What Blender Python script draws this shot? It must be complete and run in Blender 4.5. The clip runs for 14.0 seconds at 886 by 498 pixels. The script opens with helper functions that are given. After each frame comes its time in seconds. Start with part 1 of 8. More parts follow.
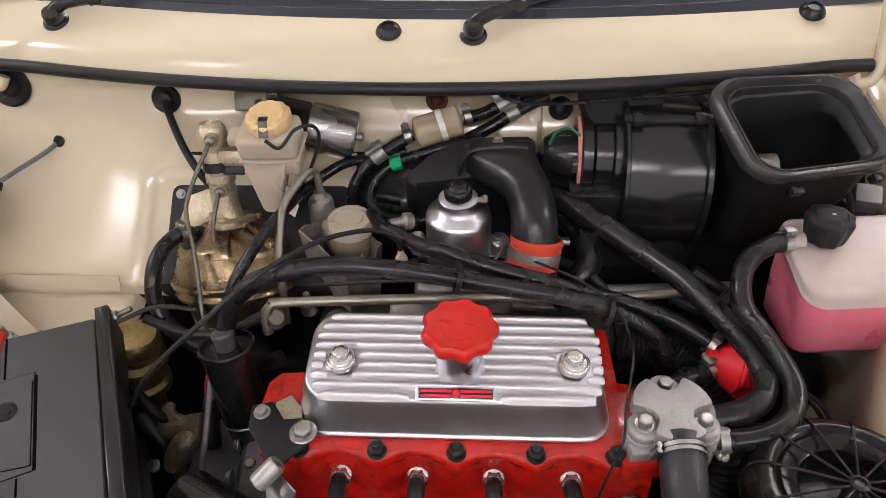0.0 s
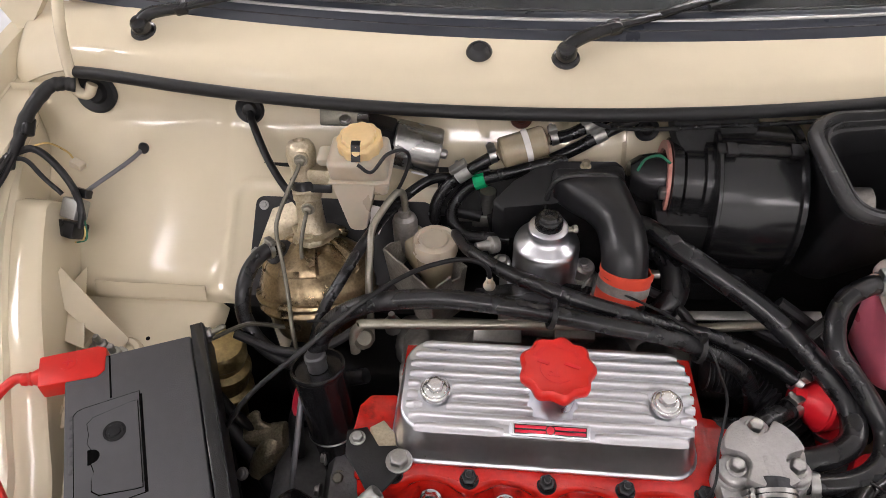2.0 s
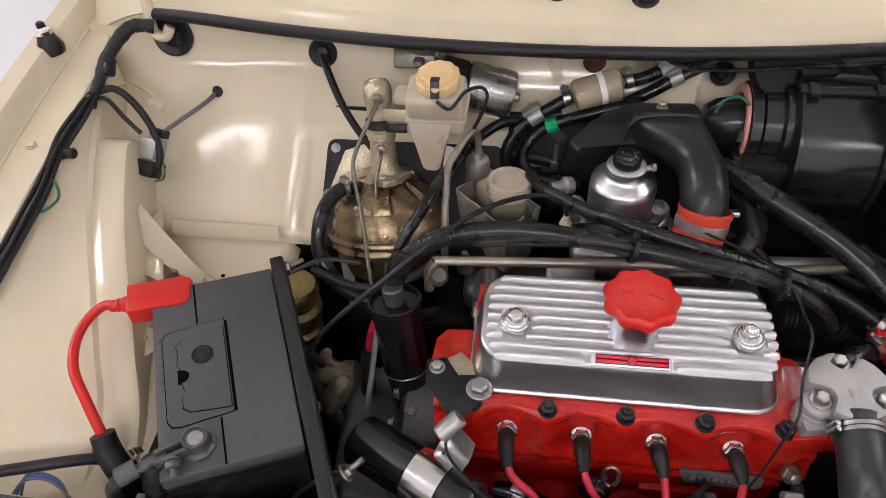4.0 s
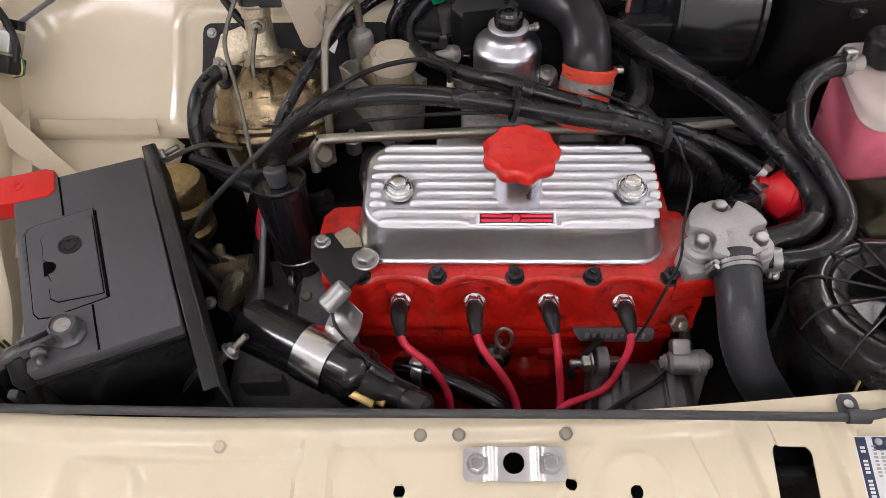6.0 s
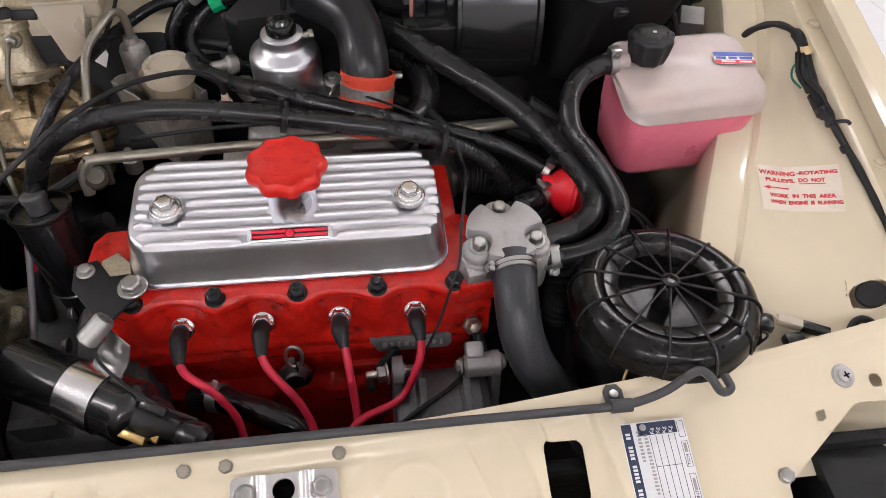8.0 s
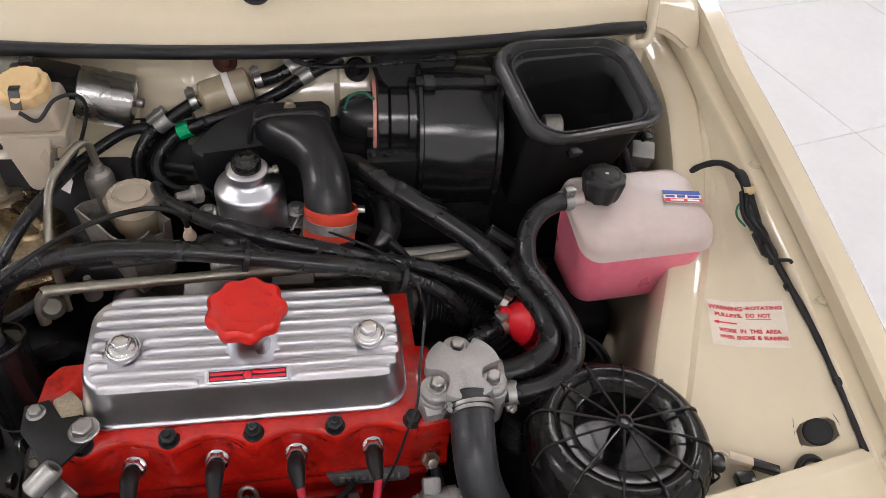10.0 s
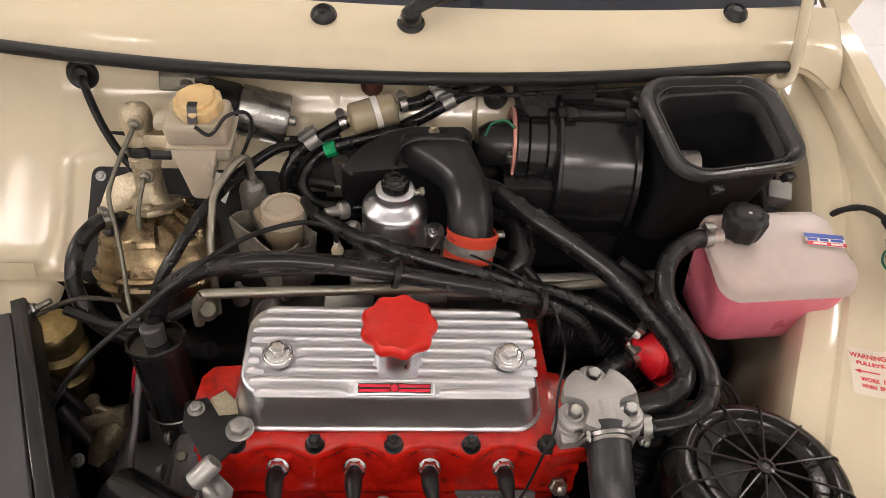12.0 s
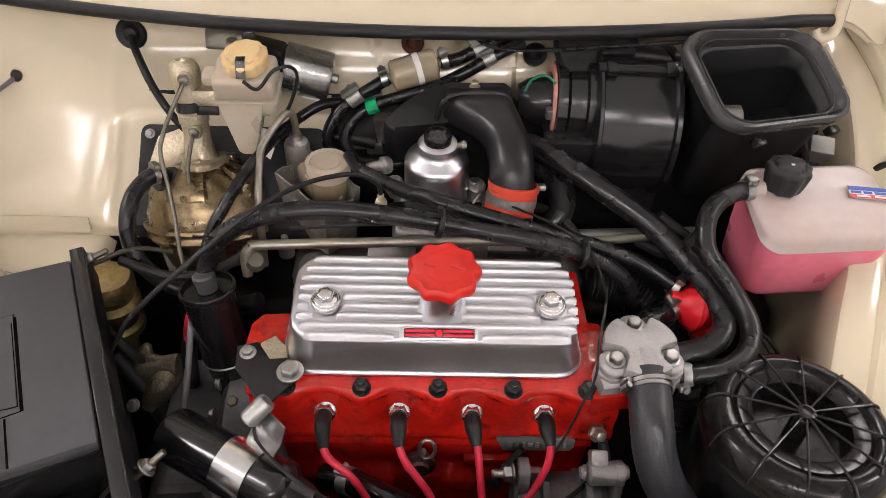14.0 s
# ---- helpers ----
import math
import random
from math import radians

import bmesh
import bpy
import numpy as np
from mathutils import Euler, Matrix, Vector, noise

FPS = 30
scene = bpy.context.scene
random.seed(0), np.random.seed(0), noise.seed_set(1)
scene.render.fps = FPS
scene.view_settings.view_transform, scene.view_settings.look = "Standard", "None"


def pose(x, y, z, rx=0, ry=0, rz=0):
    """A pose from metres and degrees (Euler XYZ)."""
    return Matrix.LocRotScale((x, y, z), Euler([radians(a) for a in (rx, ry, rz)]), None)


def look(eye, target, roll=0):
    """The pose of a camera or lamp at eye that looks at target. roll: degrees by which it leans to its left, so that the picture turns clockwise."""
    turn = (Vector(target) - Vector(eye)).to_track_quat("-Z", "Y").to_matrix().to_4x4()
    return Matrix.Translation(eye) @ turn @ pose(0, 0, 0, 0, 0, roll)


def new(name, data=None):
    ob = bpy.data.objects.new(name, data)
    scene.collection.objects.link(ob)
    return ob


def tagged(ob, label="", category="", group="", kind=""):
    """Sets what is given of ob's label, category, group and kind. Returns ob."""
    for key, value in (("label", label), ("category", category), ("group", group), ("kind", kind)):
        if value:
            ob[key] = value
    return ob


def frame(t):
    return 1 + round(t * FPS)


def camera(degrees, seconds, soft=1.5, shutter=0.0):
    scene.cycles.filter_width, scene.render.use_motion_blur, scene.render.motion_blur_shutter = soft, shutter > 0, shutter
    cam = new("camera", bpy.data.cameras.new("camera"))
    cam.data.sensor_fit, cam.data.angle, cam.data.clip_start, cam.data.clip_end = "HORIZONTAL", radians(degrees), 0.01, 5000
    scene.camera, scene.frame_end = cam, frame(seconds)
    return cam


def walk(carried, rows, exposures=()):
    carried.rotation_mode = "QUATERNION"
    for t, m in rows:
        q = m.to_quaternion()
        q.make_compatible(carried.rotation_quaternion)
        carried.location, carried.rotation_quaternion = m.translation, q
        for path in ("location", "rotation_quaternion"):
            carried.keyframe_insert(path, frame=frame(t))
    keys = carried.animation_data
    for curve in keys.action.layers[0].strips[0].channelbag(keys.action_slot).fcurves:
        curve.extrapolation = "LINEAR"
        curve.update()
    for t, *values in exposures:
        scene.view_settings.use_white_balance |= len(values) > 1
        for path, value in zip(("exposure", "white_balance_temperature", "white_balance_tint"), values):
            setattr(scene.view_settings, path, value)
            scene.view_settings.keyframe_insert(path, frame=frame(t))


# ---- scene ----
cam = camera(64.9, 14.0, 0.75)
PATH = [
    (0, (0.039, 0.02, 1.371), (-0.066, 1.524, 0.057), -1.9),
    (0.5, (0.014, 0.027, 1.404), (-0.079, 1.499, 0.053), -1.5),
    (1, (0.004, 0.043, 1.42), (-0.094, 1.487, 0.04), -1.5),
    (1.5, (-0.012, 0.062, 1.427), (-0.135, 1.488, 0.03), -1.7),
    (2, (-0.041, 0.066, 1.438), (-0.205, 1.48, 0.034), -2.1),
    (2.5, (-0.069, 0.064, 1.441), (-0.284, 1.467, 0.032), -2.7),
    (2.7, (-0.081, 0.06, 1.441), (-0.314, 1.459, 0.03), -2.9),
    (4.8, (-0.098, -0.017, 1.366), (-0.322, 1.323, -0.102), -4.0),
    (5, (-0.086, -0.022, 1.358), (-0.29, 1.304, -0.125), -4.1),
    (5.5, (-0.058, -0.023, 1.344), (-0.201, 1.262, -0.182), -3.6),
    (6, (-0.029, -0.021, 1.335), (-0.106, 1.238, -0.217), -2.5),
    (6.5, (0.0, -0.016, 1.329), (-0.01, 1.227, -0.238), -1.0),
    (7, (0.026, -0.011, 1.327), (0.091, 1.225, -0.244), 0.8),
    (7.5, (0.06, -0.011, 1.324), (0.197, 1.227, -0.241), 2.2),
    (8, (0.095, -0.006, 1.329), (0.299, 1.243, -0.22), 3.4),
    (8.2, (0.107, -0.002, 1.334), (0.334, 1.249, -0.209), 3.7),
    (10.3, (0.105, 0.047, 1.397), (0.411, 1.44, -0.005), 6.6),
    (10.5, (0.093, 0.049, 1.4), (0.385, 1.456, 0.009), 6.6),
    (11, (0.054, 0.052, 1.404), (0.299, 1.481, 0.026), 6.4),
    (11.5, (0.031, 0.048, 1.404), (0.217, 1.484, 0.024), 5.7),
    (12, (0.018, 0.041, 1.401), (0.147, 1.47, 0.007), 4.8),
    (12.5, (0.006, 0.03, 1.395), (0.096, 1.449, -0.012), 4.0),
    (13, (0.001, 0.023, 1.393), (0.069, 1.427, -0.03), 3.5),
    (13.5, (0.001, 0.015, 1.391), (0.055, 1.412, -0.04), 3.0),
    (14, (-0.001, 0.008, 1.387), (0.056, 1.398, -0.05), 2.9),
]
walk(cam, [(t, look(eye, target, roll)) for t, eye, target, roll in PATH],
     [(0.0, 0.33, 6250, 13), (2.5, 0.33, 6200, 13), (5.0, 0.25, 6100, 13), (6.5, 0.36, 6100, 13), (8.0, 0.31, 6100, 13), (10.5, 0.20, 6150, 11), (12.0, 0.28, 6800, 12), (12.7, 0.35, 6450, 12), (14.0, 0.44, 6400, 13)])

# ---- world and room light ----
world = bpy.data.worlds.new("world")
scene.world = world
world.use_nodes = True
world.node_tree.nodes["Background"].inputs[0].default_value = (0.9, 0.93, 1.0, 1)
world.node_tree.nodes["Background"].inputs[1].default_value = 0.05


# ---- materials ----
def mat(name, col, rough=0.5, metal=0.0, var=0.12, scale=14.0, bump=0.0, bscale=260.0, coat=0.0, trans=0.0, sss=0.0,
        dirt=None, emit=0.0, rvar=0.1, ior=1.45, spec=0.5, grime=None):
    """A procedural surface: colour mottled at two scales, roughness that wanders, fine relief."""
    m = bpy.data.materials.new(name)
    m.use_nodes = True
    nt = m.node_tree
    b = nt.nodes["Principled BSDF"]
    tc = nt.nodes.new("ShaderNodeTexCoord")
    n1 = nt.nodes.new("ShaderNodeTexNoise")
    n1.inputs["Scale"].default_value, n1.inputs["Detail"].default_value = scale, 5
    n2 = nt.nodes.new("ShaderNodeTexNoise")
    n2.inputs["Scale"].default_value, n2.inputs["Detail"].default_value = scale * 9, 4
    for n in (n1, n2):
        nt.links.new(tc.outputs["Object"], n.inputs["Vector"])
    add = nt.nodes.new("ShaderNodeMix")
    add.data_type = "FLOAT"
    add.inputs[0].default_value = 0.4
    nt.links.new(n1.outputs["Fac"], add.inputs[2])
    nt.links.new(n2.outputs["Fac"], add.inputs[3])
    ramp = nt.nodes.new("ShaderNodeValToRGB")
    ramp.color_ramp.elements[0].position, ramp.color_ramp.elements[1].position = 0.3, 0.7
    lo = dirt if dirt else tuple(c * (1 - var) for c in col)
    hi = tuple(min(1.0, c * (1 + var * 0.6)) for c in col)
    ramp.color_ramp.elements[0].color = (*lo, 1)
    ramp.color_ramp.elements[1].color = (*hi, 1)
    nt.links.new(add.outputs[0], ramp.inputs[0])
    colour = ramp.outputs[0]
    if grime:
        # oily patches with a ragged edge over the paint
        ng = nt.nodes.new("ShaderNodeTexNoise")
        ng.inputs["Scale"].default_value, ng.inputs["Detail"].default_value = grime[3], 6
        ng.inputs["Roughness"].default_value = 0.7
        nt.links.new(tc.outputs["Object"], ng.inputs["Vector"])
        gr = nt.nodes.new("ShaderNodeMapRange")
        gr.inputs["From Min"].default_value, gr.inputs["From Max"].default_value = grime[4], grime[4] + 0.16
        gr.inputs["To Max"].default_value = 0.85
        nt.links.new(ng.outputs["Fac"], gr.inputs["Value"])
        gm = nt.nodes.new("ShaderNodeMix")
        gm.data_type = "RGBA"
        gm.inputs[7].default_value = (*grime[:3], 1)
        nt.links.new(gr.outputs[0], gm.inputs[0])
        nt.links.new(colour, gm.inputs[6])
        colour = gm.outputs[2]
    nt.links.new(colour, b.inputs["Base Color"])
    rr = nt.nodes.new("ShaderNodeMapRange")
    rr.inputs["To Min"].default_value = max(0.02, rough - rvar)
    rr.inputs["To Max"].default_value = min(1.0, rough + rvar)
    nt.links.new(n1.outputs["Fac"], rr.inputs["Value"])
    nt.links.new(rr.outputs[0], b.inputs["Roughness"])
    b.inputs["Metallic"].default_value = metal
    b.inputs["Coat Weight"].default_value = coat
    b.inputs["Coat Roughness"].default_value = 0.06
    b.inputs["Transmission Weight"].default_value = trans
    b.inputs["IOR"].default_value = ior
    b.inputs["Specular IOR Level"].default_value = spec
    if sss:
        b.inputs["Subsurface Weight"].default_value = sss
        b.inputs["Subsurface Radius"].default_value = (0.02, 0.015, 0.012)
        b.inputs["Subsurface Scale"].default_value = 0.5
    if emit:
        b.inputs["Emission Color"].default_value = (*col, 1)
        b.inputs["Emission Strength"].default_value = emit
    if bump:
        nb = nt.nodes.new("ShaderNodeTexNoise")
        nb.inputs["Scale"].default_value, nb.inputs["Detail"].default_value = bscale, 3
        nt.links.new(tc.outputs["Object"], nb.inputs["Vector"])
        bp = nt.nodes.new("ShaderNodeBump")
        bp.inputs["Strength"].default_value, bp.inputs["Distance"].default_value = bump, 0.002
        nt.links.new(nb.outputs["Fac"], bp.inputs["Height"])
        nt.links.new(bp.outputs[0], b.inputs["Normal"])
    return m


CREAM = mat("cream_paint", (0.665, 0.585, 0.425), 0.11, var=0.035, scale=5, coat=0.12, bump=0.008, bscale=900, rvar=0.03)
RED = mat("red_engine_paint", (0.66, 0.017, 0.009), 0.22, dirt=(0.36, 0.009, 0.005), grime=(0.045, 0.010, 0.007, 30, 0.555), scale=15, coat=0.5, bump=0.22, bscale=170, rvar=0.12)
REDPL = mat("red_plastic", (0.60, 0.016, 0.009), 0.34, var=0.08, scale=20, bump=0.03, bscale=400)
REDCAP = mat("red_rubber", (0.6, 0.012, 0.02), 0.3, var=0.12, bump=0.03)
REDWIRE = mat("red_silicone", (0.55, 0.02, 0.05), 0.42, var=0.08, bump=0.04)
POL = mat("polished_alloy", (0.66, 0.655, 0.68), 0.40, 1.0, var=0.10, scale=14, bump=0.08, bscale=300, rvar=0.10)
ALU = mat("cast_alloy", (0.55, 0.54, 0.52), 0.42, 1.0, var=0.22, scale=30, bump=0.25, bscale=420, rvar=0.12)
ALUD = mat("dull_alloy", (0.37, 0.355, 0.335), 0.5, 0.9, var=0.35, scale=24, bump=0.3, bscale=300, rvar=0.15)
STEEL = mat("zinc_steel", (0.42, 0.415, 0.40), 0.34, 1.0, var=0.2, scale=40, bump=0.08, rvar=0.12)
CHROME = mat("chrome", (0.88, 0.88, 0.89), 0.07, 1.0, var=0.04, rvar=0.04)
GOLD = mat("yellow_zinc", (0.40, 0.31, 0.18), 0.30, 0.9, dirt=(0.11, 0.08, 0.05), grime=(0.05, 0.035, 0.02, 34, 0.60), scale=30, bump=0.25, bscale=150, rvar=0.18)
BRASS = mat("brass", (0.62, 0.45, 0.18), 0.3, 1.0, var=0.25, scale=40, bump=0.1)
PIPE = mat("dull_pipe_steel", (0.20, 0.19, 0.155), 0.42, 0.9, var=0.25, scale=60, bump=0.1)
FOIL = mat("foil_shield", (0.36, 0.34, 0.30), 0.5, 0.6, var=0.5, scale=60, bump=0.9, bscale=260)
RUB = mat("black_rubber", (0.014, 0.014, 0.015), 0.44, spec=0.4, var=0.3, scale=22, bump=0.12, bscale=500, rvar=0.1)
HOSE = mat("rubber_hose", (0.011, 0.011, 0.0122), 0.27, var=0.3, scale=26, bump=0.06, bscale=420, rvar=0.12)
BPL = mat("black_plastic", (0.018, 0.018, 0.019), 0.22, var=0.25, scale=16, bump=0.03, bscale=420, rvar=0.08)
BPLM = mat("matt_black_plastic", (0.045, 0.045, 0.048), 0.45, var=0.2, scale=12, bump=0.25, bscale=900)
BGL = mat("black_gloss_paint", (0.009, 0.009, 0.01), 0.24, var=0.2, coat=0.4, bump=0.03, rvar=0.06)
GREYB = mat("grey_battery_plastic", (0.070, 0.070, 0.076), 0.5, var=0.12, scale=9, bump=0.2, bscale=1200)
# black for grimy metal, and for fill that stands in for shade
DARK = mat("grimy_and_shaded_black", (0.012, 0.012, 0.012), 0.55, spec=0.25, var=0.5, scale=20, bump=0.4, bscale=150)
WHITEPL = mat("milky_plastic", (0.56, 0.49, 0.385), 0.30, var=0.06, scale=18, sss=0.6, trans=0.12, bump=0.03)
GOLDC = mat("bright_yellow_zinc", (0.46, 0.36, 0.17), 0.36, 0.85, dirt=(0.13, 0.10, 0.05), scale=20, bump=0.08)
CASTM = mat("rough_cast_alloy", (0.64, 0.57, 0.43), 0.34, 0.7, dirt=(0.36, 0.30, 0.20), scale=34, bump=0.55, bscale=260, rvar=0.15)
CASTA = mat("fresh_cast_alloy", (0.42, 0.41, 0.40), 0.48, 0.5, var=0.15, scale=30, bump=0.35, bscale=420, rvar=0.1)
LIPM = mat("grey_black_rubber", (0.042, 0.042, 0.043), 0.27, var=0.2, scale=22, bump=0.02, bscale=700, rvar=0.02)
DULLB = mat("dull_beige_grey_bolt", (0.30, 0.27, 0.22), 0.5, 0.4, var=0.3, scale=60, bump=0.2)
MOTORM = mat("motor_can_zinc", (0.40, 0.40, 0.385), 0.26, 0.95, var=0.3, scale=26, bump=0.12, rvar=0.12)
DULLP = mat("dull_beige_pipe", (0.34, 0.32, 0.265), 0.36, 0.8, var=0.25, scale=50, bump=0.1)
PLENM = mat("satin_black_plastic", (0.010, 0.010, 0.011), 0.46, var=0.2, scale=16, bump=0.05, spec=0.45)
DRUMM = mat("glossy_black_drum", (0.013, 0.013, 0.014), 0.20, var=0.2, scale=16, rvar=0.015, spec=0.7)
NUTM = mat("satin_chrome_nut", (0.74, 0.73, 0.73), 0.22, 1.0, var=0.06, rvar=0.04)
ELBM = mat("dusty_black_elbow", (0.013, 0.013, 0.0145), 0.30, var=0.2, scale=30, bump=0.02, bscale=300, rvar=0.02)
# near-black that stands in for the shade inside gaps, grooves and holes
VOID = mat("unlit_gap", (0.003, 0.003, 0.003), 0.9, var=0.1, spec=0.05)
LEAD = mat("grey_lead", (0.11, 0.11, 0.115), 0.5, 0.6, var=0.3, scale=50, bump=0.2, bscale=300, rvar=0.12)
SANDC = mat("sand_cast_olive_alloy", (0.40, 0.345, 0.24), 0.38, 0.7, dirt=(0.12, 0.10, 0.07), scale=46, bump=0.7, bscale=240, rvar=0.18)
RUST = mat("rusty_brown_rubber", (0.12, 0.035, 0.02), 0.6, var=0.4, scale=60, bump=0.2)
SHELLM = mat("polished_shell_alloy", (0.70, 0.71, 0.75), 0.30, 1.0, var=0.10, scale=16, bump=0.05, bscale=260, rvar=0.08)
CLEARPL = mat("yellowed_clear_plastic", (0.66, 0.56, 0.39), 0.20, var=0.12, scale=25, trans=0.45, sss=0.3)
AMBER = mat("amber_plastic", (0.75, 0.545, 0.28), 0.38, var=0.1, scale=20, sss=0.3, bump=0.05)
TANKW = mat("translucent_tank_plastic", (0.55, 0.465, 0.43), 0.36, coat=0.08, var=0.10, scale=10, sss=0.6, bump=0.05, bscale=120)
TANKP = mat("coolant_filled_plastic", (0.80, 0.20, 0.28), 0.30, var=0.15, scale=9, sss=0.4, bump=0.05, bscale=120)
DUSTH = mat("dusty_grey_rubber", (0.032, 0.033, 0.037), 0.33, var=0.35, scale=22, bump=0.16, bscale=360, rvar=0.12)
ENAMEL = mat("red_enamel", (0.66, 0.02, 0.05), 0.25, var=0.1)
GRIMEC = mat("oily_cast_alloy", (0.10, 0.09, 0.075), 0.42, 0.7, dirt=(0.05, 0.045, 0.035), scale=40, bump=0.5, bscale=240, rvar=0.15)
ORANGE = mat("orange_silicone", (0.60, 0.062, 0.030), 0.5, var=0.1, bump=0.06)
GREEN = mat("green_tag", (0.0, 0.40, 0.15), 0.4, var=0.1)
GREENW = mat("dull_green_wire", (0.012, 0.13, 0.07), 0.45, var=0.2)
WHITE = mat("white_label", (0.82, 0.79, 0.76), 0.4, var=0.05)
STICK = mat("faded_clear_sticker", (0.70, 0.635, 0.53), 0.3, var=0.06, scale=30)
LRED = mat("label_red_ink", (0.65, 0.05, 0.07), 0.45, var=0.05)
LBLUE = mat("label_blue_ink", (0.05, 0.10, 0.42), 0.45, var=0.05)
PLATE = mat("data_plate_metal", (0.74, 0.74, 0.75), 0.32, 0.15, var=0.08, scale=40)
INK = mat("plate_dark_ink", (0.03, 0.04, 0.08), 0.4, var=0.1)
STAMP = mat("stamped_grey_ink", (0.36, 0.35, 0.34), 0.5, var=0.2)
GREYPAINT = mat("grey_gearbox", (0.16, 0.16, 0.165), 0.5, 0.3, var=0.35, scale=18, bump=0.4, bscale=180)
GREYWIRE = mat("grey_cable", (0.16, 0.16, 0.17), 0.45, var=0.1)
RELAY = mat("relay_can", (0.38, 0.38, 0.36), 0.42, 0.7, var=0.15, scale=40, bump=0.1)
FLOOR = mat("showroom_floor", (0.70, 0.70, 0.71), 0.35, var=0.06, scale=3, bump=0.05, bscale=60)
JOINT = mat("grey_floor_joint", (0.62, 0.62, 0.62), 0.7, var=0.15, scale=8)
WALL = mat("white_wall_paint", (0.80, 0.80, 0.79), 0.7, var=0.03, scale=3, bump=0.1, bscale=150)
LAMP = mat("lamp_diffuser", (1.0, 0.925, 0.89), 0.5, var=0.0, emit=25.5)
LIDM = mat("filter_lid_plastic", (0.009, 0.0085, 0.008), 0.19, var=0.25, scale=14, bump=0.02, bscale=300, rvar=0.04, spec=0.32)
SEAT = mat("grey_interior", (0.10, 0.10, 0.11), 0.7, var=0.25, scale=30, bump=0.3, bscale=500)
TRIM = mat("windscreen_rubber", (0.03, 0.034, 0.045), 0.3, var=0.15, scale=14, bump=0.05)
PINK = mat("pink_gasket", (0.55, 0.24, 0.20), 0.5, var=0.15)
GLASS = mat("windscreen_glass", (0.75, 0.80, 0.80), 0.02, var=0.0, trans=1.0, rvar=0.0)


# ---- building helpers ----
def finish(bm, name, material, sharp=34):
    me = bpy.data.meshes.new(name)
    bmesh.ops.recalc_face_normals(bm, faces=bm.faces)
    bm.to_mesh(me)
    bm.free()
    me.materials.append(material)
    me.shade_smooth()
    me.set_sharp_from_angle(angle=radians(sharp))
    return me


def part(name, bm, material, parent, label="", sharp=34):
    """Links a bmesh as one mesh object under a thing or under a part."""
    ob = new(name, bm if isinstance(bm, bpy.types.Mesh) else finish(bm, name, material, sharp))
    ob.parent = parent
    if parent.type == "EMPTY":
        ob.matrix_parent_inverse = parent.matrix_basis.inverted()
    return tagged(ob, label)


def thing(name, at, label, category, group="", kind=""):
    """An Empty at a thing's base, which will parent its parts."""
    ob = new(name)
    ob.empty_display_size = 0.02
    ob.matrix_basis = Matrix.Translation(at)
    return tagged(ob, label, category, group, kind)


def solo(name, bm, material, label, category, group="", kind="", sharp=34):
    """A thing of one mesh."""
    return tagged(new(name, finish(bm, name, material, sharp)), label, category, group, kind)


def frame_to(axis, hint=(0, 0, 1)):
    """A rotation whose z is the axis."""
    z = Vector(axis).normalized()
    h = Vector(hint)
    if abs(z.dot(h.normalized())) > 0.98:
        h = Vector((0, 1, 0))
    x = h.cross(z).normalized()
    return Matrix((x, z.cross(x), z)).transposed()


def spline(pts, n=8):
    """Catmull-Rom through the points."""
    p = [Vector(q) for q in pts]
    p = [p[0] * 2 - p[1]] + p + [p[-1] * 2 - p[-2]]
    out = []
    for i in range(1, len(p) - 2):
        a, b, c, d = p[i - 1:i + 3]
        for k in range(n):
            t = k / n
            out.append(0.5 * (2 * b + (c - a) * t + (2 * a - 5 * b + 4 * c - d) * t * t + (3 * b - a - 3 * c + d) * t ** 3))
    return out + [p[-2]]


def tube(bm, pts, r, seg=14, n=8, smooth=True, caps=True):
    """A round tube along the points; r is a number or a function of 0..1."""
    path = spline(pts, n) if smooth and len(pts) > 2 else [Vector(q) for q in pts]
    rf = r if callable(r) else (lambda s: r)
    total = len(path) - 1
    tan = (path[1] - path[0]).normalized()
    x = frame_to(tan).col[0].copy()
    rings = []
    for i, q in enumerate(path):
        t = (path[min(i + 1, total)] - path[max(i - 1, 0)]).normalized()
        x = (x - t * x.dot(t)).normalized()
        y = t.cross(x)
        rad = rf(i / total)
        rings.append([bm.verts.new(q + (x * math.cos(a) + y * math.sin(a)) * rad)
                      for a in (2 * math.pi * k / seg for k in range(seg))])
    for a, b in zip(rings, rings[1:]):
        for k in range(seg):
            bm.faces.new((a[k], a[(k + 1) % seg], b[(k + 1) % seg], b[k]))
    if caps:
        bm.faces.new(rings[0][::-1])
        bm.faces.new(rings[-1])
    return bm


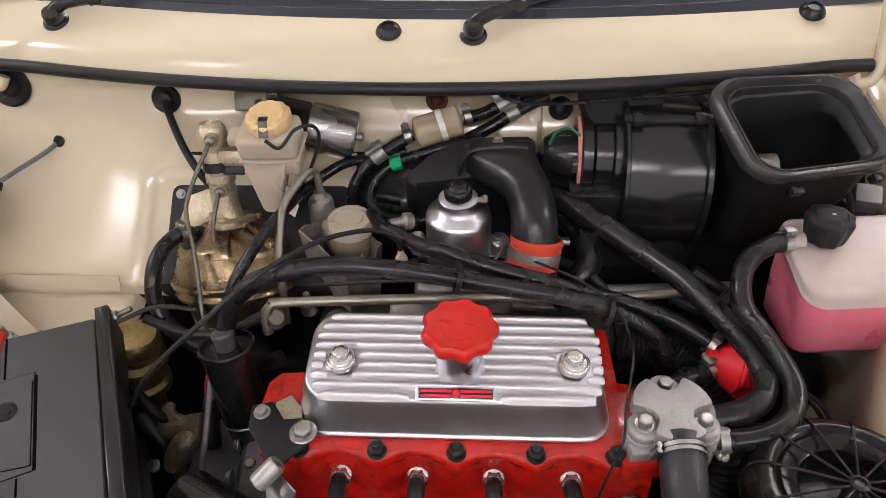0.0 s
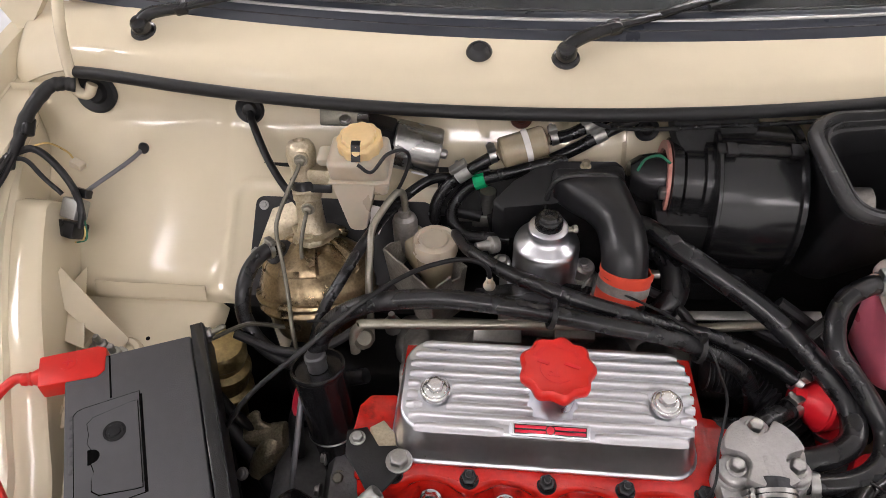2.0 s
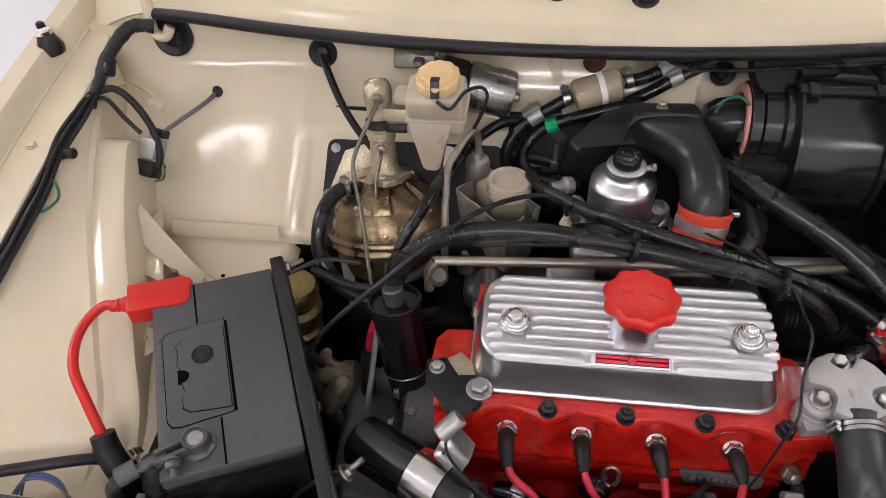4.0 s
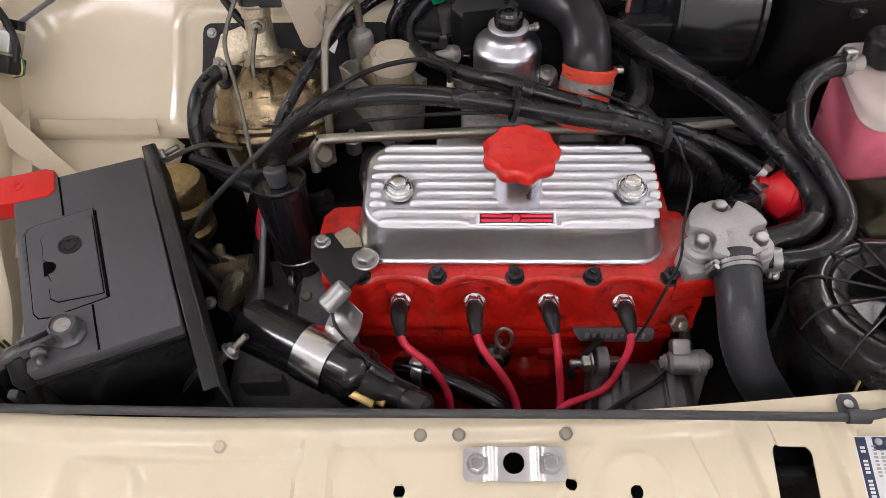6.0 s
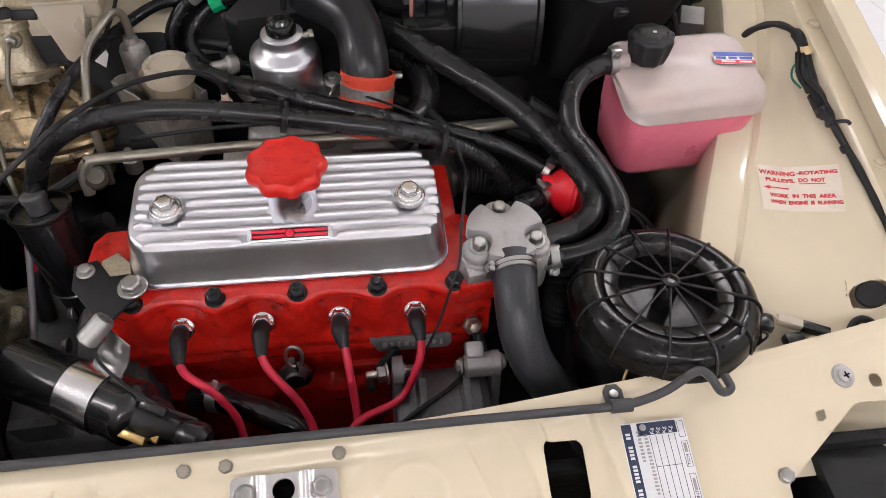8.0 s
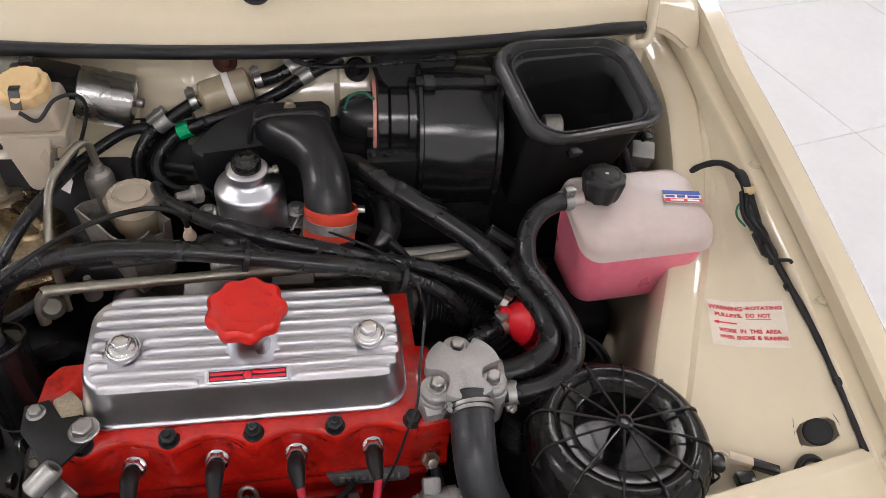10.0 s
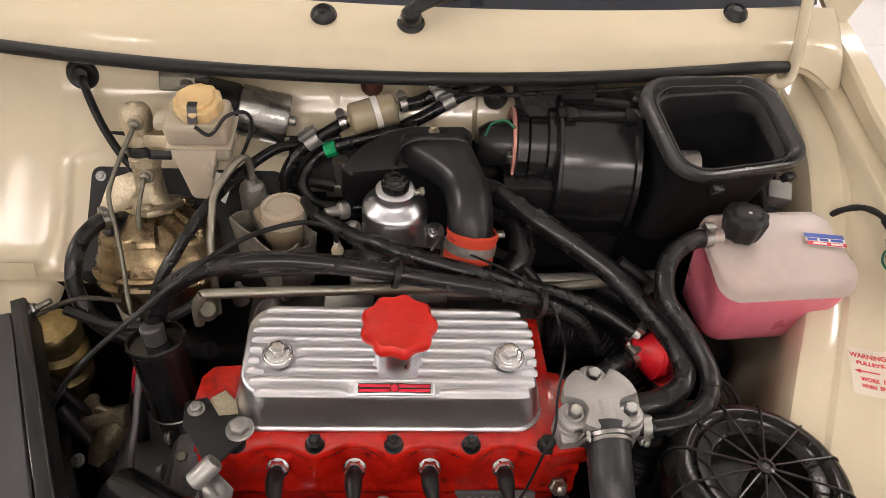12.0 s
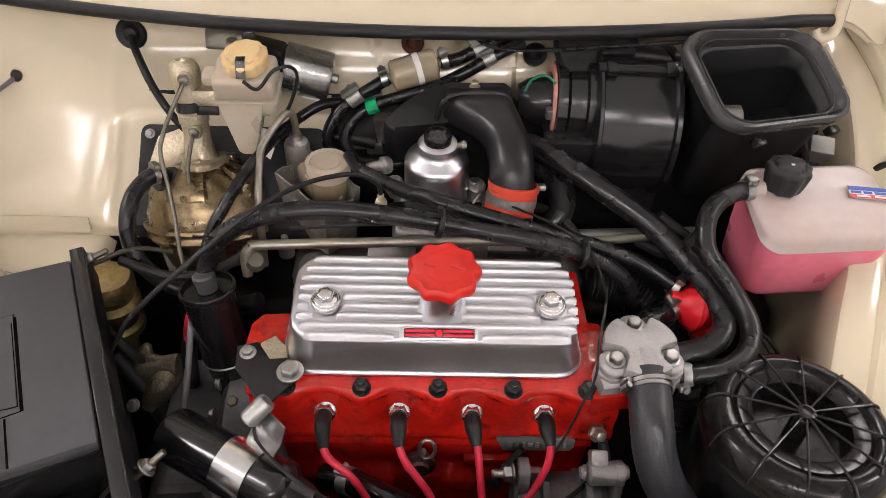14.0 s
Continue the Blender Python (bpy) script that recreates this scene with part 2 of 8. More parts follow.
def lathe(bm, profile, at, axis=(0, 0, 1), seg=32, hint=(0, 0, 1), wobble=None, squash=1.0, loop=False):
    """Revolves (radius, height) pairs round the axis; closes the ends. wobble(angle) scales the radius."""
    m = frame_to(axis, hint)
    at = Vector(at)
    rings = []
    for r, h in profile:
        ring = []
        for k in range(seg):
            a = 2 * math.pi * k / seg
            q = r * (wobble(a) if wobble else 1.0)
            ring.append(bm.verts.new(at + m @ Vector((q * math.cos(a), q * math.sin(a) * squash, h))))
        rings.append(ring)
    for a, b in zip(rings, rings[1:]):
        for k in range(seg):
            bm.faces.new((a[k], a[(k + 1) % seg], b[(k + 1) % seg], b[k]))
    if len(profile) > 2 and (loop or abs(profile[0][0] - profile[-1][0]) < 1e-7):
        for k in range(seg):
            bm.faces.new((rings[-1][k], rings[-1][(k + 1) % seg], rings[0][(k + 1) % seg], rings[0][k]))
        return bm
    bm.faces.new(rings[0][::-1])
    bm.faces.new(rings[-1])
    return bm


def rbox(bm, size, m, bevel=0.003, seg=2):
    """A box with rounded edges at the pose m."""
    t = bmesh.new()
    bmesh.ops.create_cube(t, size=1)
    bmesh.ops.scale(t, vec=size, verts=t.verts)
    if bevel:
        bmesh.ops.bevel(t, geom=t.edges[:], offset=min(bevel, 0.45 * min(size)), segments=seg, profile=0.5, affect="EDGES")
    return merge(bm, t, m)


def merge(bm, t, m=Matrix()):
    """Adds the bmesh t, moved by m, to bm, and frees it."""
    m = m if len(m) == 4 else m.to_4x4()
    vs = {v: bm.verts.new(m @ v.co) for v in t.verts}
    for f in t.faces:
        bm.faces.new([vs[v] for v in f.verts])
    t.free()
    return bm


def prism(bm, poly, thick, m, bevel=0.0015, seg=2):
    """A flat outline (x, y) given thickness along z, edges rounded, at the pose m."""
    t = bmesh.new()
    f = t.faces.new([t.verts.new((x, y, 0)) for x, y in poly])
    up = bmesh.ops.extrude_face_region(t, geom=[f])
    bmesh.ops.translate(t, vec=(0, 0, thick), verts=[v for v in up["geom"] if isinstance(v, bmesh.types.BMVert)])
    if bevel:
        bmesh.ops.recalc_face_normals(t, faces=t.faces)
        bmesh.ops.bevel(t, geom=[e for e in t.edges if e.is_manifold and e.calc_face_angle(0) > 0.6], offset=bevel, segments=seg,
                        profile=0.5, affect="EDGES")
    return merge(bm, t, m)


def rrect(w, h, r, n=5):
    """Outline of a rounded rectangle."""
    out = []
    for cx, cy, a0 in ((w / 2 - r, h / 2 - r, 0), (-w / 2 + r, h / 2 - r, 90), (-w / 2 + r, -h / 2 + r, 180), (w / 2 - r, -h / 2 + r, 270)):
        for k in range(n + 1):
            a = radians(a0 + 90 * k / n)
            out.append((cx + r * math.cos(a), cy + r * math.sin(a)))
    return out


def axes(at, x, y):
    """A pose with its x and y along the given ways (y made square)."""
    x = Vector(x).normalized()
    z = x.cross(Vector(y)).normalized()
    m = Matrix((x, z.cross(x), z)).transposed().to_4x4()
    m.translation = at
    return m


def sheet(bm, f, us, vs, thick=0.0012, holes=()):
    """A panel f(u, v) -> point with thickness; holes are signed distances of (u, v), negative inside."""
    pts, uv = {}, {}
    for i, u in enumerate(us):
        for j, v in enumerate(vs):
            inside = False
            uu, vv = u, v
            for h in holes:
                for step in range(4):
                    d = h(uu, vv)
                    if d > -1e-5:
                        break
                    inside = True
                    e = 1e-5
                    gu, gv = (h(uu + e, vv) - d) / e, (h(uu, vv + e) - d) / e
                    g = max(1e-6, gu * gu + gv * gv)
                    uu, vv = uu - d * gu / g, vv - d * gv / g
            uv[i, j] = (uu, vv, inside)
    def vert(i, j):
        if (i, j) not in pts:
            pts[i, j] = bm.verts.new(f(uv[i, j][0], uv[i, j][1]))
        return pts[i, j]
    faces = []
    for i in range(len(us) - 1):
        for j in range(len(vs) - 1):
            ids = ((i, j), (i + 1, j), (i + 1, j + 1), (i, j + 1))
            if not all(uv[k][2] for k in ids):
                faces.append(bm.faces.new([vert(*k) for k in ids]))
    if thick:
        bmesh.ops.recalc_face_normals(bm, faces=faces)
        bm.normal_update()
        low = {v: bm.verts.new(v.co - v.normal * thick) for v in pts.values()}
        rim = [e for e in bm.edges if len(e.link_faces) == 1]
        for fc in faces:
            bm.faces.new([low[v] for v in reversed(fc.verts)])
        for e in rim:
            a, b = e.verts
            bm.faces.new((a, b, low[b], low[a]))
    return bm


def span(a, b, n):
    return [a + (b - a) * k / n for k in range(n + 1)]


def lerp_rows(rows, y):
    """Linear reading of rows of (y, values...) at y."""
    if y <= rows[0][0]:
        return rows[0][1:]
    for a, b in zip(rows, rows[1:]):
        if y <= b[0]:
            k = (y - a[0]) / (b[0] - a[0])
            k = k * k * (3 - 2 * k) * 0.5 + k * 0.5
            return tuple(p + (q - p) * k for p, q in zip(a[1:], b[1:]))
    return rows[-1][1:]


def curve_rows(rows, y):
    """Smooth reading of rows of (y, values...) at y, with no flat steps at the rows."""
    y = min(max(y, rows[0][0]), rows[-1][0])
    i = max(k for k in range(len(rows) - 1) if rows[k][0] <= y + 1e-9)
    a, b = rows[i], rows[i + 1]
    h = b[0] - a[0]
    t = (y - a[0]) / h
    out = []
    for k in range(1, len(a)):
        def slope(j):
            lo, hi = rows[max(j - 1, 0)], rows[min(j + 1, len(rows) - 1)]
            return (hi[k] - lo[k]) / (hi[0] - lo[0])
        out.append((2 * t ** 3 - 3 * t * t + 1) * a[k] + (t ** 3 - 2 * t * t + t) * h * slope(i) + (3 * t * t - 2 * t ** 3) * b[k] + (t ** 3 - t * t) * h * slope(i + 1))
    return tuple(out)


HEX = {}


def bolt(parent, at, axis, r=0.008, h=0.007, material=None, washer=1.35, name="bolt", label="", stud=0.0):
    """A hexagon bolt head with its washer, as a part."""
    material = material or STEEL
    key = (round(r, 4), round(h, 4), washer, material.name, stud)
    if key not in HEX:
        bm = bmesh.new()
        if washer:
            lathe(bm, [(r * washer * 0.98, 0), (r * washer, r * 0.06), (r * washer, r * 0.2), (r * washer * 0.94, r * 0.28)], (0, 0, 0), seg=20)
        t = bmesh.new()
        lathe(t, [(r, r * 0.25), (r, h * 0.82), (r * 0.84, h), (r * 0.5, h * 1.02)], (0, 0, 0), seg=6)
        bmesh.ops.bevel(t, geom=[e for e in t.edges], offset=r * 0.06, segments=1, affect="EDGES")
        merge(bm, t)
        if stud:
            lathe(bm, [(r * 0.45, h), (r * 0.45, h + stud * 0.9), (r * 0.36, h + stud)], (0, 0, 0), seg=12)
        HEX[key] = finish(bm, name, material, 30)
    ob = part(name, HEX[key], material, parent, label)
    ob.matrix_basis = Matrix.Translation(at) @ frame_to(axis).to_4x4() @ pose(0, 0, 0, 0, 0, (at[0] * 977) % 60)
    return ob


def clamp(parent, at, axis, r, w=0.009, material=None, name="hose_clamp", lug=(0, 0, 1)):
    """A worm-drive clip round a hose, with its screw housing."""
    bm = bmesh.new()
    m = frame_to(axis, lug)
    t = bmesh.new()
    lathe(t, [(r, -w / 2), (r + 0.0013, -w / 2), (r + 0.0013, w / 2), (r, w / 2)], (0, 0, 0), seg=28)
    rbox(t, (0.012, 0.007, w * 1.25), pose(0, r + 0.004, 0), 0.001)
    lathe(t, [(0.0032, 0), (0.0032, 0.004), (0.002, 0.0045)], (0.006, r + 0.004, 0), axis=(1, 0, 0), seg=8)
    mm = m.to_4x4()
    mm.translation = at
    merge(bm, t, mm)
    return part(name, bm, material or STEEL, parent)


def text(parent, words, m, size, material, name="lettering", depth=0.0003, align="CENTER", bold=0.0):
    """Words in the built-in font, as a mesh lying in the pose's xy plane."""
    c = bpy.data.curves.new(name, "FONT")
    c.body, c.size, c.extrude, c.align_x, c.align_y = words, size, depth, align, "CENTER"
    c.offset = bold
    tmp = new("tmp", c)
    me = bpy.data.meshes.new_from_object(tmp.evaluated_get(bpy.context.evaluated_depsgraph_get()))
    bpy.data.objects.remove(tmp)
    bpy.data.curves.remove(c)
    me.materials.clear()
    me.materials.append(material)
    me.transform(m)
    ob = new(name, me)
    ob.parent = parent
    if parent.type == "EMPTY":
        ob.matrix_parent_inverse = parent.matrix_basis.inverted()
    return ob


# ---- the showroom ----
def room():
    bm = bmesh.new()
    rbox(bm, (60, 60, 0.2), pose(0, 0, -0.104), 0)
    return tagged(new("ground", finish(bm, "ground", JOINT)), "pale grey smooth tiled showroom floor", "floor", kind="structure")


def walls():
    for name, size, at in (("wall_north", (9.4, 0.2, 3.2), (0, 5.1, 1.6)), ("wall_south", (9.4, 0.2, 3.2), (0, -4.1, 1.6)),
                           ("wall_east", (0.2, 9.0, 3.2), (4.6, 0.5, 1.6)), ("wall_west", (0.2, 9.0, 3.2), (-4.6, 0.5, 1.6))):
        bm = bmesh.new()
        rbox(bm, size, pose(*at), 0)
        tagged(new(name, finish(bm, name, WALL)), "plain white painted showroom wall", "wall", kind="structure")
    bm = bmesh.new()
    rbox(bm, (9.4, 9.4, 0.2), pose(0, 0.5, 3.3), 0)
    tagged(new("ceiling", finish(bm, "ceiling", WALL)), "plain white showroom ceiling", "ceiling", kind="structure")


def ceiling_light(x, y, length, width):
    e = thing("ceiling_light", (0, 0, 0), "out-of-view white strip ceiling light with a glowing diffuser", "ceiling light", "strip lights on the ceiling")
    bm = bmesh.new()
    rbox(bm, (length + 0.04, width + 0.04, 0.05), pose(0, 0, 3.175), 0.006)
    part("housing", bm, WALL, e)
    bm = bmesh.new()
    rbox(bm, (length, width, 0.03), pose(0, 0, 3.14), 0.01)
    part("diffuser", bm, LAMP, e, "glowing diffuser")
    e.matrix_basis = pose(x, y, 0)
    return e


ground = room()
walls()
# lamps at y -2.2 and -2.9 and at (2.3, 3.1) are added fill
for lx, ly, long, wide in ((-3.3, 0.6, 1.2, 0.40), (-1.75, -0.3, 0.4, 0.06), (3.4, 0.6, 1.2, 0.25), (-1.3, 3.0, 1.2, 0.25), (0.9, 2.4, 1.2, 0.25), (0.0, -2.2, 1.2, 0.30), (2.3, 3.1, 1.2, 0.25), (-2.0, -2.9, 1.2, 0.25), (2.0, -2.9, 1.2, 0.25)):
    ceiling_light(lx, ly, long, wide)

# ---- the car's body ----
car = thing("car_body", (-0.045, 0.5, 0.0), "cream painted car body with its engine bay open", "car body")
MID = -0.045


def seal_y(x):
    return 0.783 + 0.225 * (x + 0.035) ** 2


def glass_y(x):
    return 0.872 + 0.20 * (x - 0.03) ** 2


def scuttle(u, v):
    """v from 0 at the bonnet seal to 1 at the windscreen."""
    y0, y1 = seal_y(u), glass_y(u)
    k = math.sqrt((v - 0.24) ** 2 + 0.004)
    z = 0.962 + 0.071 * v - 0.037 * (k - 0.248)
    drop = 0.012 * max(0, abs(u - MID) - 0.52) / 0.15
    # the front edge sweeps forward and down into the wing rail, and the ends are rolled over
    e = max(0.0, (u - 0.545) / 0.060 if u > 0 else (-u - 0.640) / 0.095)
    y0 -= 0.016 * min(1.2, e) ** 2
    drop += 0.028 * min(1.0, e) ** 1.5 * (1 - v) ** 2
    d = min(0.02, max(0.0, u - 0.602 if u > 0 else -0.725 - u))
    drop += 0.022 * (1 - math.sqrt(max(0.0, 1 - (d / 0.02) ** 2)))
    return Vector((u, y0 + (y1 - y0) * v, z - drop))


bm = bmesh.new()
def scuttle_full(u, v):
    if v < 0:
        p = scuttle(u, 0)
        return Vector((p.x, p.y + 0.003, p.z + v * 0.016))
    return scuttle(u, v)
ENDS = [0.602 + 0.02 * math.sin(radians(a)) for a in (15, 30, 45, 60, 75, 90)]
sheet(bm, scuttle_full, [-0.123 - x for x in reversed(ENDS)] + span(-0.724, 0.600, 72) + ENDS, [-0.6, -0.2, 0, 0.03, 0.08, 0.13, 0.17, 0.20, 0.22, 0.24, 0.26, 0.28, 0.31, 0.36, 0.45, 0.6, 0.75, 0.88, 0.96, 1.0], 0.0012)
part("scuttle_panel", bm, CREAM, car, "glossy cream curved scuttle panel")

bm = bmesh.new()
tube(bm, [(x, seal_y(x) - 0.005, 0.9645 - 0.012 * max(0, abs(x - MID) - 0.52) / 0.15) for x in span(-0.628, 0.522, 24)], 0.0082, 14, 3)
part("bonnet_seal", bm, RUB, car, "black rubber bonnet seal strip")

def rsd(cu, cv, hw, hh, r):
    def d(u, v):
        a, b = abs(u - cu) - hw + r, abs(v - cv) - hh + r
        return math.hypot(max(a, 0), max(b, 0)) + min(max(a, b), 0) - r
    return d


# bulkhead: upper wall behind everything, with round holes
BULK = [(0.965, 0.866), (0.905, 0.862), (0.855, 0.832), (0.80, 0.795), (0.70, 0.775), (0.42, 0.765)]
def bulk_y(z):
    rows = sorted(BULK)
    return lerp_rows(rows, z)[0]
def ring(cu, cv, r):
    return lambda u, v: math.hypot(u - cu, v - cv) - r
def bulk(u, v):
    y = bulk_y(v)
    if u > 0.12:
        y += 0.01
    return Vector((u, y, v))

# battery side: one smooth sweep from under the scuttle down to the shelf
SWEEP = spline([(0, 0.868, 0.968), (0, 0.866, 0.935), (0, 0.860, 0.902), (0, 0.838, 0.868), (0, 0.800, 0.829), (0, 0.752, 0.790), (0, 0.705, 0.757), (0, 0.680, 0.742), (0, 0.668, 0.737), (0, 0.664, 0.722)], 10)
ALONG = [0.0]
for a_, b_ in zip(SWEEP, SWEEP[1:]):
    ALONG.append(ALONG[-1] + (b_ - a_).length)


def sweep(s):
    """Point and outward normal at the length s along the sweep."""
    s = min(max(s, 0.0), ALONG[-1])
    i = max(k for k in range(len(ALONG) - 1) if ALONG[k] <= s)
    p = SWEEP[i].lerp(SWEEP[i + 1], (s - ALONG[i]) / (ALONG[i + 1] - ALONG[i]))
    t = (SWEEP[i + 1] - SWEEP[i]).normalized()
    return p, Vector((0, t.z, -t.y))


def sweep_s(z):
    return min(ALONG, key=lambda s: abs(sweep(s)[0].z - z))


PLATE_BOX = rsd(-0.248, sweep_s(0.774), 0.165, 0.085, 0.03)
def foot_panel(u, s):
    p, n = sweep(s)
    k = max(0.0, 1 - abs(PLATE_BOX(u, s)) / 0.010)
    soft = 0.0010 * math.sin(u * 31 + s * 17) + 0.0012 * math.exp(-((u + 0.42) / 0.01) ** 2)
    return p + Vector((u, 0, 0)) + n * (0.0035 * k * k * (3 - 2 * k) + soft)
def in_sweep(cu, cz, r):
    cs = sweep_s(cz)
    return lambda u, s: math.hypot(u - cu, s - cs) - r
LOW = sweep_s(0.815)
bm = bmesh.new()
sheet(bm, foot_panel, span(-0.735, -0.13, 150), span(0, ALONG[-1], 90), 0.0012,
      (in_sweep(-0.610, 0.926, 0.028), in_sweep(-0.394, 0.906, 0.019), lambda u, s: max(-0.375 - u, LOW - s), lambda u, s: max(u + 0.600, s - sweep_s(0.934))))
part("footwell_panel", bm, CREAM, car, "cream footwell panel swept down to a shelf")

bm = bmesh.new()
sheet(bm, bulk, span(-0.135, 0.545, 90), span(0.42, 0.968, 66), 0.0012, (ring(-0.021, 0.905, 0.014), ring(0.145, 0.895, 0.013)))
bulkhead = part("bulkhead", bm, CREAM, car, "glossy cream bulkhead panel")
# pressed stiffening folds in the bulkhead under the scuttle
for fx, lean in ((-0.085, 0.35), (0.045, -0.3), (0.10, 0.25)):
    bm = bmesh.new()
    sheet(bm, lambda u, v: Vector((fx + u * 0.02 * (1 - 0.7 * v) + lean * 0.05 * v, bulk_y(0.955 - 0.075 * v) - 0.001 - 0.010 * (1 - abs(u)) * (1 - v), 0.955 - 0.075 * v)), span(-1, 1, 6), span(0, 1, 8), 0.001)
    part("pressed_fold", bm, CREAM, car)
bm = bmesh.new()
sheet(bm, lambda u, v: Vector((u, bulk_y(v) - 0.007 + (0.010 if u > 0.12 else 0) + 0.002 * math.sin(u * 40) * math.sin(v * 60), v)), span(-0.375, 0.60, 80), span(0.42, 0.846, 40), 0.003)
part("insulation_pad", bm, DARK, car, "black sound insulation on the lower bulkhead")

# dark sheet added under the shelf, hiding the cabin body as shade would
bm = bmesh.new()
sheet(bm, lambda u, v: Vector((u, 0.672 + 0.03 * (0.72 - v), v)), span(-0.73, -0.36, 12), span(0.33, 0.716, 10), 0.003)
part("lower_bulkhead", bm, DARK, car, "black lower bulkhead sheet added to fill the shade under the shelf")

# shelf behind the battery and the ledge beside it
def foot(u, v):
    y, z = lerp_rows([(0.0, 0.668, 0.722), (0.06, 0.655, 0.7195), (0.5, 0.56, 0.714), (1.0, 0.48, 0.71)], v)
    edge = min(1.0, max(0.0, (u + 0.43) / 0.02))
    return Vector((u, y, z - 0.02 * edge ** 2))
bm = bmesh.new()
sheet(bm, foot, span(-0.665, -0.412, 30), span(0, 1, 40), 0.0012, (ring(-0.505, 0.45, 0.003),))
part("shelf_panel", bm, CREAM, car, "cream flat shelf behind the battery")
bm = bmesh.new()
sheet(bm, lambda u, v: Vector((u, v, 0.712 - 0.05 * max(0, 0.40 - v) - 0.35 * max(0, u + 0.52))), span(-0.577, -0.50, 12), span(0.255, 0.49, 20), 0.0012)
part("ledge_panel", bm, CREAM, car, "cream ledge between wing and battery")


# folded lip at the back of the shelf, corner web against the wing and the tower bolt in its cup
bm = bmesh.new()
sheet(bm, lambda u, v: Vector((u, 0.659 + 0.007 * v + 0.0008 * math.sin(u * 60), 0.733 + 0.020 * v + 0.0006 * math.sin(u * 41))), span(-0.590, -0.434, 24), span(0, 1, 4), 0.0015)
part("shelf_lip", bm, CREAM, car, "cream folded lip at the back of the shelf")
WEBA, WEBB = Vector((-0.6115, 0.647, 0.791)), Vector((-0.519, 0.590, 0.722))
def web(u, v):
    q = WEBA.lerp(WEBB, u) + Vector((0, 0, -0.006 * math.sin(math.pi * u)))
    w = Vector((-0.035, -0.045, -0.012)) * 0.5 * (0.4 + 0.6 * math.sin(math.pi * min(1, 0.35 + 0.6 * u)))
    return q + w * v + Vector((0.0, 0.002, 0.004)) * math.exp(-v / 0.12)
bm = bmesh.new()
sheet(bm, web, span(0, 1, 20), [0, 0.04, 0.1, 0.2, 0.35, 0.55, 0.8, 1.0], 0.0015)
part("corner_web", bm, CREAM, car, "cream corner web welded to the wing")
bm = bmesh.new()
lathe(bm, [(0.018, 0.0), (0.0285, 0.0005), (0.0300, 0.003), (0.0290, 0.0055), (0.0262, 0.0050), (0.0240, 0.0020), (0.0225, 0.0018)], (-0.5505, 0.578, 0.716), (0, -0.05, 1), 36)
cupt = part("tower_cup", bm, CREAM, car, "cream pressed cup round the tower bolt")
bm = bmesh.new()
lathe(bm, [(0.004, 0.002), (0.0190, 0.002), (0.0200, 0.004), (0.0185, 0.0060), (0.012, 0.0065)], (-0.5505, 0.578, 0.716), (0, -0.05, 1), 28)
part("washer", bm, DULLB, cupt, "dull dished washer")
bolt(cupt, (-0.5505, 0.578, 0.7225), (0, -0.05, 1), 0.0088, 0.009, STEEL, 1.25, "nut", stud=0.016)
# black discs painted as the shade in two drain holes
for hx, hy in ((-0.500, 0.600), (-0.440, 0.592)):
    bm = bmesh.new()
    lathe(bm, [(0.0030, 0), (0.0030, 0.0006), (0.0022, 0.0008)], (hx, hy, 0.7165), (0, -0.05, 1), 12)
    part("drain_hole", bm, VOID, car, "small black disc standing in for a shaded drain hole")


# inner wings: rail, slope, box section
def rail_shift(y, side):
    """The battery side sits further out at the back corner."""
    if side > 0:
        return 0.0
    k = min(1.0, max(0.0, (y - 0.82) / 0.06))
    return 0.026 * k * k * (3 - 2 * k)


RAIL = [(0.20, 0.668, 0.733), (0.30, 0.665, 0.757), (0.363, 0.660, 0.778), (0.48, 0.646, 0.822), (0.66, 0.624, 0.882), (0.80, 0.616, 0.912), (0.90, 0.610, 0.930), (0.96, 0.606, 0.938)]
CREASE = [(0.20, 0.452, 0.690), (0.30, 0.456, 0.703), (0.38, 0.470, 0.728), (0.44, 0.494, 0.753), (0.50, 0.517, 0.780), (0.565, 0.545, 0.803), (0.64, 0.571, 0.830), (0.72, 0.590, 0.861), (0.80, 0.600, 0.889), (0.90, 0.599, 0.907), (0.96, 0.597, 0.914)]


def wing_row(y, side):
    xr, zr = curve_rows(RAIL, y)
    xc, zc = curve_rows(CREASE, y)
    bulge = 0.003 * math.exp(-((y - 0.42) / 0.1) ** 2)
    pts = [(xr + 0.013, zr + 0.001), (xr - 0.012, zr), (xr - 0.0145, zr - 0.003), (xr - 0.017, zr - 0.014),
           (xr * 0.7 + xc * 0.3 - 0.012, zr * 0.62 + zc * 0.38 - 0.012 + bulge), (xr * 0.4 + xc * 0.6 - 0.006, zr * 0.3 + zc * 0.7 - 0.008 + bulge),
           (xc + 0.013, zc + 0.0045), (xc + 0.006, zc + 0.0042), (xc, zc - 0.0010), (xc - 0.0035, zc + 0.0010), (xc - 0.038, zc - 0.001),
           (xc - 0.0425, zc - 0.0035), (xc - 0.0450, zc - 0.011), (xc - 0.050, zc - 0.06), (xc - 0.054, 0.40)]
    if side < 0:
        sink = 0.09 * min(1.0, max(0.0, (y - 0.70) / 0.07)) ** 1.5
        pts = [(x, z - sink) if i > 8 else (x, z) for i, (x, z) in enumerate(pts)]
        pts = [(2 * MID - x - (0.026 if i < 1 else rail_shift(y, side)), z) for i, (x, z) in enumerate(pts)]
    return pts


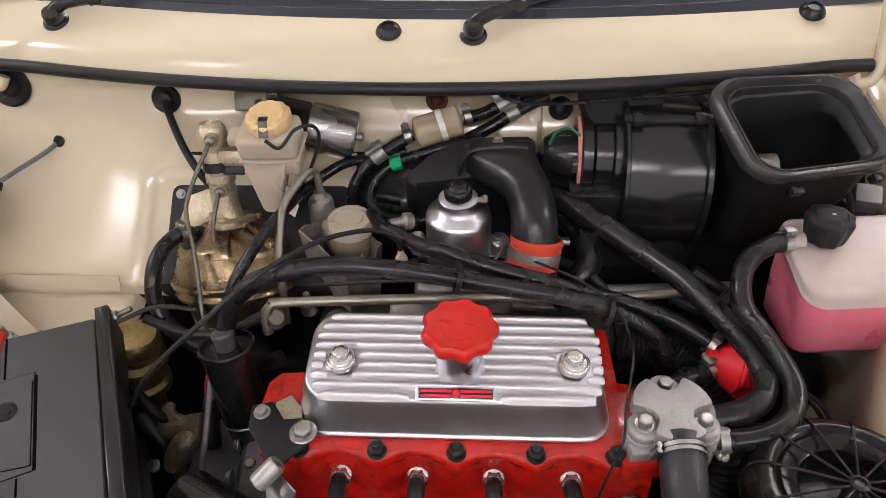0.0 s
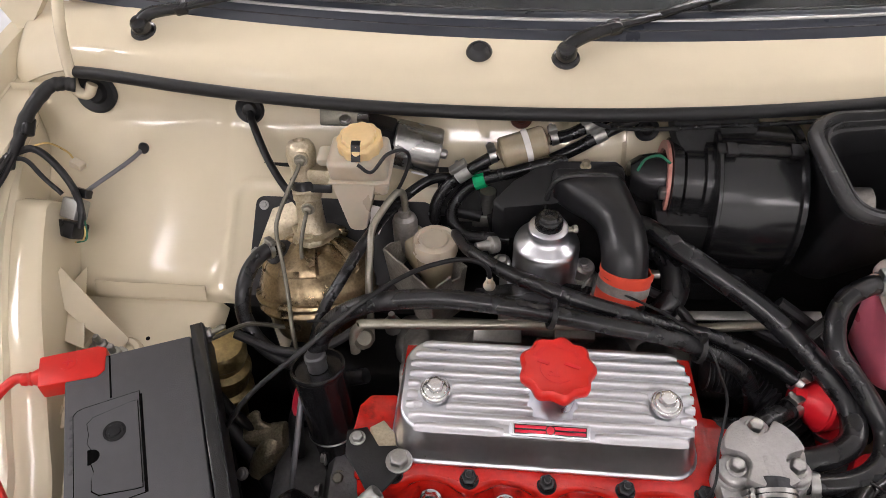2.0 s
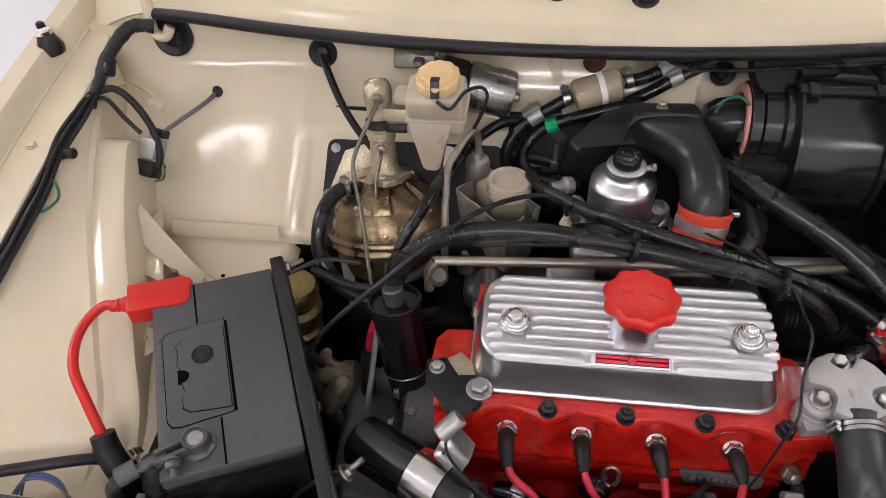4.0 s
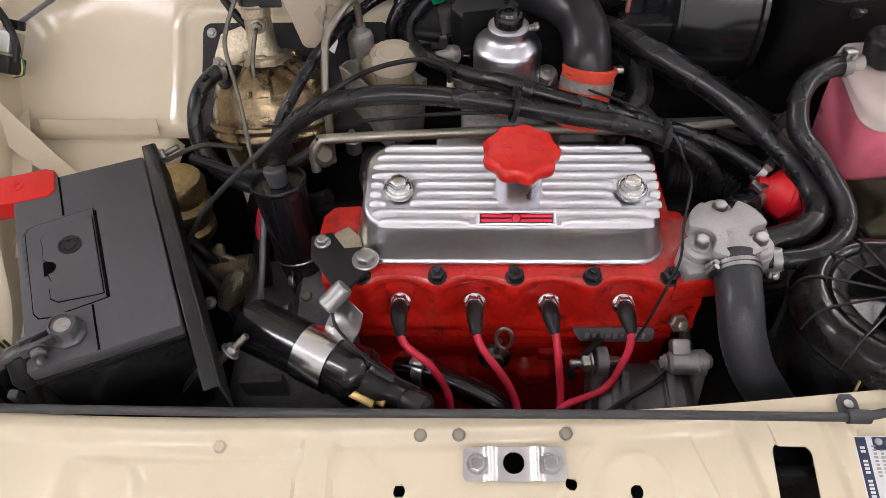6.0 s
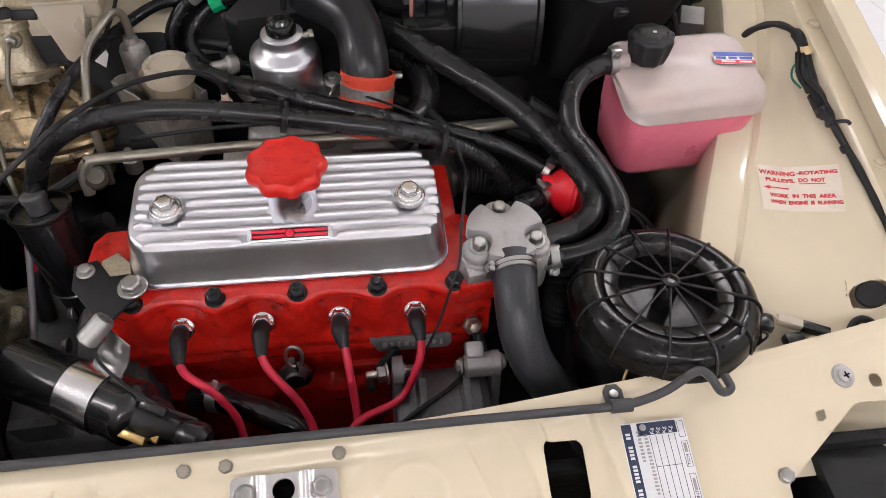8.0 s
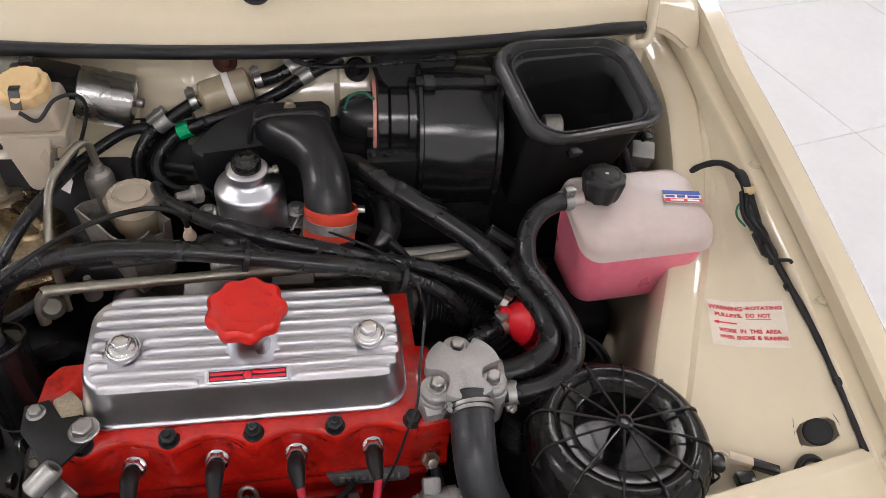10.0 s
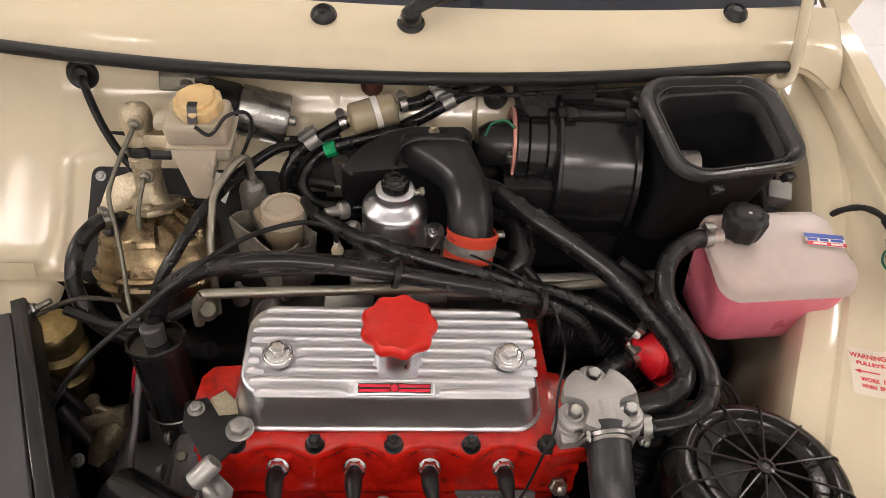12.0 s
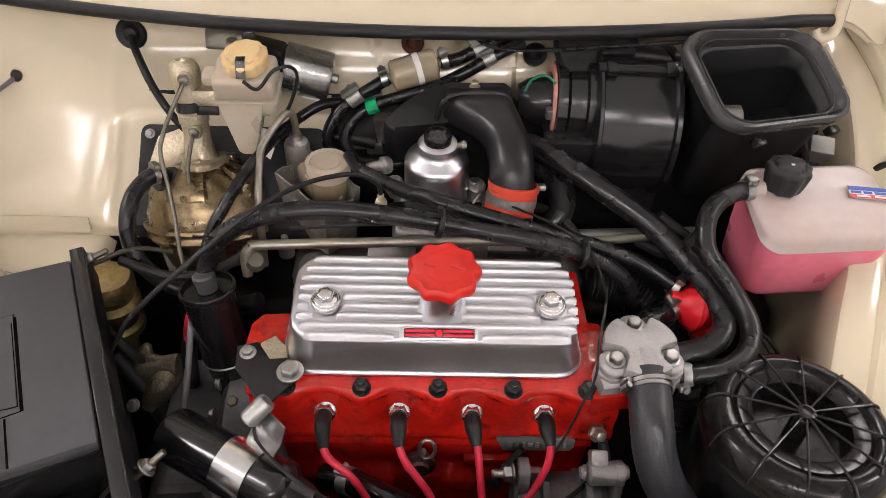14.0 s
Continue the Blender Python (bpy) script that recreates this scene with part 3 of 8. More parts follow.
def inner_wing(side, label):
    def f(u, v):
        pts = wing_row(v, side)
        i = min(len(pts) - 2, int(u))
        k = u - i
        a, b = pts[i], pts[i + 1]
        return Vector((a[0] + (b[0] - a[0]) * k, v, a[1] + (b[1] - a[1]) * k))
    bm = bmesh.new()
    us = [0, 1, 1.5, 2, 3, 3.25, 3.5, 3.75, 4, 4.25, 4.5, 4.75, 5, 5.33, 5.66, 6, 6.5, 7, 7.4, 7.7, 8, 8.5, 9, 9.5, 10, 10.5, 11, 11.5, 12, 13, 14]
    hole = ()
    if side > 0:
        hole = (lambda u, v: math.hypot((u - 3.62) * 0.032, v - 0.36) - 0.0135,)
        us = sorted(set(us + span(3, 4.6, 26)))
    sheet(bm, f, us, span(0.20, 0.985, 88) if side < 0 else span(0.20, 0.985, 156), 0.0012, hole)
    w = part("inner_wing", bm, CREAM, car, label)
    # outer wing lip and skin
    def g(u, v):
        xr, zr = curve_rows(RAIL, v)
        pts = [(xr + 0.012, zr + 0.002), (xr + 0.0145, zr + 0.004), (xr + 0.020, zr + 0.028), (xr + 0.024, zr + 0.034), (xr + 0.050, zr + 0.035), (xr + 0.058, zr + 0.028),
               (xr + 0.080, zr - 0.04), (xr + 0.11, zr - 0.15), (xr + 0.12, zr - 0.35)]
        i = min(len(pts) - 2, int(u))
        k = u - i
        a, b = pts[i], pts[i + 1]
        x = a[0] + (b[0] - a[0]) * k
        if side > 0:
            x -= 0.020 * min(1.0, max(0.0, (0.98 - v) / 0.2)) * min(1.0, u / 2)
        return Vector((x if side > 0 else 2 * MID - x - 0.026, v, a[1] + (b[1] - a[1]) * k))
    bm = bmesh.new()
    sheet(bm, g, [0, 1, 2, 3, 3.5, 4, 5, 5.5, 6, 7, 8], span(0.05, 0.985, 60), 0.0012)
    part("wing", bm, CREAM, car, "cream outer wing with a raised lip")
    for y in (0.893, 0.655, 0.481, 0.32):
        xr, zr = curve_rows(RAIL, y)
        bolt(w, (xr if side > 0 else 2 * MID - xr - 0.016, y, zr), (0, 0, 1), 0.0062, 0.0045, CREAM, 1.3, label="cream painted bolt")
    return w


inner_wing(1, "cream inner wing panel with a warning sticker")
inner_wing(-1, "cream inner wing panel beside the battery")

# ---- bonnet lock platform ----
def slam_rear(x):
    return curve_rows([(-0.75, 0.275), (-0.45, 0.252), (-0.2, 0.250), (0.1, 0.261), (0.29, 0.279), (0.45, 0.299), (0.66, 0.335)], x)[0]


def ease(a, b, x):
    """0 at a, 1 at b, smooth between."""
    k = min(1.0, max(0.0, (x - a) / (b - a)))
    return k * k * (3 - 2 * k)


def slam(u, v):
    """u across, v the way to the back in metres."""
    back = slam_rear(u) - v
    z = 0.758 - 0.25 * max(0, back - 0.012) + 0.006 * max(0, u - 0.2)
    # the face that drops from the rear flat to the platform, cut through by ribs flush with the flat
    drop = 0.0075 * ease(0.009, 0.024, back) * (1 - 0.75 * ease(0.33, 0.40, u)) * ease(-0.47, -0.42, u)
    rib = 0.0
    for c0, c1, lean in ((-0.172, -0.146, 0.10), (0.203, 0.226, -0.30), (0.279, 0.300, -0.22)):
        s = lean * back
        rib = max(rib, ease(c0 - 0.006 - s, c0 + 0.001 - s, u) * (1 - ease(c1 - 0.001 - s, c1 + 0.006 - s, u)))
    z -= drop * (1 - 0.9 * rib)
    # long panel on the battery side, with a second step and a round pressing in it
    z -= 0.0045 * ease(0.030, 0.036, back) * ease(-0.385, -0.376, u + 0.25 * (back - 0.03)) * (1 - ease(-0.187, -0.180, u))
    z -= 0.0035 * (1 - ease(0.026, 0.034, math.hypot(u + 0.350, v - 0.188)))
    # keystone pad under the catch plate
    side = min(u + 0.1246 - 0.89 * (0.231 - v), 0.0857 - 0.80 * (0.241 - v) - u)
    z += 0.0022 * ease(-0.003, 0.003, side) * ease(0.018, 0.030, back)
    # round pad with a hole in it, and the pressed line beside it
    z += 0.0032 * (1 - ease(0.026, 0.034, math.hypot(u - 0.116, v - 0.200)))
    z -= 0.0030 * ease(-0.002, 0.002, u - 0.167 - 0.40 * (0.241 - v)) * (1 - ease(0.192, 0.200, u)) * ease(0.010, 0.030, back)
    z -= 0.0012 * ease(0.308, 0.314, u + 0.2 * back) * (1 - ease(0.372, 0.385, u)) * ease(0.012, 0.030, back)
    return Vector((u, v, z))


def slam_f(u, w):
    yr = slam_rear(u)
    front = 0.10
    if u > 0.447:
        front = min(0.246, 0.181 + (u - 0.447) * 0.73) if u < 0.54 else 0.247
    v = yr - (yr - front) * w
    return slam(u, v)


def in_slam(h):
    """Turns a hole in plan into one in the panel's own (u, w)."""
    def d(u, w):
        p = slam_f(u, w)
        return h(p.x, p.y)
    return d


bm = bmesh.new()
holes = [in_slam(h) for h in (ring(-0.089, 0.193, 0.0052), ring(0.059, 0.202, 0.0052), ring(0.114, 0.196, 0.0056), ring(0.121, 0.178, 0.0095),
                              rsd(0.2515, 0.211, 0.0185, 0.026, 0.008), ring(0.566, 0.266, 0.0065), rsd(0.596, 0.268, 0.005, 0.005, 0.001),
                              rsd(0.499, 0.238, 0.005, 0.005, 0.001), ring(0.010, 0.215, 0.011))]
sheet(bm, slam_f, span(-0.76, -0.12, 120) + span(-0.118, 0.30, 240) + span(0.303, 0.48, 34) + span(0.4815, 0.62, 80) + span(0.623, 0.67, 8), span(0, 1, 96), 0.0012, holes)
slam_panel = part("lock_platform", bm, CREAM, car, "cream bonnet lock platform with pressed ribs and holes")
bm = bmesh.new()
sheet(bm, lambda u, v: Vector((u, slam_rear(u) + 0.0016 + 0.004 * v, slam(u, slam_rear(u)).z - 0.001 - 0.022 * v)), span(-0.76, 0.67, 60), span(0, 1, 4), 0.0012)
part("platform_lip", bm, CREAM, car)

# added dark tray and panel stand in for shade; front panel closes the bay below
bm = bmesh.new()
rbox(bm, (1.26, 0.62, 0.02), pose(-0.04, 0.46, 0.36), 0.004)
part("bay_floor", bm, DARK, car, "black tray added to fill the shaded bottom of the engine bay")
bm = bmesh.new()
rbox(bm, (1.3, 0.012, 0.28), pose(-0.04, 0.225, 0.58), 0.003)
part("radiator_panel", bm, DARK, car, "black panel behind the grille")
bm = bmesh.new()
rbox(bm, (1.36, 0.02, 0.75), pose(-0.04, 0.09, 0.37), 0.01)
part("front_panel", bm, CREAM, car, "cream front panel of the car")
bm = bmesh.new()
rbox(bm, (0.17, 0.15, 0.10), pose(0.585, 0.165, 0.655), 0.01)
lamp_unit = part("headlamp_unit", bm, BPL, car, "black headlamp housing under the platform")
bm = bmesh.new()
rbox(bm, (0.15, 0.02, 0.10), pose(0.60, 0.082, 0.69, -20), 0.008)
part("lens", bm, PLATE, lamp_unit, "ribbed headlamp lens")

# thin ribs moulded along the windscreen rubber
for off, up in ((0.006, 1.0215), (0.026, 1.0375)):
    bm = bmesh.new()
    tube(bm, [(x, glass_y(x) + off, up) for x in span(-0.66, 0.56, 14)], 0.0016, 8, 3)
    part("rubber_rib", bm, LIPM, car)

# car cabin behind: glass, rubber, facia
bm = bmesh.new()
sheet(bm, lambda u, v: Vector((u, glass_y(u) + 0.024 + 0.62 * v, 1.024 + 0.46 * v)), span(-0.67, 0.57, 30), span(0, 1, 6), 0.005)
gl = part("windscreen", bm, GLASS, car, "clear laminated windscreen glass")
gl.visible_shadow = False
bm = bmesh.new()
sheet(bm, lambda u, v: Vector((u, glass_y(u) - 0.004 + 0.034 * v, 1.012 + 0.022 * v + 0.006 * math.sin(math.pi * v))), span(-0.68, 0.575, 60), span(0, 1, 8), 0.004)
part("windscreen_rubber", bm, TRIM, car, "dark rubber windscreen surround")
bm = bmesh.new()
tube(bm, [(x, glass_y(x) + 0.016, 1.030) for x in span(-0.67, 0.565, 14)], 0.0026, 8, 3)
part("bright_strip", bm, STEEL, car, "bright metal strip in the windscreen rubber")
bm = bmesh.new()
rbox(bm, (1.30, 0.5, 0.20), pose(0, 1.32, 1.0, 6), 0.04, 4)
part("facia", bm, SEAT, car, "grey plastic facia top behind the glass")
bm = bmesh.new()
rbox(bm, (1.36, 2.2, 0.75), pose(-0.04, 2.0, 0.55), 0.08, 4)
part("cabin_body", bm, CREAM, car, "cream lower body of the cabin")
bm = bmesh.new()
rbox(bm, (1.25, 1.3, 0.05), pose(-0.04, 2.1, 1.50), 0.02, 3)
part("roof", bm, CREAM, car, "cream roof panel")
for px, py, qx, qy in ((-0.69, 0.98, -0.62, 1.50), (0.60, 0.98, 0.54, 1.50), (-0.68, 3.05, -0.62, 2.70), (0.60, 3.05, 0.54, 2.70)):
    bm = bmesh.new()
    tube(bm, [(px, py, 0.90), ((px + qx) / 2, (py + qy) / 2, 1.22), (qx, qy, 1.50)], 0.03, 10)
    part("pillar", bm, CREAM, car, "cream roof pillar")

# goose-neck bonnet hinges, and the raised bonnet
for name, pts in (("hinge_arm", [(0.525, 0.93, 1.115), (0.524, 0.885, 1.07), (0.527, 0.862, 1.02), (0.534, 0.853, 0.965), (0.530, 0.846, 0.943), (0.514, 0.846, 0.937), (0.508, 0.852, 0.946)]),
                  ("hinge_arm", [(-0.610, 0.93, 1.115), (-0.616, 0.885, 1.07), (-0.623, 0.862, 1.02), (-0.630, 0.853, 0.960), (-0.626, 0.845, 0.938), (-0.611, 0.844, 0.933), (-0.603, 0.85, 0.945)])):
    bm = bmesh.new()
    tube(bm, pts, 0.0075, 12, 6)
    part(name, bm, CREAM, car, "cream goose-neck bonnet hinge arm")
bm = bmesh.new()
def lid(u, v):
    tip = min(1.0, max(0.0, (abs(u + 0.055) - 0.54) / 0.135)) * (1 - v) ** 6
    return Vector((u * (1 + 0.07 * min(1.0, v / 0.06) - 0.06 * v), 0.940 + 0.40 * v - 0.05 * v * v + 0.02 * tip, 1.118 + 0.72 * v + 0.02 * math.cos(3 * u) - 0.135 * tip))
sheet(bm, lid, span(-0.750, 0.640, 60), [0, 0.015, 0.03, 0.045, 0.06, 0.1, 0.15, 0.2, 0.3, 0.45, 0.6, 0.8, 1.0], 0.012)
bonnet = part("bonnet", bm, CREAM, car, "cream bonnet raised on its hinges")


# ---- engine ----
engine = thing("engine", (0.02, 0.48, 0.37), "red painted four-cylinder engine with bolted cylinder head", "engine")
PLUGS = (-0.105, -0.0235, 0.057, 0.1375)
STUDS = (-0.143, -0.063, 0.018, 0.0985, 0.178)


def head_face(u, v):
    """u along the engine, v height: cast front of the cylinder head."""
    y = 0.4115
    k = min(abs(u - s) for s in STUDS)
    y -= 0.005 * math.exp(-(k / 0.016) ** 2) * min(1, max(0, (v - 0.665) / 0.03))
    p = min(abs(u - s) for s in PLUGS)
    y += 0.017 * math.exp(-(p / 0.0185) ** 2) * math.exp(-((v - 0.708) / 0.024) ** 2)
    y -= 0.004 * math.exp(-((v - 0.668) / 0.010) ** 2)
    y += 0.006 * math.exp(-((v - 0.728) / 0.012) ** 2) * (1 - math.exp(-(k / 0.016) ** 2))
    y += 0.007 * max(0.0, (v - 0.736) / 0.012) ** 2
    return Vector((u, y + 0.0015 * noise.noise((u * 60, v * 60, 0)), v))


bm = bmesh.new()
sheet(bm, head_face, span(-0.186, 0.219, 130), span(0.655, 0.748, 34), 0.004)
def head_top(u, v):
    f = head_face(u, 0.748)
    back = 0.585 if -0.150 < u < 0.190 else 0.495
    return Vector((u, f.y + (back - f.y) * v, 0.748 + 0.006 * min(1, v / 0.06) + 0.0012 * noise.noise((u * 50, v * 9, 3))))
sheet(bm, head_top, span(-0.186, 0.219, 130), [0, 0.02, 0.05, 0.1, 0.3, 0.6, 1.0], 0.004)
rbox(bm, (0.340, 0.155, 0.088), pose(0.0200, 0.507, 0.700), 0.006)
rbox(bm, (0.398, 0.07, 0.088), pose(0.0165, 0.457, 0.700), 0.006)
head = part("cylinder_head", bm, RED, engine, "red cylinder head with cast bosses", sharp=40)

bm = bmesh.new()
rbox(bm, (0.405, 0.076, 0.0025), pose(0.0165, 0.453, 0.6535), 0)
part("head_gasket", bm, DARK, engine)


def block_face(u, v):
    y = 0.4165 + 0.0015 * noise.noise((u * 50, v * 50, 5))
    y -= 0.0075 * math.exp(-((v - 0.645) / 0.008) ** 2)
    for cx, cz, r, h in ((-0.05, 0.565, 0.024, 0.006), (0.05, 0.565, 0.024, 0.006), (-0.11, 0.60, 0.02, -0.006), (0.12, 0.60, 0.022, -0.006)):
        d = math.hypot(u - cx, v - cz)
        y -= h * min(1, max(0, (r - d) / 0.005))
    if v < 0.585:
        y -= 0.012 * min(1, (0.585 - v) / 0.012)
    return Vector((u, y, v))


bm = bmesh.new()
sheet(bm, block_face, span(-0.165, 0.20, 100), span(0.42, 0.652, 60), 0.004)
rbox(bm, (0.36, 0.15, 0.22), pose(0.0175, 0.507, 0.54), 0.006)
for cx, cz in ((-0.02, 0.555), (0.09, 0.60)):
    rbox(bm, (0.075, 0.012, 0.018), pose(cx, 0.414, cz), 0.004)
block = part("engine_block", bm, RED, engine, "red cast engine block", sharp=40)

# tappet-side boss with breather canister stub
bm = bmesh.new()
lathe(bm, [(0.017, 0), (0.019, 0.003), (0.019, 0.008), (0.012, 0.012), (0.011, 0.016)], (0.000, 0.404, 0.615), (0, -1, 0.2))
part("core_plug", bm, STEEL, engine, "steel core plug")

# red end bracket and lug plates at the flywheel end
bm = bmesh.new()
prism(bm, [(-0.193, 0.495), (-0.182, 0.510), (-0.150, 0.512), (-0.150, 0.445), (-0.186, 0.445), (-0.195, 0.462)], 0.020, pose(0, 0, 0.737), 0.004)
part("head_end", bm, RED, engine)
bm = bmesh.new()
prism(bm, [(0.182, 0.512), (0.220, 0.506), (0.232, 0.490), (0.236, 0.412), (0.182, 0.405)], 0.03, pose(0, 0, 0.722), 0.004)
part("thermostat_seat", bm, RED, engine)

for sx in STUDS:
    bolt(engine, (sx, 0.4165, 0.7490), (0, -0.12, 1), 0.0092, 0.012, BPL, 1.12, "head_nut", "black head nut", stud=0.006)

# ---- rocker cover ----
COV = 0.0165
SHELL = 0.0125
cover = thing("rocker_cover", (COV, 0.485, 0.758), "polished finned alloy rocker cover on the red engine", "rocker cover")


def cov_outline(k, r=0.030):
    """k: how far up the side, 0 at the flange and 1 at the top rim."""
    hw, f, b = 0.163 - 0.009 * min(k, 1), 0.4275 + 0.011 * min(k, 1), 0.558 - 0.008 * min(k, 1)
    return [(SHELL + x, (f + b) / 2 + y) for x, y in rrect(2 * hw, b - f, r, 6)]


bm = bmesh.new()
levels = [(0.0, 0.756, 0.0), (0.0, 0.7585, 0.0), (0.02, 0.7592, -0.0016), (0.08, 0.762, -0.0022), (0.55, 0.784, -0.0016), (0.85, 0.7955, -0.0010), (0.95, 0.8010, -0.0010), (1.02, 0.8045, -0.0014), (1.10, 0.8070, -0.0022), (1.20, 0.8084, -0.0034), (1.3, 0.8090, -0.0048)]
rings = []
for k, z, grow in levels:
    o = cov_outline(k)
    cx, cy = SHELL, 0.4915
    rings.append([bm.verts.new((cx + (x - cx) * (1 + grow / 0.15), cy + (y - cy) * (1 + grow / 0.06), z + 0.10 * (y - cy) * (k > 0.5))) for x, y in o])
n = len(rings[0])
for a, b in zip(rings, rings[1:]):
    for i in range(n):
        bm.faces.new((a[i], a[(i + 1) % n], b[(i + 1) % n], b[i]))
bm.faces.new(rings[-1])
bm.faces.new(rings[0][::-1])
shell = part("shell", bm, SHELLM, cover, "polished alloy shell with a rolled flange", sharp=50)


def cov_z(y):
    return 0.8095 + 0.10 * (y - 0.4915)


# the fins of the cover: nine raised ribs, bowed round the two nuts
FINS = tuple(0.4440 + 0.0122 * k for k in range(9))
for i, fy in enumerate(FINS):
    ends = 0.1495 - (0.011 if i in (0, 8) else 0.004 if i in (1, 7) else 0.0)
    cuts = [(-ends, ends)]
    dn = abs(fy - 0.484) - 0.002
    if dn < 0.0185:
        half = math.sqrt(0.0185 ** 2 - dn ** 2)
        cuts = [(-ends, -0.1195 - half), (-0.1195 + half, 0.1205 - half), (0.1205 + half, ends)]
    if i == 0:
        cuts = [(-ends, -0.046), (0.046, ends)]
    for a, b in cuts:
        if b - a < 0.004:
            continue
        bm = bmesh.new()
        t = bmesh.new()
        w, h = 0.0062, 0.0050
        prof = [(-w / 2 - 0.0026, -0.002), (-w / 2 - 0.0008, 0.0006), (-w / 2 + 0.0003, h - 0.0012), (-w / 2 + 0.0016, h), (w / 2 - 0.0016, h), (w / 2 - 0.0003, h - 0.0012), (w / 2 + 0.0008, 0.0006), (w / 2 + 0.0026, -0.002)]
        xs = [a, a + 0.003, a + 0.010, b - 0.010, b - 0.003, b] if b - a > 0.015 else [a, (a + b) / 2, b]
        sc = [0.15, 0.6, 1, 1, 0.6, 0.15] if len(xs) == 6 else [0.5, 1, 0.5]
        rr = [[t.verts.new((COV + x, fy + py * (0.7 + 0.3 * s), cov_z(fy) + (pz * s if pz > 0 else pz))) for py, pz in prof] for x, s in zip(xs, sc)]
        for p, q in zip(rr, rr[1:]):
            for k in range(len(prof) - 1):
                t.faces.new((p[k], p[k + 1], q[k + 1], q[k]))
        t.faces.new(rr[0])
        t.faces.new(rr[-1][::-1])
        merge(bm, t)
        part("fin", bm, POL, cover, sharp=50)

# badge plate: pale plate with pink-red stripes and dark edges
BADM = axes((COV + 0.001, 0.4455, 0.8090), (1, 0, 0), (0, 0.86, 0.5))
bm = bmesh.new()
rbox(bm, (0.082, 0.0135, 0.006), axes((COV + 0.001, 0.447, 0.8056), (1, 0, 0), (0, 0.86, 0.5)), 0.002)
part("badge_seat", bm, SHELLM, cover)
bm = bmesh.new()
rbox(bm, (0.0760, 0.0115, 0.0012), BADM, 0.0004)
badge = part("badge", bm, CHROME, cover, "bright badge plate with red bars on black")
bm = bmesh.new()
rbox(bm, (0.0730, 0.0098, 0.0006), BADM @ pose(0, 0, 0.0008), 0.0002)
field = part("field", bm, BGL, badge, "glossy black enamel")
for sy in (0.0024, -0.0022):
    bm = bmesh.new()
    rbox(bm, (0.0715, 0.0030, 0.0005), BADM @ pose(0, sy, 0.0013), 0.0002)
    part("bar", bm, ENAMEL, badge, "red enamel bar")
for r, c, z in ((0.0052, BGL, 0.0014), (0.0042, ENAMEL, 0.0018)):
    bm = bmesh.new()
    lathe(bm, [(r, 0), (r, 0.0006), (r * 0.85, 0.0008)], BADM @ Vector((0, 0, z)), (0, -0.5, 0.86), seg=8)
    part("shield", bm, c, badge)

for nx in (-0.1195, 0.1205):
    x = COV + nx
    bm = bmesh.new()
    lathe(bm, [(0.0165, -0.002), (0.0165, 0.003), (0.0155, 0.0045), (0.0145, 0.0050), (0.0140, 0.0045), (0.0130, 0.0065), (0.0115, 0.0075), (0.004, 0.008)], (x, 0.484, 0.811))
    cup = part("cup_washer", bm, NUTM, cover, "chrome cup washer")
    bolt(cup, (x, 0.484, 0.8145), (0, 0, 1), 0.0098, 0.0115, NUTM, 1.18, "nut", "flat chrome hexagon nut")

# filler neck and scalloped cap
neck = (0.0205, 0.481, 0.808)
bm = bmesh.new()
lathe(bm, [(0.0275, -0.004), (0.0258, 0.003), (0.0238, 0.006), (0.0230, 0.040), (0.0238, 0.046), (0.022, 0.048)], neck, seg=36)
part("filler_neck", bm, SHELLM, cover, "polished alloy filler neck")
cap = thing("oil_filler_cap", (0.0205, 0.481, 0.855), "red plastic scalloped oil filler cap", "oil cap")
lobe = lambda a: 1 + 0.055 * math.cos(9 * a)
bm = bmesh.new()
lathe(bm, [(0.026, 0), (0.0335, 0.0008), (0.0362, 0.004), (0.0370, 0.010), (0.0360, 0.0145), (0.0328, 0.0170), (0.031, 0.0166), (0.0296, 0.0158), (0.015, 0.0158), (0.004, 0.0158)],
      (0.0205, 0.481, 0.855), seg=108, wobble=lobe)
part("body", bm, REDPL, cap, sharp=45)
for words, r, a0, size in (("TURN TO LOCK", 0.0240, 90, 0.0078),):
    for i, ch in enumerate(words):
        a = a0 + 62 - i * 11.5
        if ch != " ":
            text(cap, ch, Matrix.Translation((0.0205, 0.481, 0.8706)) @ pose(0, 0, 0, 0, 0, a - 90) @ pose(0, r, 0), size, REDCAP, depth=0.0005)
text(cap, "OIL", Matrix.Translation((0.0205 - 0.004, 0.481 - 0.010, 0.8706)), 0.0085, REDCAP, depth=0.0005)
for sx, sy, w in ((-0.014, 0.004, 0.012), (0.014, 0.001, 0.016)):
    bm = bmesh.new()
    rbox(bm, (w, 0.0042, 0.0008), pose(0.0205 + sx, 0.481 + sy, 0.8709, 0, 0, -20), 0.0003)
    part("raised_bar", bm, REDCAP, cap)
bm = bmesh.new()
tube(bm, [(0.0205 + 0.017 * math.cos(radians(a)), 0.481 + 0.017 * math.sin(radians(a)) - 0.003, 0.8707) for a in range(150, 330, 20)], 0.0005, 6, 2)
part("raised_arc", bm, REDCAP, cap)

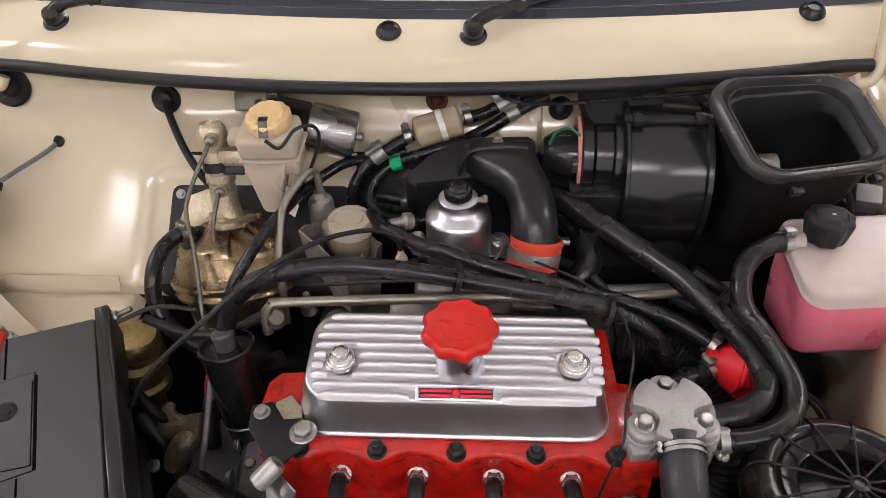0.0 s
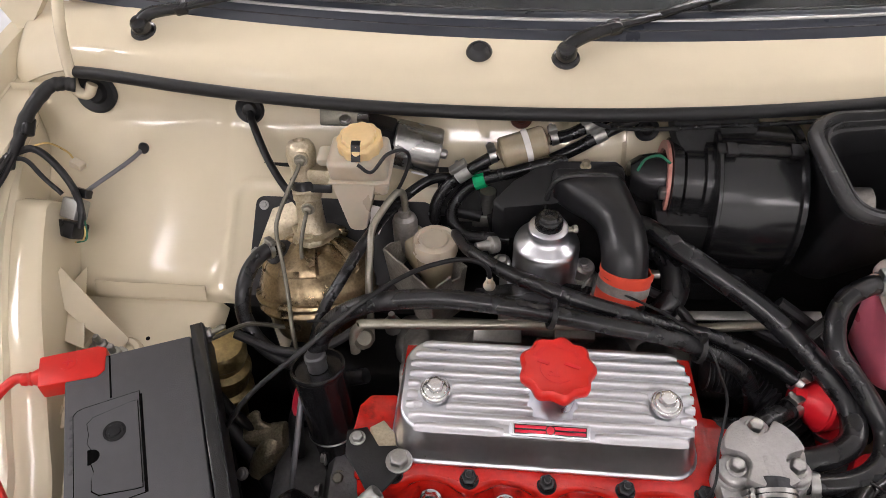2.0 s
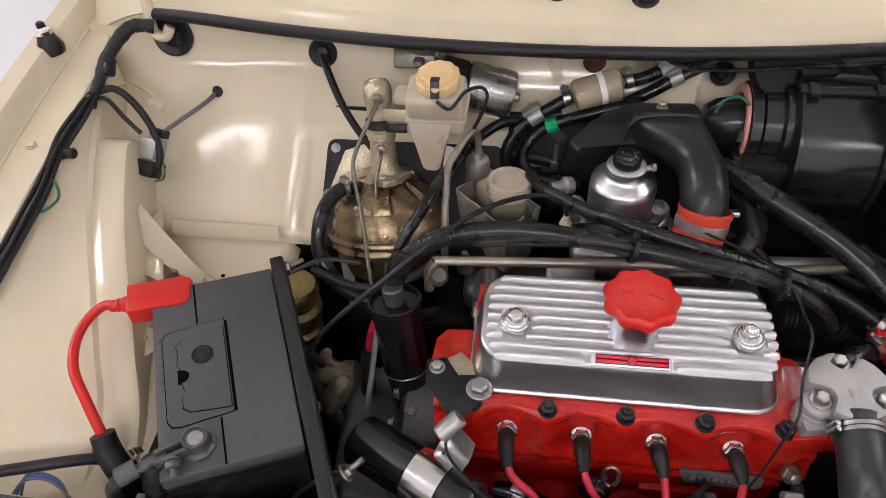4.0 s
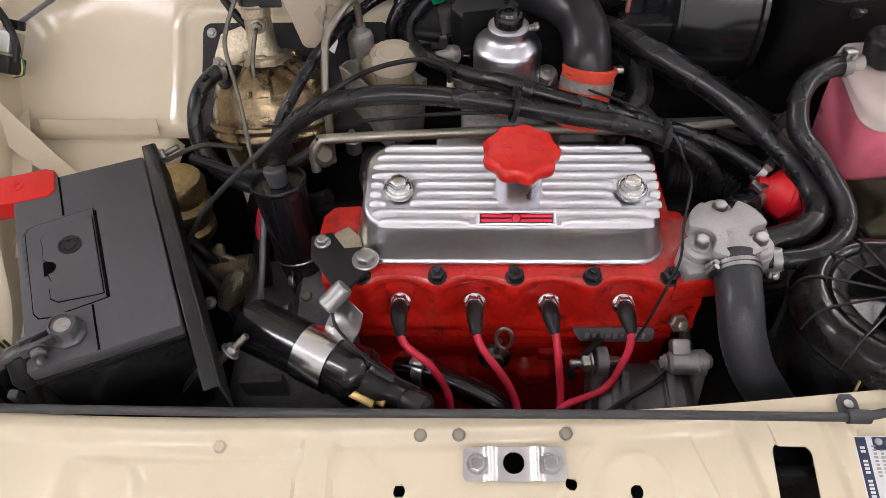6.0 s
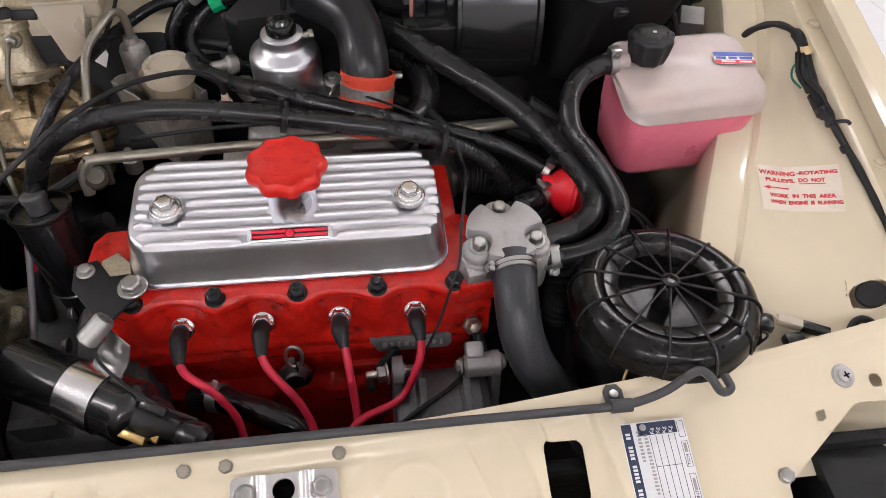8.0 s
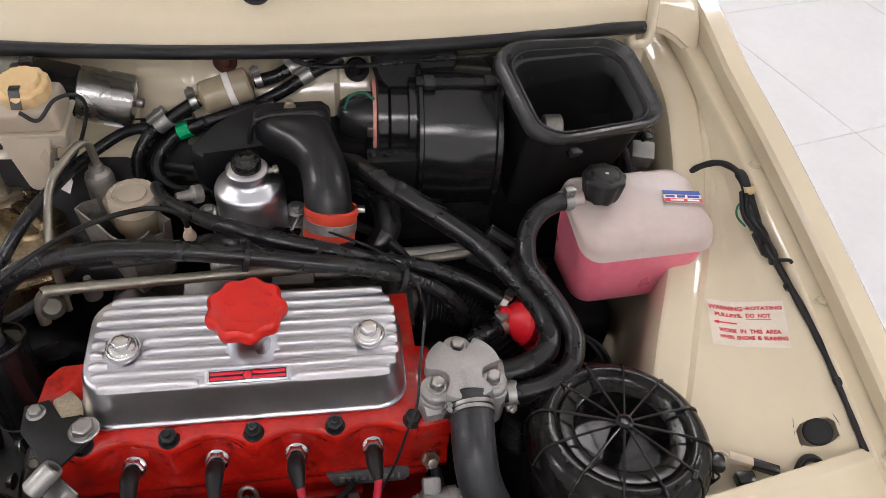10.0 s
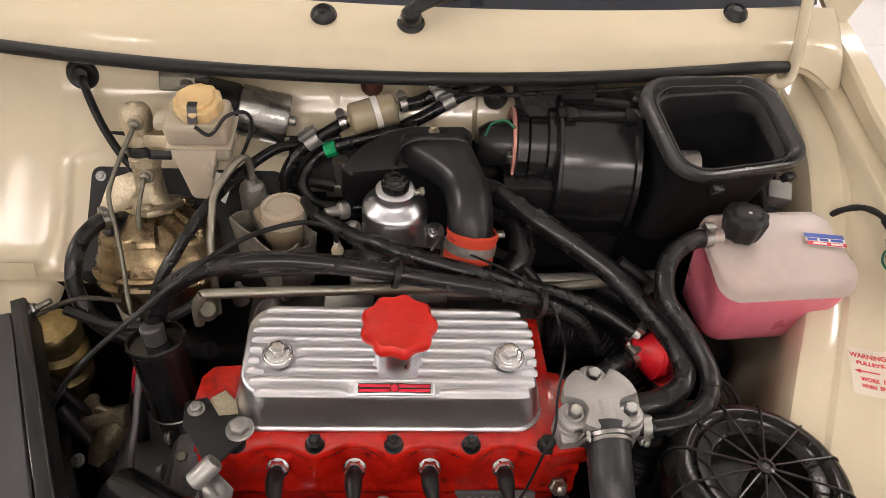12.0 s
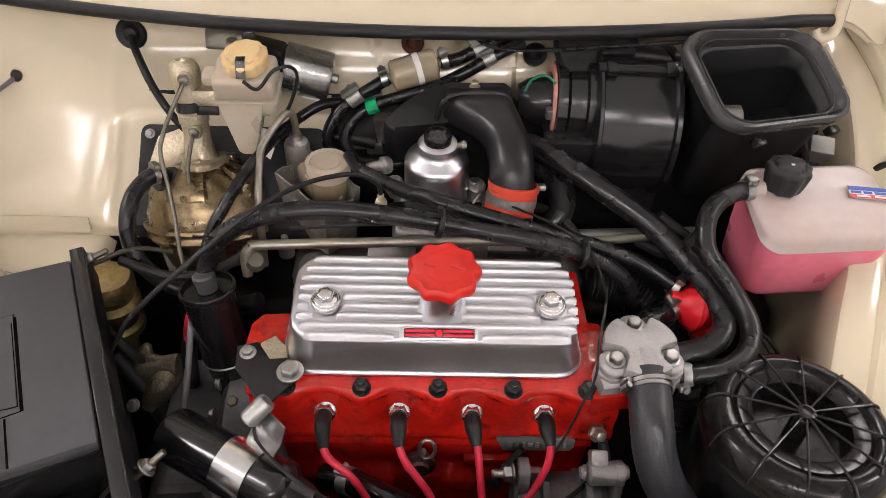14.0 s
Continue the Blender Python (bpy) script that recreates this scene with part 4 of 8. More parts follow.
# ---- spark plugs and leads ----
LEADS = ([(-0.1010, 0.366, 0.713), (-0.096, 0.358, 0.709), (-0.0853, 0.350, 0.705), (-0.0695, 0.342, 0.6935), (-0.0534, 0.330, 0.664), (-0.049, 0.318, 0.645), (-0.046, 0.305, 0.61)],
         [(-0.0217, 0.369, 0.713), (-0.018, 0.361, 0.707), (-0.0115, 0.354, 0.698), (0.0113, 0.335, 0.6716), (0.0222, 0.320, 0.645), (0.026, 0.305, 0.61)],
         [(0.0610, 0.374, 0.709), (0.063, 0.364, 0.700), (0.0650, 0.350, 0.685), (0.068, 0.334, 0.662), (0.069, 0.320, 0.640), (0.069, 0.305, 0.61)],
         [(0.1400, 0.374, 0.711), (0.139, 0.366, 0.702), (0.1345, 0.356, 0.689), (0.1156, 0.337, 0.6577), (0.0729, 0.320, 0.651), (0.055, 0.308, 0.63)])
for px, lead in zip(PLUGS, LEADS):
    e = thing("spark_plug", (px, 0.425, 0.71), "steel spark plug with a black boot and red lead", "spark plug", "spark plugs in the engine")
    axis = Vector((0.0, -0.83, 0.56))
    bm = bmesh.new()
    lathe(bm, [(0.0122, -0.006), (0.0122, 0.0015), (0.0108, 0.0025)], (px, 0.4145, 0.7050), axis, 24)
    lathe(bm, [(0.0112, 0.002), (0.0112, 0.008), (0.0095, 0.0098), (0.006, 0.010)], (px, 0.4145, 0.7050), axis, 6)
    part("hexagon", bm, NUTM, e, "shiny steel plug body")
    s = 1 if px > -0.05 else -1
    a, b = Vector((px, 0.4060, 0.7100)), Vector(lead[0]) + Vector((0, -0.001, -0.001))
    mid = a + Vector((0, -0.013, 0.004))
    bm = bmesh.new()
    tube(bm, [a, mid, mid.lerp(b, 0.5) + Vector((0, -0.001, 0.001)), b], lambda k: 0.0093 - 0.0042 * max(0, k - 0.40) / 0.60 if k > 0.10 else 0.0083 + 0.01 * k, 16)
    boot = part("boot", bm, RUB, e, "black rubber plug boot")
    for i in range(3):
        q = mid.lerp(b, 0.15 + 0.15 * i) + Vector((0, 0.001, 0.0087 - 0.0007 * i))
        bm = bmesh.new()
        rbox(bm, (0.004, 0.003, 0.0008), axes(q, (1, 0, 0), b - mid), 0.0003)
        part("raised_bar", bm, RUB, boot)
    bm = bmesh.new()
    tube(bm, lead, 0.0042, 12)
    part("lead", bm, REDWIRE, e, "red ignition lead")

# ---- engine front details ----
bm = bmesh.new()
prism(bm, [(-0.036, -0.010), (0.040, -0.010), (0.045, -0.005), (0.045, 0.007), (0.041, 0.010), (-0.046, 0.010), (-0.043, 0.002)], 0.004, axes((0.132, 0.4045, 0.6615), (1, 0, 0), (0, 0.25, 1)), 0.001)
np_ = part("maker_plate", bm, GREYPAINT, engine, "worn cast plate with unreadable raised marks")
for i in range(9):
    bm = bmesh.new()
    rbox(bm, (0.0052 - 0.0012 * (i % 3), 0.0085 - 0.003 * (i % 2), 0.001), axes((0.132 - 0.029 + i * 0.0078, 0.4003, 0.6623), (1, 0, 0), (0, 0.25, 1)), 0.0003)
    part("raised_mark", bm, RELAY, np_)
bm = bmesh.new()
lathe(bm, [(0.0105, 0), (0.0105, 0.006), (0.008, 0.008), (0.006, 0.016), (0.004, 0.017)], (0.199, 0.405, 0.684), (0.1, -0.75, 0.66), 6)
part("sender", bm, DULLP, engine, "dull temperature sender")
bm = bmesh.new()
lathe(bm, [(0.0052, 0), (0.006, 0.006), (0.0065, 0.03), (0.005, 0.034)], (0.203, 0.392, 0.688), (0.2, -0.55, -0.8), 12)
part("sender_boot", bm, RUB, engine)

dip = thing("dipstick", (0.022, 0.40, 0.60), "steel dipstick with a looped handle", "dipstick")
bm = bmesh.new()
tube(bm, [(0.008 + 0.0085 * math.cos(a), 0.376 + 0.004 * math.sin(a), 0.694 + 0.013 * math.sin(a)) for a in (k * math.pi / 8 for k in range(-3, 13))], 0.0022, 8)
part("loop", bm, STEEL, dip, "steel loop handle")
bm = bmesh.new()
tube(bm, [(0.004, 0.380, 0.682), (0.002, 0.394, 0.65), (0.002, 0.402, 0.60)], 0.0036, 10)
part("tube", bm, BPL, dip)

# alternator bracketry and body
alt = thing("alternator", (0.16, 0.34, 0.60), "dull alloy alternator under the engine front", "alternator")
bm = bmesh.new()
lathe(bm, [(0.02, -0.055), (0.050, -0.052), (0.054, -0.045), (0.054, -0.02), (0.050, -0.018), (0.050, 0.018), (0.054, 0.02), (0.054, 0.040), (0.046, 0.050), (0.02, 0.052)],
      (0.162, 0.345, 0.598), (1, 0, 0), 30)
ab = part("body", bm, GREYPAINT, alt, "ribbed alloy body")
for i in (0, 1, 5):
    bm = bmesh.new()
    rbox(bm, (0.008, 0.05, 0.012), axes((0.128 + i * 0.012, 0.335, 0.648), (1, 0, 0), (0, 1, 0.3)), 0.001)
    part("rib", bm, GREYPAINT, ab)
ear = lambda x, w, r, y=0.366, z=0.664: [lathe(bm, [(r * 0.5, 0), (r, 0.001), (r, w - 0.001), (r * 0.5, w)], (x, y, z), (1, 0, 0), 28),
                                         rbox(bm, (w, r * 1.7, 0.060), pose(x + w / 2, y - 0.008, z - 0.028, -16), 0.003)]
bm = bmesh.new()
ear(0.108, 0.013, 0.0165)
part("bracket", bm, GREYPAINT, alt, "grey cast mounting ear")
bm = bmesh.new()
ear(0.215, 0.011, 0.0145)
part("bracket", bm, CASTA, alt, "grey cast mounting ear")
bm = bmesh.new()
lathe(bm, [(0.010, 0), (0.0135, 0.003), (0.0135, 0.030), (0.012, 0.032)], (0.186, 0.366, 0.664), (1, 0, 0), 24)
rbox(bm, (0.020, 0.018, 0.020), pose(0.198, 0.378, 0.676, 30), 0.004)
part("bracket", bm, CASTA, alt, "grey cast pivot barrel")
bm = bmesh.new()
prism(bm, [(-0.014, 0.004), (-0.004, 0.016), (0.014, 0.018), (0.024, 0.006), (0.020, -0.016), (0.0, -0.030), (-0.016, -0.014)], 0.006, axes((0.098, 0.378, 0.664), (0.7, 0.7, 0), (0.1, -0.1, 1)), 0.001)
part("bracket", bm, DARK, alt, "grimy steel adjusting bracket")
bolt(alt, (0.104, 0.366, 0.664), (-1, -0.1, 0), 0.0105, 0.012, STEEL, 1.25, stud=0.012)
bolt(alt, (0.121, 0.366, 0.664), (1, 0, 0), 0.007, 0.014, STEEL, 1.2)
bolt(alt, (0.184, 0.366, 0.665), (-1, 0, 0), 0.0075, 0.006, CASTA, 1.2)
bolt(alt, (0.226, 0.366, 0.667), (1, 0, 0), 0.008, 0.006, CASTA, 1.2)
bolt(alt, (0.088, 0.368, 0.636), (-1, -0.3, 0), 0.007, 0.008, DARK, 1.3)
bm = bmesh.new()
tube(bm, [(0.202, 0.388, 0.676), (0.198, 0.372, 0.655), (0.17, 0.345, 0.657), (0.12, 0.315, 0.652), (0.09, 0.30, 0.62)], 0.0028, 10)
part("cable", bm, RUB, alt)

# lower coolant pipe with a bright band
lower = thing("lower_hose", (-0.06, 0.36, 0.61), "black lower hose with a bright band", "hose")
bm = bmesh.new()
tube(bm, [(-0.112, 0.385, 0.610), (-0.085, 0.375, 0.622), (-0.045, 0.352, 0.636), (0.0, 0.33, 0.632), (0.02, 0.315, 0.60)], 0.0145, 18)
part("hose", bm, BGL, lower)
clamp(lower, (-0.082, 0.3735, 0.6235), (0.85, -0.4, 0.3), 0.0150, 0.014, POL, "band")

# ---- thermostat housing ----
th = thing("thermostat_housing", (0.234, 0.455, 0.745), "cast alloy thermostat housing with three bolts", "thermostat")
bm = bmesh.new()
lobes = [(0.231, 0.478, 0.017), (0.203, 0.431, 0.017), (0.262, 0.434, 0.016)]
out = []
for k in range(48):
    a = 2 * math.pi * k / 48
    c, s = math.cos(a), math.sin(a)
    r = 0.032
    for lx, ly, lr in lobes:
        dx, dy = lx - 0.232, ly - 0.446
        b = dx * c + dy * s
        q = dx * dx + dy * dy - lr * lr
        d = b * b - q
        if d > 0:
            r = max(r, b + math.sqrt(d))
    out.append((0.232 + r * c, 0.446 + r * s))
prism(bm, out, 0.012, pose(0, 0, 0.774), 0.004, 3)
prism(bm, [(0.232 + (x - 0.232) * 1.04, 0.446 + (y - 0.446) * 1.04) for x, y in out], 0.052, pose(0, 0, 0.7235), 0.003)
pad = []
for k in range(60):
    a = 2 * math.pi * k / 60
    c, s = math.cos(a), math.sin(a)
    r = 0.040
    for lx, ly, lr in lobes:
        dx, dy = lx - 0.232, ly - 0.446
        b = dx * c + dy * s
        d = b * b - (dx * dx + dy * dy - 0.0122 ** 2)
        if d > 0 and b > 0:
            r = min(r, b - math.sqrt(d))
    pad.append((0.232 + r * c, 0.446 + r * s))
prism(bm, pad, 0.017, pose(0, 0, 0.781), 0.0025, 2)
tube(bm, [(0.234, 0.440, 0.780), (0.235, 0.424, 0.780), (0.2355, 0.412, 0.779), (0.2355, 0.400, 0.777)], lambda k: 0.0195, 20)
rbox(bm, (0.030, 0.022, 0.030), pose(0.203, 0.422, 0.757, 12, 0, 8), 0.003)
part("casting", bm, CASTA, th, sharp=40)
for lx, ly, lr in lobes:
    bolt(th, (lx, ly, 0.7862), (0, 0, 1), 0.0078, 0.011, STEEL, 1.35)
bm = bmesh.new()
lathe(bm, [(0.013, 0), (0.013, 0.03), (0.0145, 0.034), (0.0125, 0.042)], (0.250, 0.432, 0.757), (1, 0.02, 0.08), 18)
lathe(bm, [(0.015, 0), (0.015, 0.026), (0.013, 0.03)], (0.244, 0.457, 0.757), (1, 0.1, 0.05), 18)
part("stub", bm, ALU, th)

# ---- coil with its strap and bracket ----
coil = thing("ignition_coil", (-0.19, 0.345, 0.66), "glossy black ignition coil in a bright strap", "ignition coil")
A, B = Vector((-0.266, 0.386, 0.704)), Vector((-0.134, 0.3190, 0.704))
ax = (B - A).normalized()
L = (B - A).length
bm = bmesh.new()
lathe(bm, [(0.010, -0.006), (0.024, -0.004), (0.0285, 0.0), (0.030, 0.006), (0.030, L - 0.016), (0.0315, L - 0.012), (0.0315, L - 0.004), (0.029, L), (0.018, L + 0.008)], A, ax, 40)
part("can", bm, BGL, coil, "glossy black can")
bm = bmesh.new()
lathe(bm, [(0.0302, 0.074), (0.0316, 0.074), (0.0316, 0.112), (0.0302, 0.112)], A, ax, 40)
part("strap", bm, NUTM, coil, "bright steel strap")
bm = bmesh.new()
lathe(bm, [(0.021, L), (0.023, L + 0.006), (0.021, L + 0.02), (0.015, L + 0.034), (0.013, L + 0.045), (0.0155, L + 0.05), (0.0155, L + 0.068), (0.010, L + 0.074)], A, ax, 24)
part("tower", bm, BPL, coil, "black plastic coil tower")
for dx, dy, dz, m_, lab in ((0.020, -0.006, 0.024, BPL, "black moulded spade plug"), (0.000, -0.026, 0.010, BRASS, "brass spade terminal"), (0.010, -0.022, 0.004, BRASS, "brass spade terminal")):
    bm = bmesh.new()
    rbox(bm, (0.028, 0.008, 0.007), axes(B + Vector((dx, dy, dz)), ax, (0, 1, 0.4)), 0.0015)
    part("terminal", bm, m_, coil, lab)
bm = bmesh.new()
def tab(u, v):
    return Vector((-0.168 + (0.016 - 0.004 * v) * u + 0.020 * v, 0.351 + 0.026 * v - 0.012 * u + 0.003 * math.sin(5 * v + u), 0.716 + 0.045 * v + 0.005 * math.sin(6 * v) - 0.004 * u * u))
sheet(bm, tab, span(-1, 1, 8), span(0, 1, 8), 0.002)
part("bracket", bm, STEEL, coil, "bent zinc-plated coil bracket")
bm = bmesh.new()
lathe(bm, [(0.008, 0), (0.0100, 0.002), (0.0100, 0.026), (0.0088, 0.029), (0.006, 0.029), (0.005, 0.012)], (-0.172, 0.366, 0.766), (0.62, 0.45, 0.45), 20)
part("condenser", bm, RELAY, coil, "small alloy condenser can")
bm = bmesh.new()
tube(bm, [(-0.166, 0.368, 0.764), (-0.162, 0.353, 0.752), (-0.140, 0.333, 0.740), (-0.110, 0.315, 0.728), (-0.078, 0.305, 0.712)], 0.0017, 8)
part("wire", bm, RUB, coil)

# black engine stay bracket with two bolts
stay = thing("stay_bracket", (-0.16, 0.43, 0.765), "black steel bracket bolted to the head end", "bracket")
bm = bmesh.new()
prism(bm, [(-0.197, 0.452), (-0.176, 0.458), (-0.160, 0.436), (-0.142, 0.438), (-0.124, 0.424), (-0.131, 0.410), (-0.150, 0.384), (-0.166, 0.386), (-0.178, 0.404), (-0.194, 0.424)], 0.004,
      axes((0, 0, 0.7690), (1, 0, 0), (0, 1, 0.0)), 0.001)
part("plate", bm, RUB, stay)
bm = bmesh.new()
prism(bm, [(-0.174, 0.460), (-0.160, 0.470), (-0.146, 0.455), (-0.140, 0.432), (-0.152, 0.425), (-0.172, 0.440)], 0.0115, pose(0, 0, 0.7570), 0.001)
part("spacer", bm, CASTM, stay)
bolt(stay, (-0.136, 0.4195, 0.7730), (0, 0, 1), 0.0105, 0.011, STEEL, 1.35)
bolt(stay, (-0.184, 0.443, 0.7730), (0, 0, 1), 0.0068, 0.0075, STEEL, 1.3)


# ---- battery side ----
BAT0 = pose(-0.406, 0.413, 0.796, 4, 3, 24.5)
BAT = BAT0 @ pose(-0.006, 0, 0)
battery = thing("battery", (-0.405, 0.417, 0.58), "dark grey plastic car battery on its tray", "battery")
BW, BL = 0.137, 0.236
bm = bmesh.new()
rbox(bm, (BW - 0.006, BL - 0.006, 0.150), BAT @ pose(0, 0, -0.099), 0.004)
rbox(bm, (BW, BL, 0.012), BAT @ pose(0, 0, -0.024), 0.002)
case = part("case", bm, BPL, battery, "black battery case")
bm = bmesh.new()
rbox(bm, (BW, BL, 0.018), BAT @ pose(0, 0, -0.009), 0.003)
part("lid", bm, GREYB, battery, "dark grey battery lid")
NOTCH = [(-0.0365 + 0.0085 * math.sin(radians(a)), -0.004 - 0.0085 * math.cos(radians(a))) for a in range(180, -1, -20)]
HATCH = [(-0.040, 0.036), (-0.034, 0.042), (0.004, 0.050), (0.011, 0.050), (0.011, -0.052), (0.004, -0.052), (-0.030, -0.048), (-0.0365, -0.042), (-0.0365, -0.030), (-0.034, -0.022)] + NOTCH[::-1] + [(-0.040, 0.012), (-0.0385, 0.022)]
OUTER = [(-0.054, 0.050), (-0.050, 0.055), (-0.044, 0.057), (0.013, 0.062), (0.013, -0.058), (-0.040, -0.062), (-0.049, -0.060), (-0.053, -0.053)]
def grown(poly, d):
    cx, cy = sum(x for x, y in poly) / len(poly), sum(y for x, y in poly) / len(poly)
    return [(x + d * (1 if x > cx else -1) * min(1, abs(x - cx) / 0.01), y + d * (1 if y > cy else -1) * min(1, abs(y - cy) / 0.01)) for x, y in poly]
# black plates and strips carry the shade of the hatch gaps and grooves
for nm, poly, up, m_ in (("hatch_gap", grown(OUTER, 0.0005), 0.0004, VOID), ("hatch_border", grown(OUTER, -0.0005), 0.0009, GREYB),
                         ("hatch_gap", grown(HATCH, 0.0005), 0.0014, VOID), ("hatch_gap", [(-0.040, 0.0045)] + NOTCH + [(-0.040, -0.0125)], 0.0016, VOID), ("hatch", grown(HATCH, -0.0004), 0.0022, GREYB)):
    bm = bmesh.new()
    prism(bm, poly, 0.002, BAT @ pose(-0.005, -0.0035, up - 0.002), 0.0)
    part(nm, bm, m_, battery, "black edge standing in for the shaded gap round the hatch" if m_ is VOID else "grey moulded hatch" if nm == "hatch" else "")
for nm, cx, cy, w, h in (("groove", -0.021, 0.0870, 0.0020, 0.057), ("groove", -0.006, -0.0910, 0.0020, 0.052), ("groove", 0.0090, -0.0035, 0.0034, 0.116)):
    bm = bmesh.new()
    rbox(bm, (w, h, 0.0012), BAT @ pose(cx, cy, 0.0001), 0.0003)
    part(nm, bm, VOID, battery, "black strip standing in for a shaded groove in the lid")
bm = bmesh.new()
lathe(bm, [(0.0115, 0), (0.0115, 0.0012), (0.0095, 0.0014), (0.0088, 0.0004), (0.0062, 0.0004), (0.0058, 0.0012), (0.003, 0.0014)], BAT @ Vector((-0.018, 0.0145, 0.0022)), BAT.to_3x3() @ Vector((0, 0, 1)), 28)
part("eye", bm, BPL, battery, "round charge eye")
for i in range(7):
    bm = bmesh.new()
    rbox(bm, (0.0035, 0.0055, 0.0006), BAT @ pose(-0.0615, 0.045 - i * 0.0105, 0.0003), 0.0002)
    part("raised_mark", bm, GREYB, battery)
# terminals
bm = bmesh.new()
up = BAT.to_3x3() @ Vector((0, 0, 1))
lathe(bm, [(0.0155, 0), (0.0155, 0.004), (0.0088, 0.005), (0.0082, 0.016), (0.0075, 0.017)], BAT @ Vector((-0.030, -0.090, 0.0)), up, 24)
part("post", bm, ALUD, battery, "lead terminal post")
neg = thing("battery_clamp", (-0.42, 0.30, 0.785), "dull grey lead clamp with black earth cables", "battery clamp")
bm = bmesh.new()
lathe(bm, [(0.0165, 0.001), (0.0170, 0.004), (0.0145, 0.0055), (0.0128, 0.008), (0.0128, 0.0185), (0.0122, 0.0195), (0.0102, 0.0195), (0.0098, 0.0170), (0.0085, 0.0166)], BAT @ Vector((-0.030, -0.090, 0.0)), up, 40, wobble=lambda a: 1 + 0.03 * math.cos(9 * a))
part("clamp_ring", bm, LEAD, neg, "flared lead ring round the post")
for s in (-1, 1):
    bm = bmesh.new()
    rbox(bm, (0.034, 0.0045, 0.013), BAT @ pose(-0.052, -0.0955 + 0.0052 * s, 0.0105, 0, 0, 12), 0.0015)
    part("lug", bm, LEAD, neg)
bm = bmesh.new()
rbox(bm, (0.036, 0.010, 0.008), axes((-0.4385, 0.2900, 0.8000), (-0.78, -0.62, -0.06), (0.6, -0.75, 0.2)), 0.0025)
lathe(bm, [(0.0085, -0.010), (0.0095, -0.008), (0.0095, 0.008), (0.0085, 0.010)], (-0.4565, 0.2790, 0.798), (-0.78, -0.62, -0.06), 18)
part("cable_socket", bm, LEAD, neg)
bolt(neg, BAT @ Vector((-0.054, -0.1035, 0.0085)), BAT.to_3x3() @ Vector((0.1, -1, 0.05)), 0.0078, 0.009, LEAD, 1.2, "clamp_bolt", stud=0.010)
bm = bmesh.new()
lathe(bm, [(0.0095, 0.0), (0.0125, 0.002), (0.0130, 0.012), (0.0120, 0.034), (0.0085, 0.040)], (-0.4380, 0.2965, 0.796), (-0.10, -0.40, -0.92), 22)
part("terminal_boot", bm, RUB, neg, "black rubber terminal boot")
bm = bmesh.new()
rbox(bm, (0.010, 0.009, 0.026), pose(-0.4625, 0.279, 0.735, 8, 4), 0.002)
part("plug", bm, GREYWIRE, neg, "grey plastic plug")
for pts, r in (([(-0.4415, 0.284, 0.758), (-0.4425, 0.276, 0.738), (-0.4425, 0.268, 0.715), (-0.442, 0.262, 0.64)], 0.0065), ([(-0.462, 0.292, 0.776), (-0.478, 0.290, 0.765), (-0.487, 0.287, 0.74), (-0.484, 0.282, 0.66)], 0.0062),
               ([(-0.458, 0.278, 0.797), (-0.468, 0.272, 0.788), (-0.476, 0.268, 0.765), (-0.474, 0.265, 0.66)], 0.0070)):
    bm = bmesh.new()
    tube(bm, pts, r, 12)
    part("cable", bm, RUB, neg)
for k in range(3):
    bm = bmesh.new()
    lathe(bm, [(0.0016, 0), (0.0016, 0.012), (0.001, 0.013)], (-0.470 + 0.004 * k, 0.306 + 0.002 * k, 0.780), (0.1, -0.1, 1), 8)
    part("brass_pin", bm, BRASS, neg, "small brass pin")

pos = thing("terminal_cover", (-0.50, 0.49, 0.79), "red plastic positive terminal cover with its red cable", "terminal cover")
RC = pose(-0.5145, 0.491, 0.797, 3, 3, 20)
bm = bmesh.new()
prism(bm, [(-0.034, -0.023), (0.028, -0.023), (0.036, -0.016), (0.036, 0.016), (0.026, 0.020), (-0.036, 0.018)], 0.024, RC @ pose(0, 0, -0.012), 0.003)
part("shroud", bm, REDPL, pos)
bm = bmesh.new()
lathe(bm, [(0.0095, 0), (0.0095, 0.0008), (0.0085, 0.001)], RC @ Vector((-0.004, 0.003, 0.0118)), RC.to_3x3() @ Vector((0, 0, 1)), 20)
ringp = part("raised_ring", bm, REDPL, pos)
for sz in ((0.011, 0.002, 0.0008), (0.002, 0.011, 0.0008)):
    bm = bmesh.new()
    rbox(bm, sz, RC @ pose(-0.004, 0.003, 0.0131), 0.0002)
    part("plus_bar", bm, REDCAP, ringp)
bm = bmesh.new()
lathe(bm, [(0.0105, -0.004), (0.010, 0.004), (0.0075, 0.010), (0.0082, 0.012), (0.0068, 0.015), (0.0075, 0.018), (0.006, 0.022)], RC @ Vector((-0.034, -0.001, -0.001)), RC.to_3x3() @ Vector((-1, 0.0, 0.05)), 16)
part("sleeve", bm, REDPL, pos)
bm = bmesh.new()
tube(bm, [RC @ Vector((-0.045, -0.001, -0.0005)), (-0.582, 0.474, 0.793), (-0.598, 0.445, 0.783), (-0.590, 0.405, 0.772), (-0.564, 0.372, 0.757), (-0.540, 0.346, 0.744), (-0.528, 0.332, 0.734)], 0.0058, 14)
part("cable", bm, REDPL, pos, "red battery cable")
bm = bmesh.new()
tube(bm, [(-0.533, 0.340, 0.748), (-0.527, 0.330, 0.733), (-0.515, 0.318, 0.722), (-0.500, 0.308, 0.705), (-0.492, 0.30, 0.66)], lambda k: 0.0145 - 0.003 * abs(k - 0.45), 16)
part("boot", bm, RUB, pos, "black rubber boot")
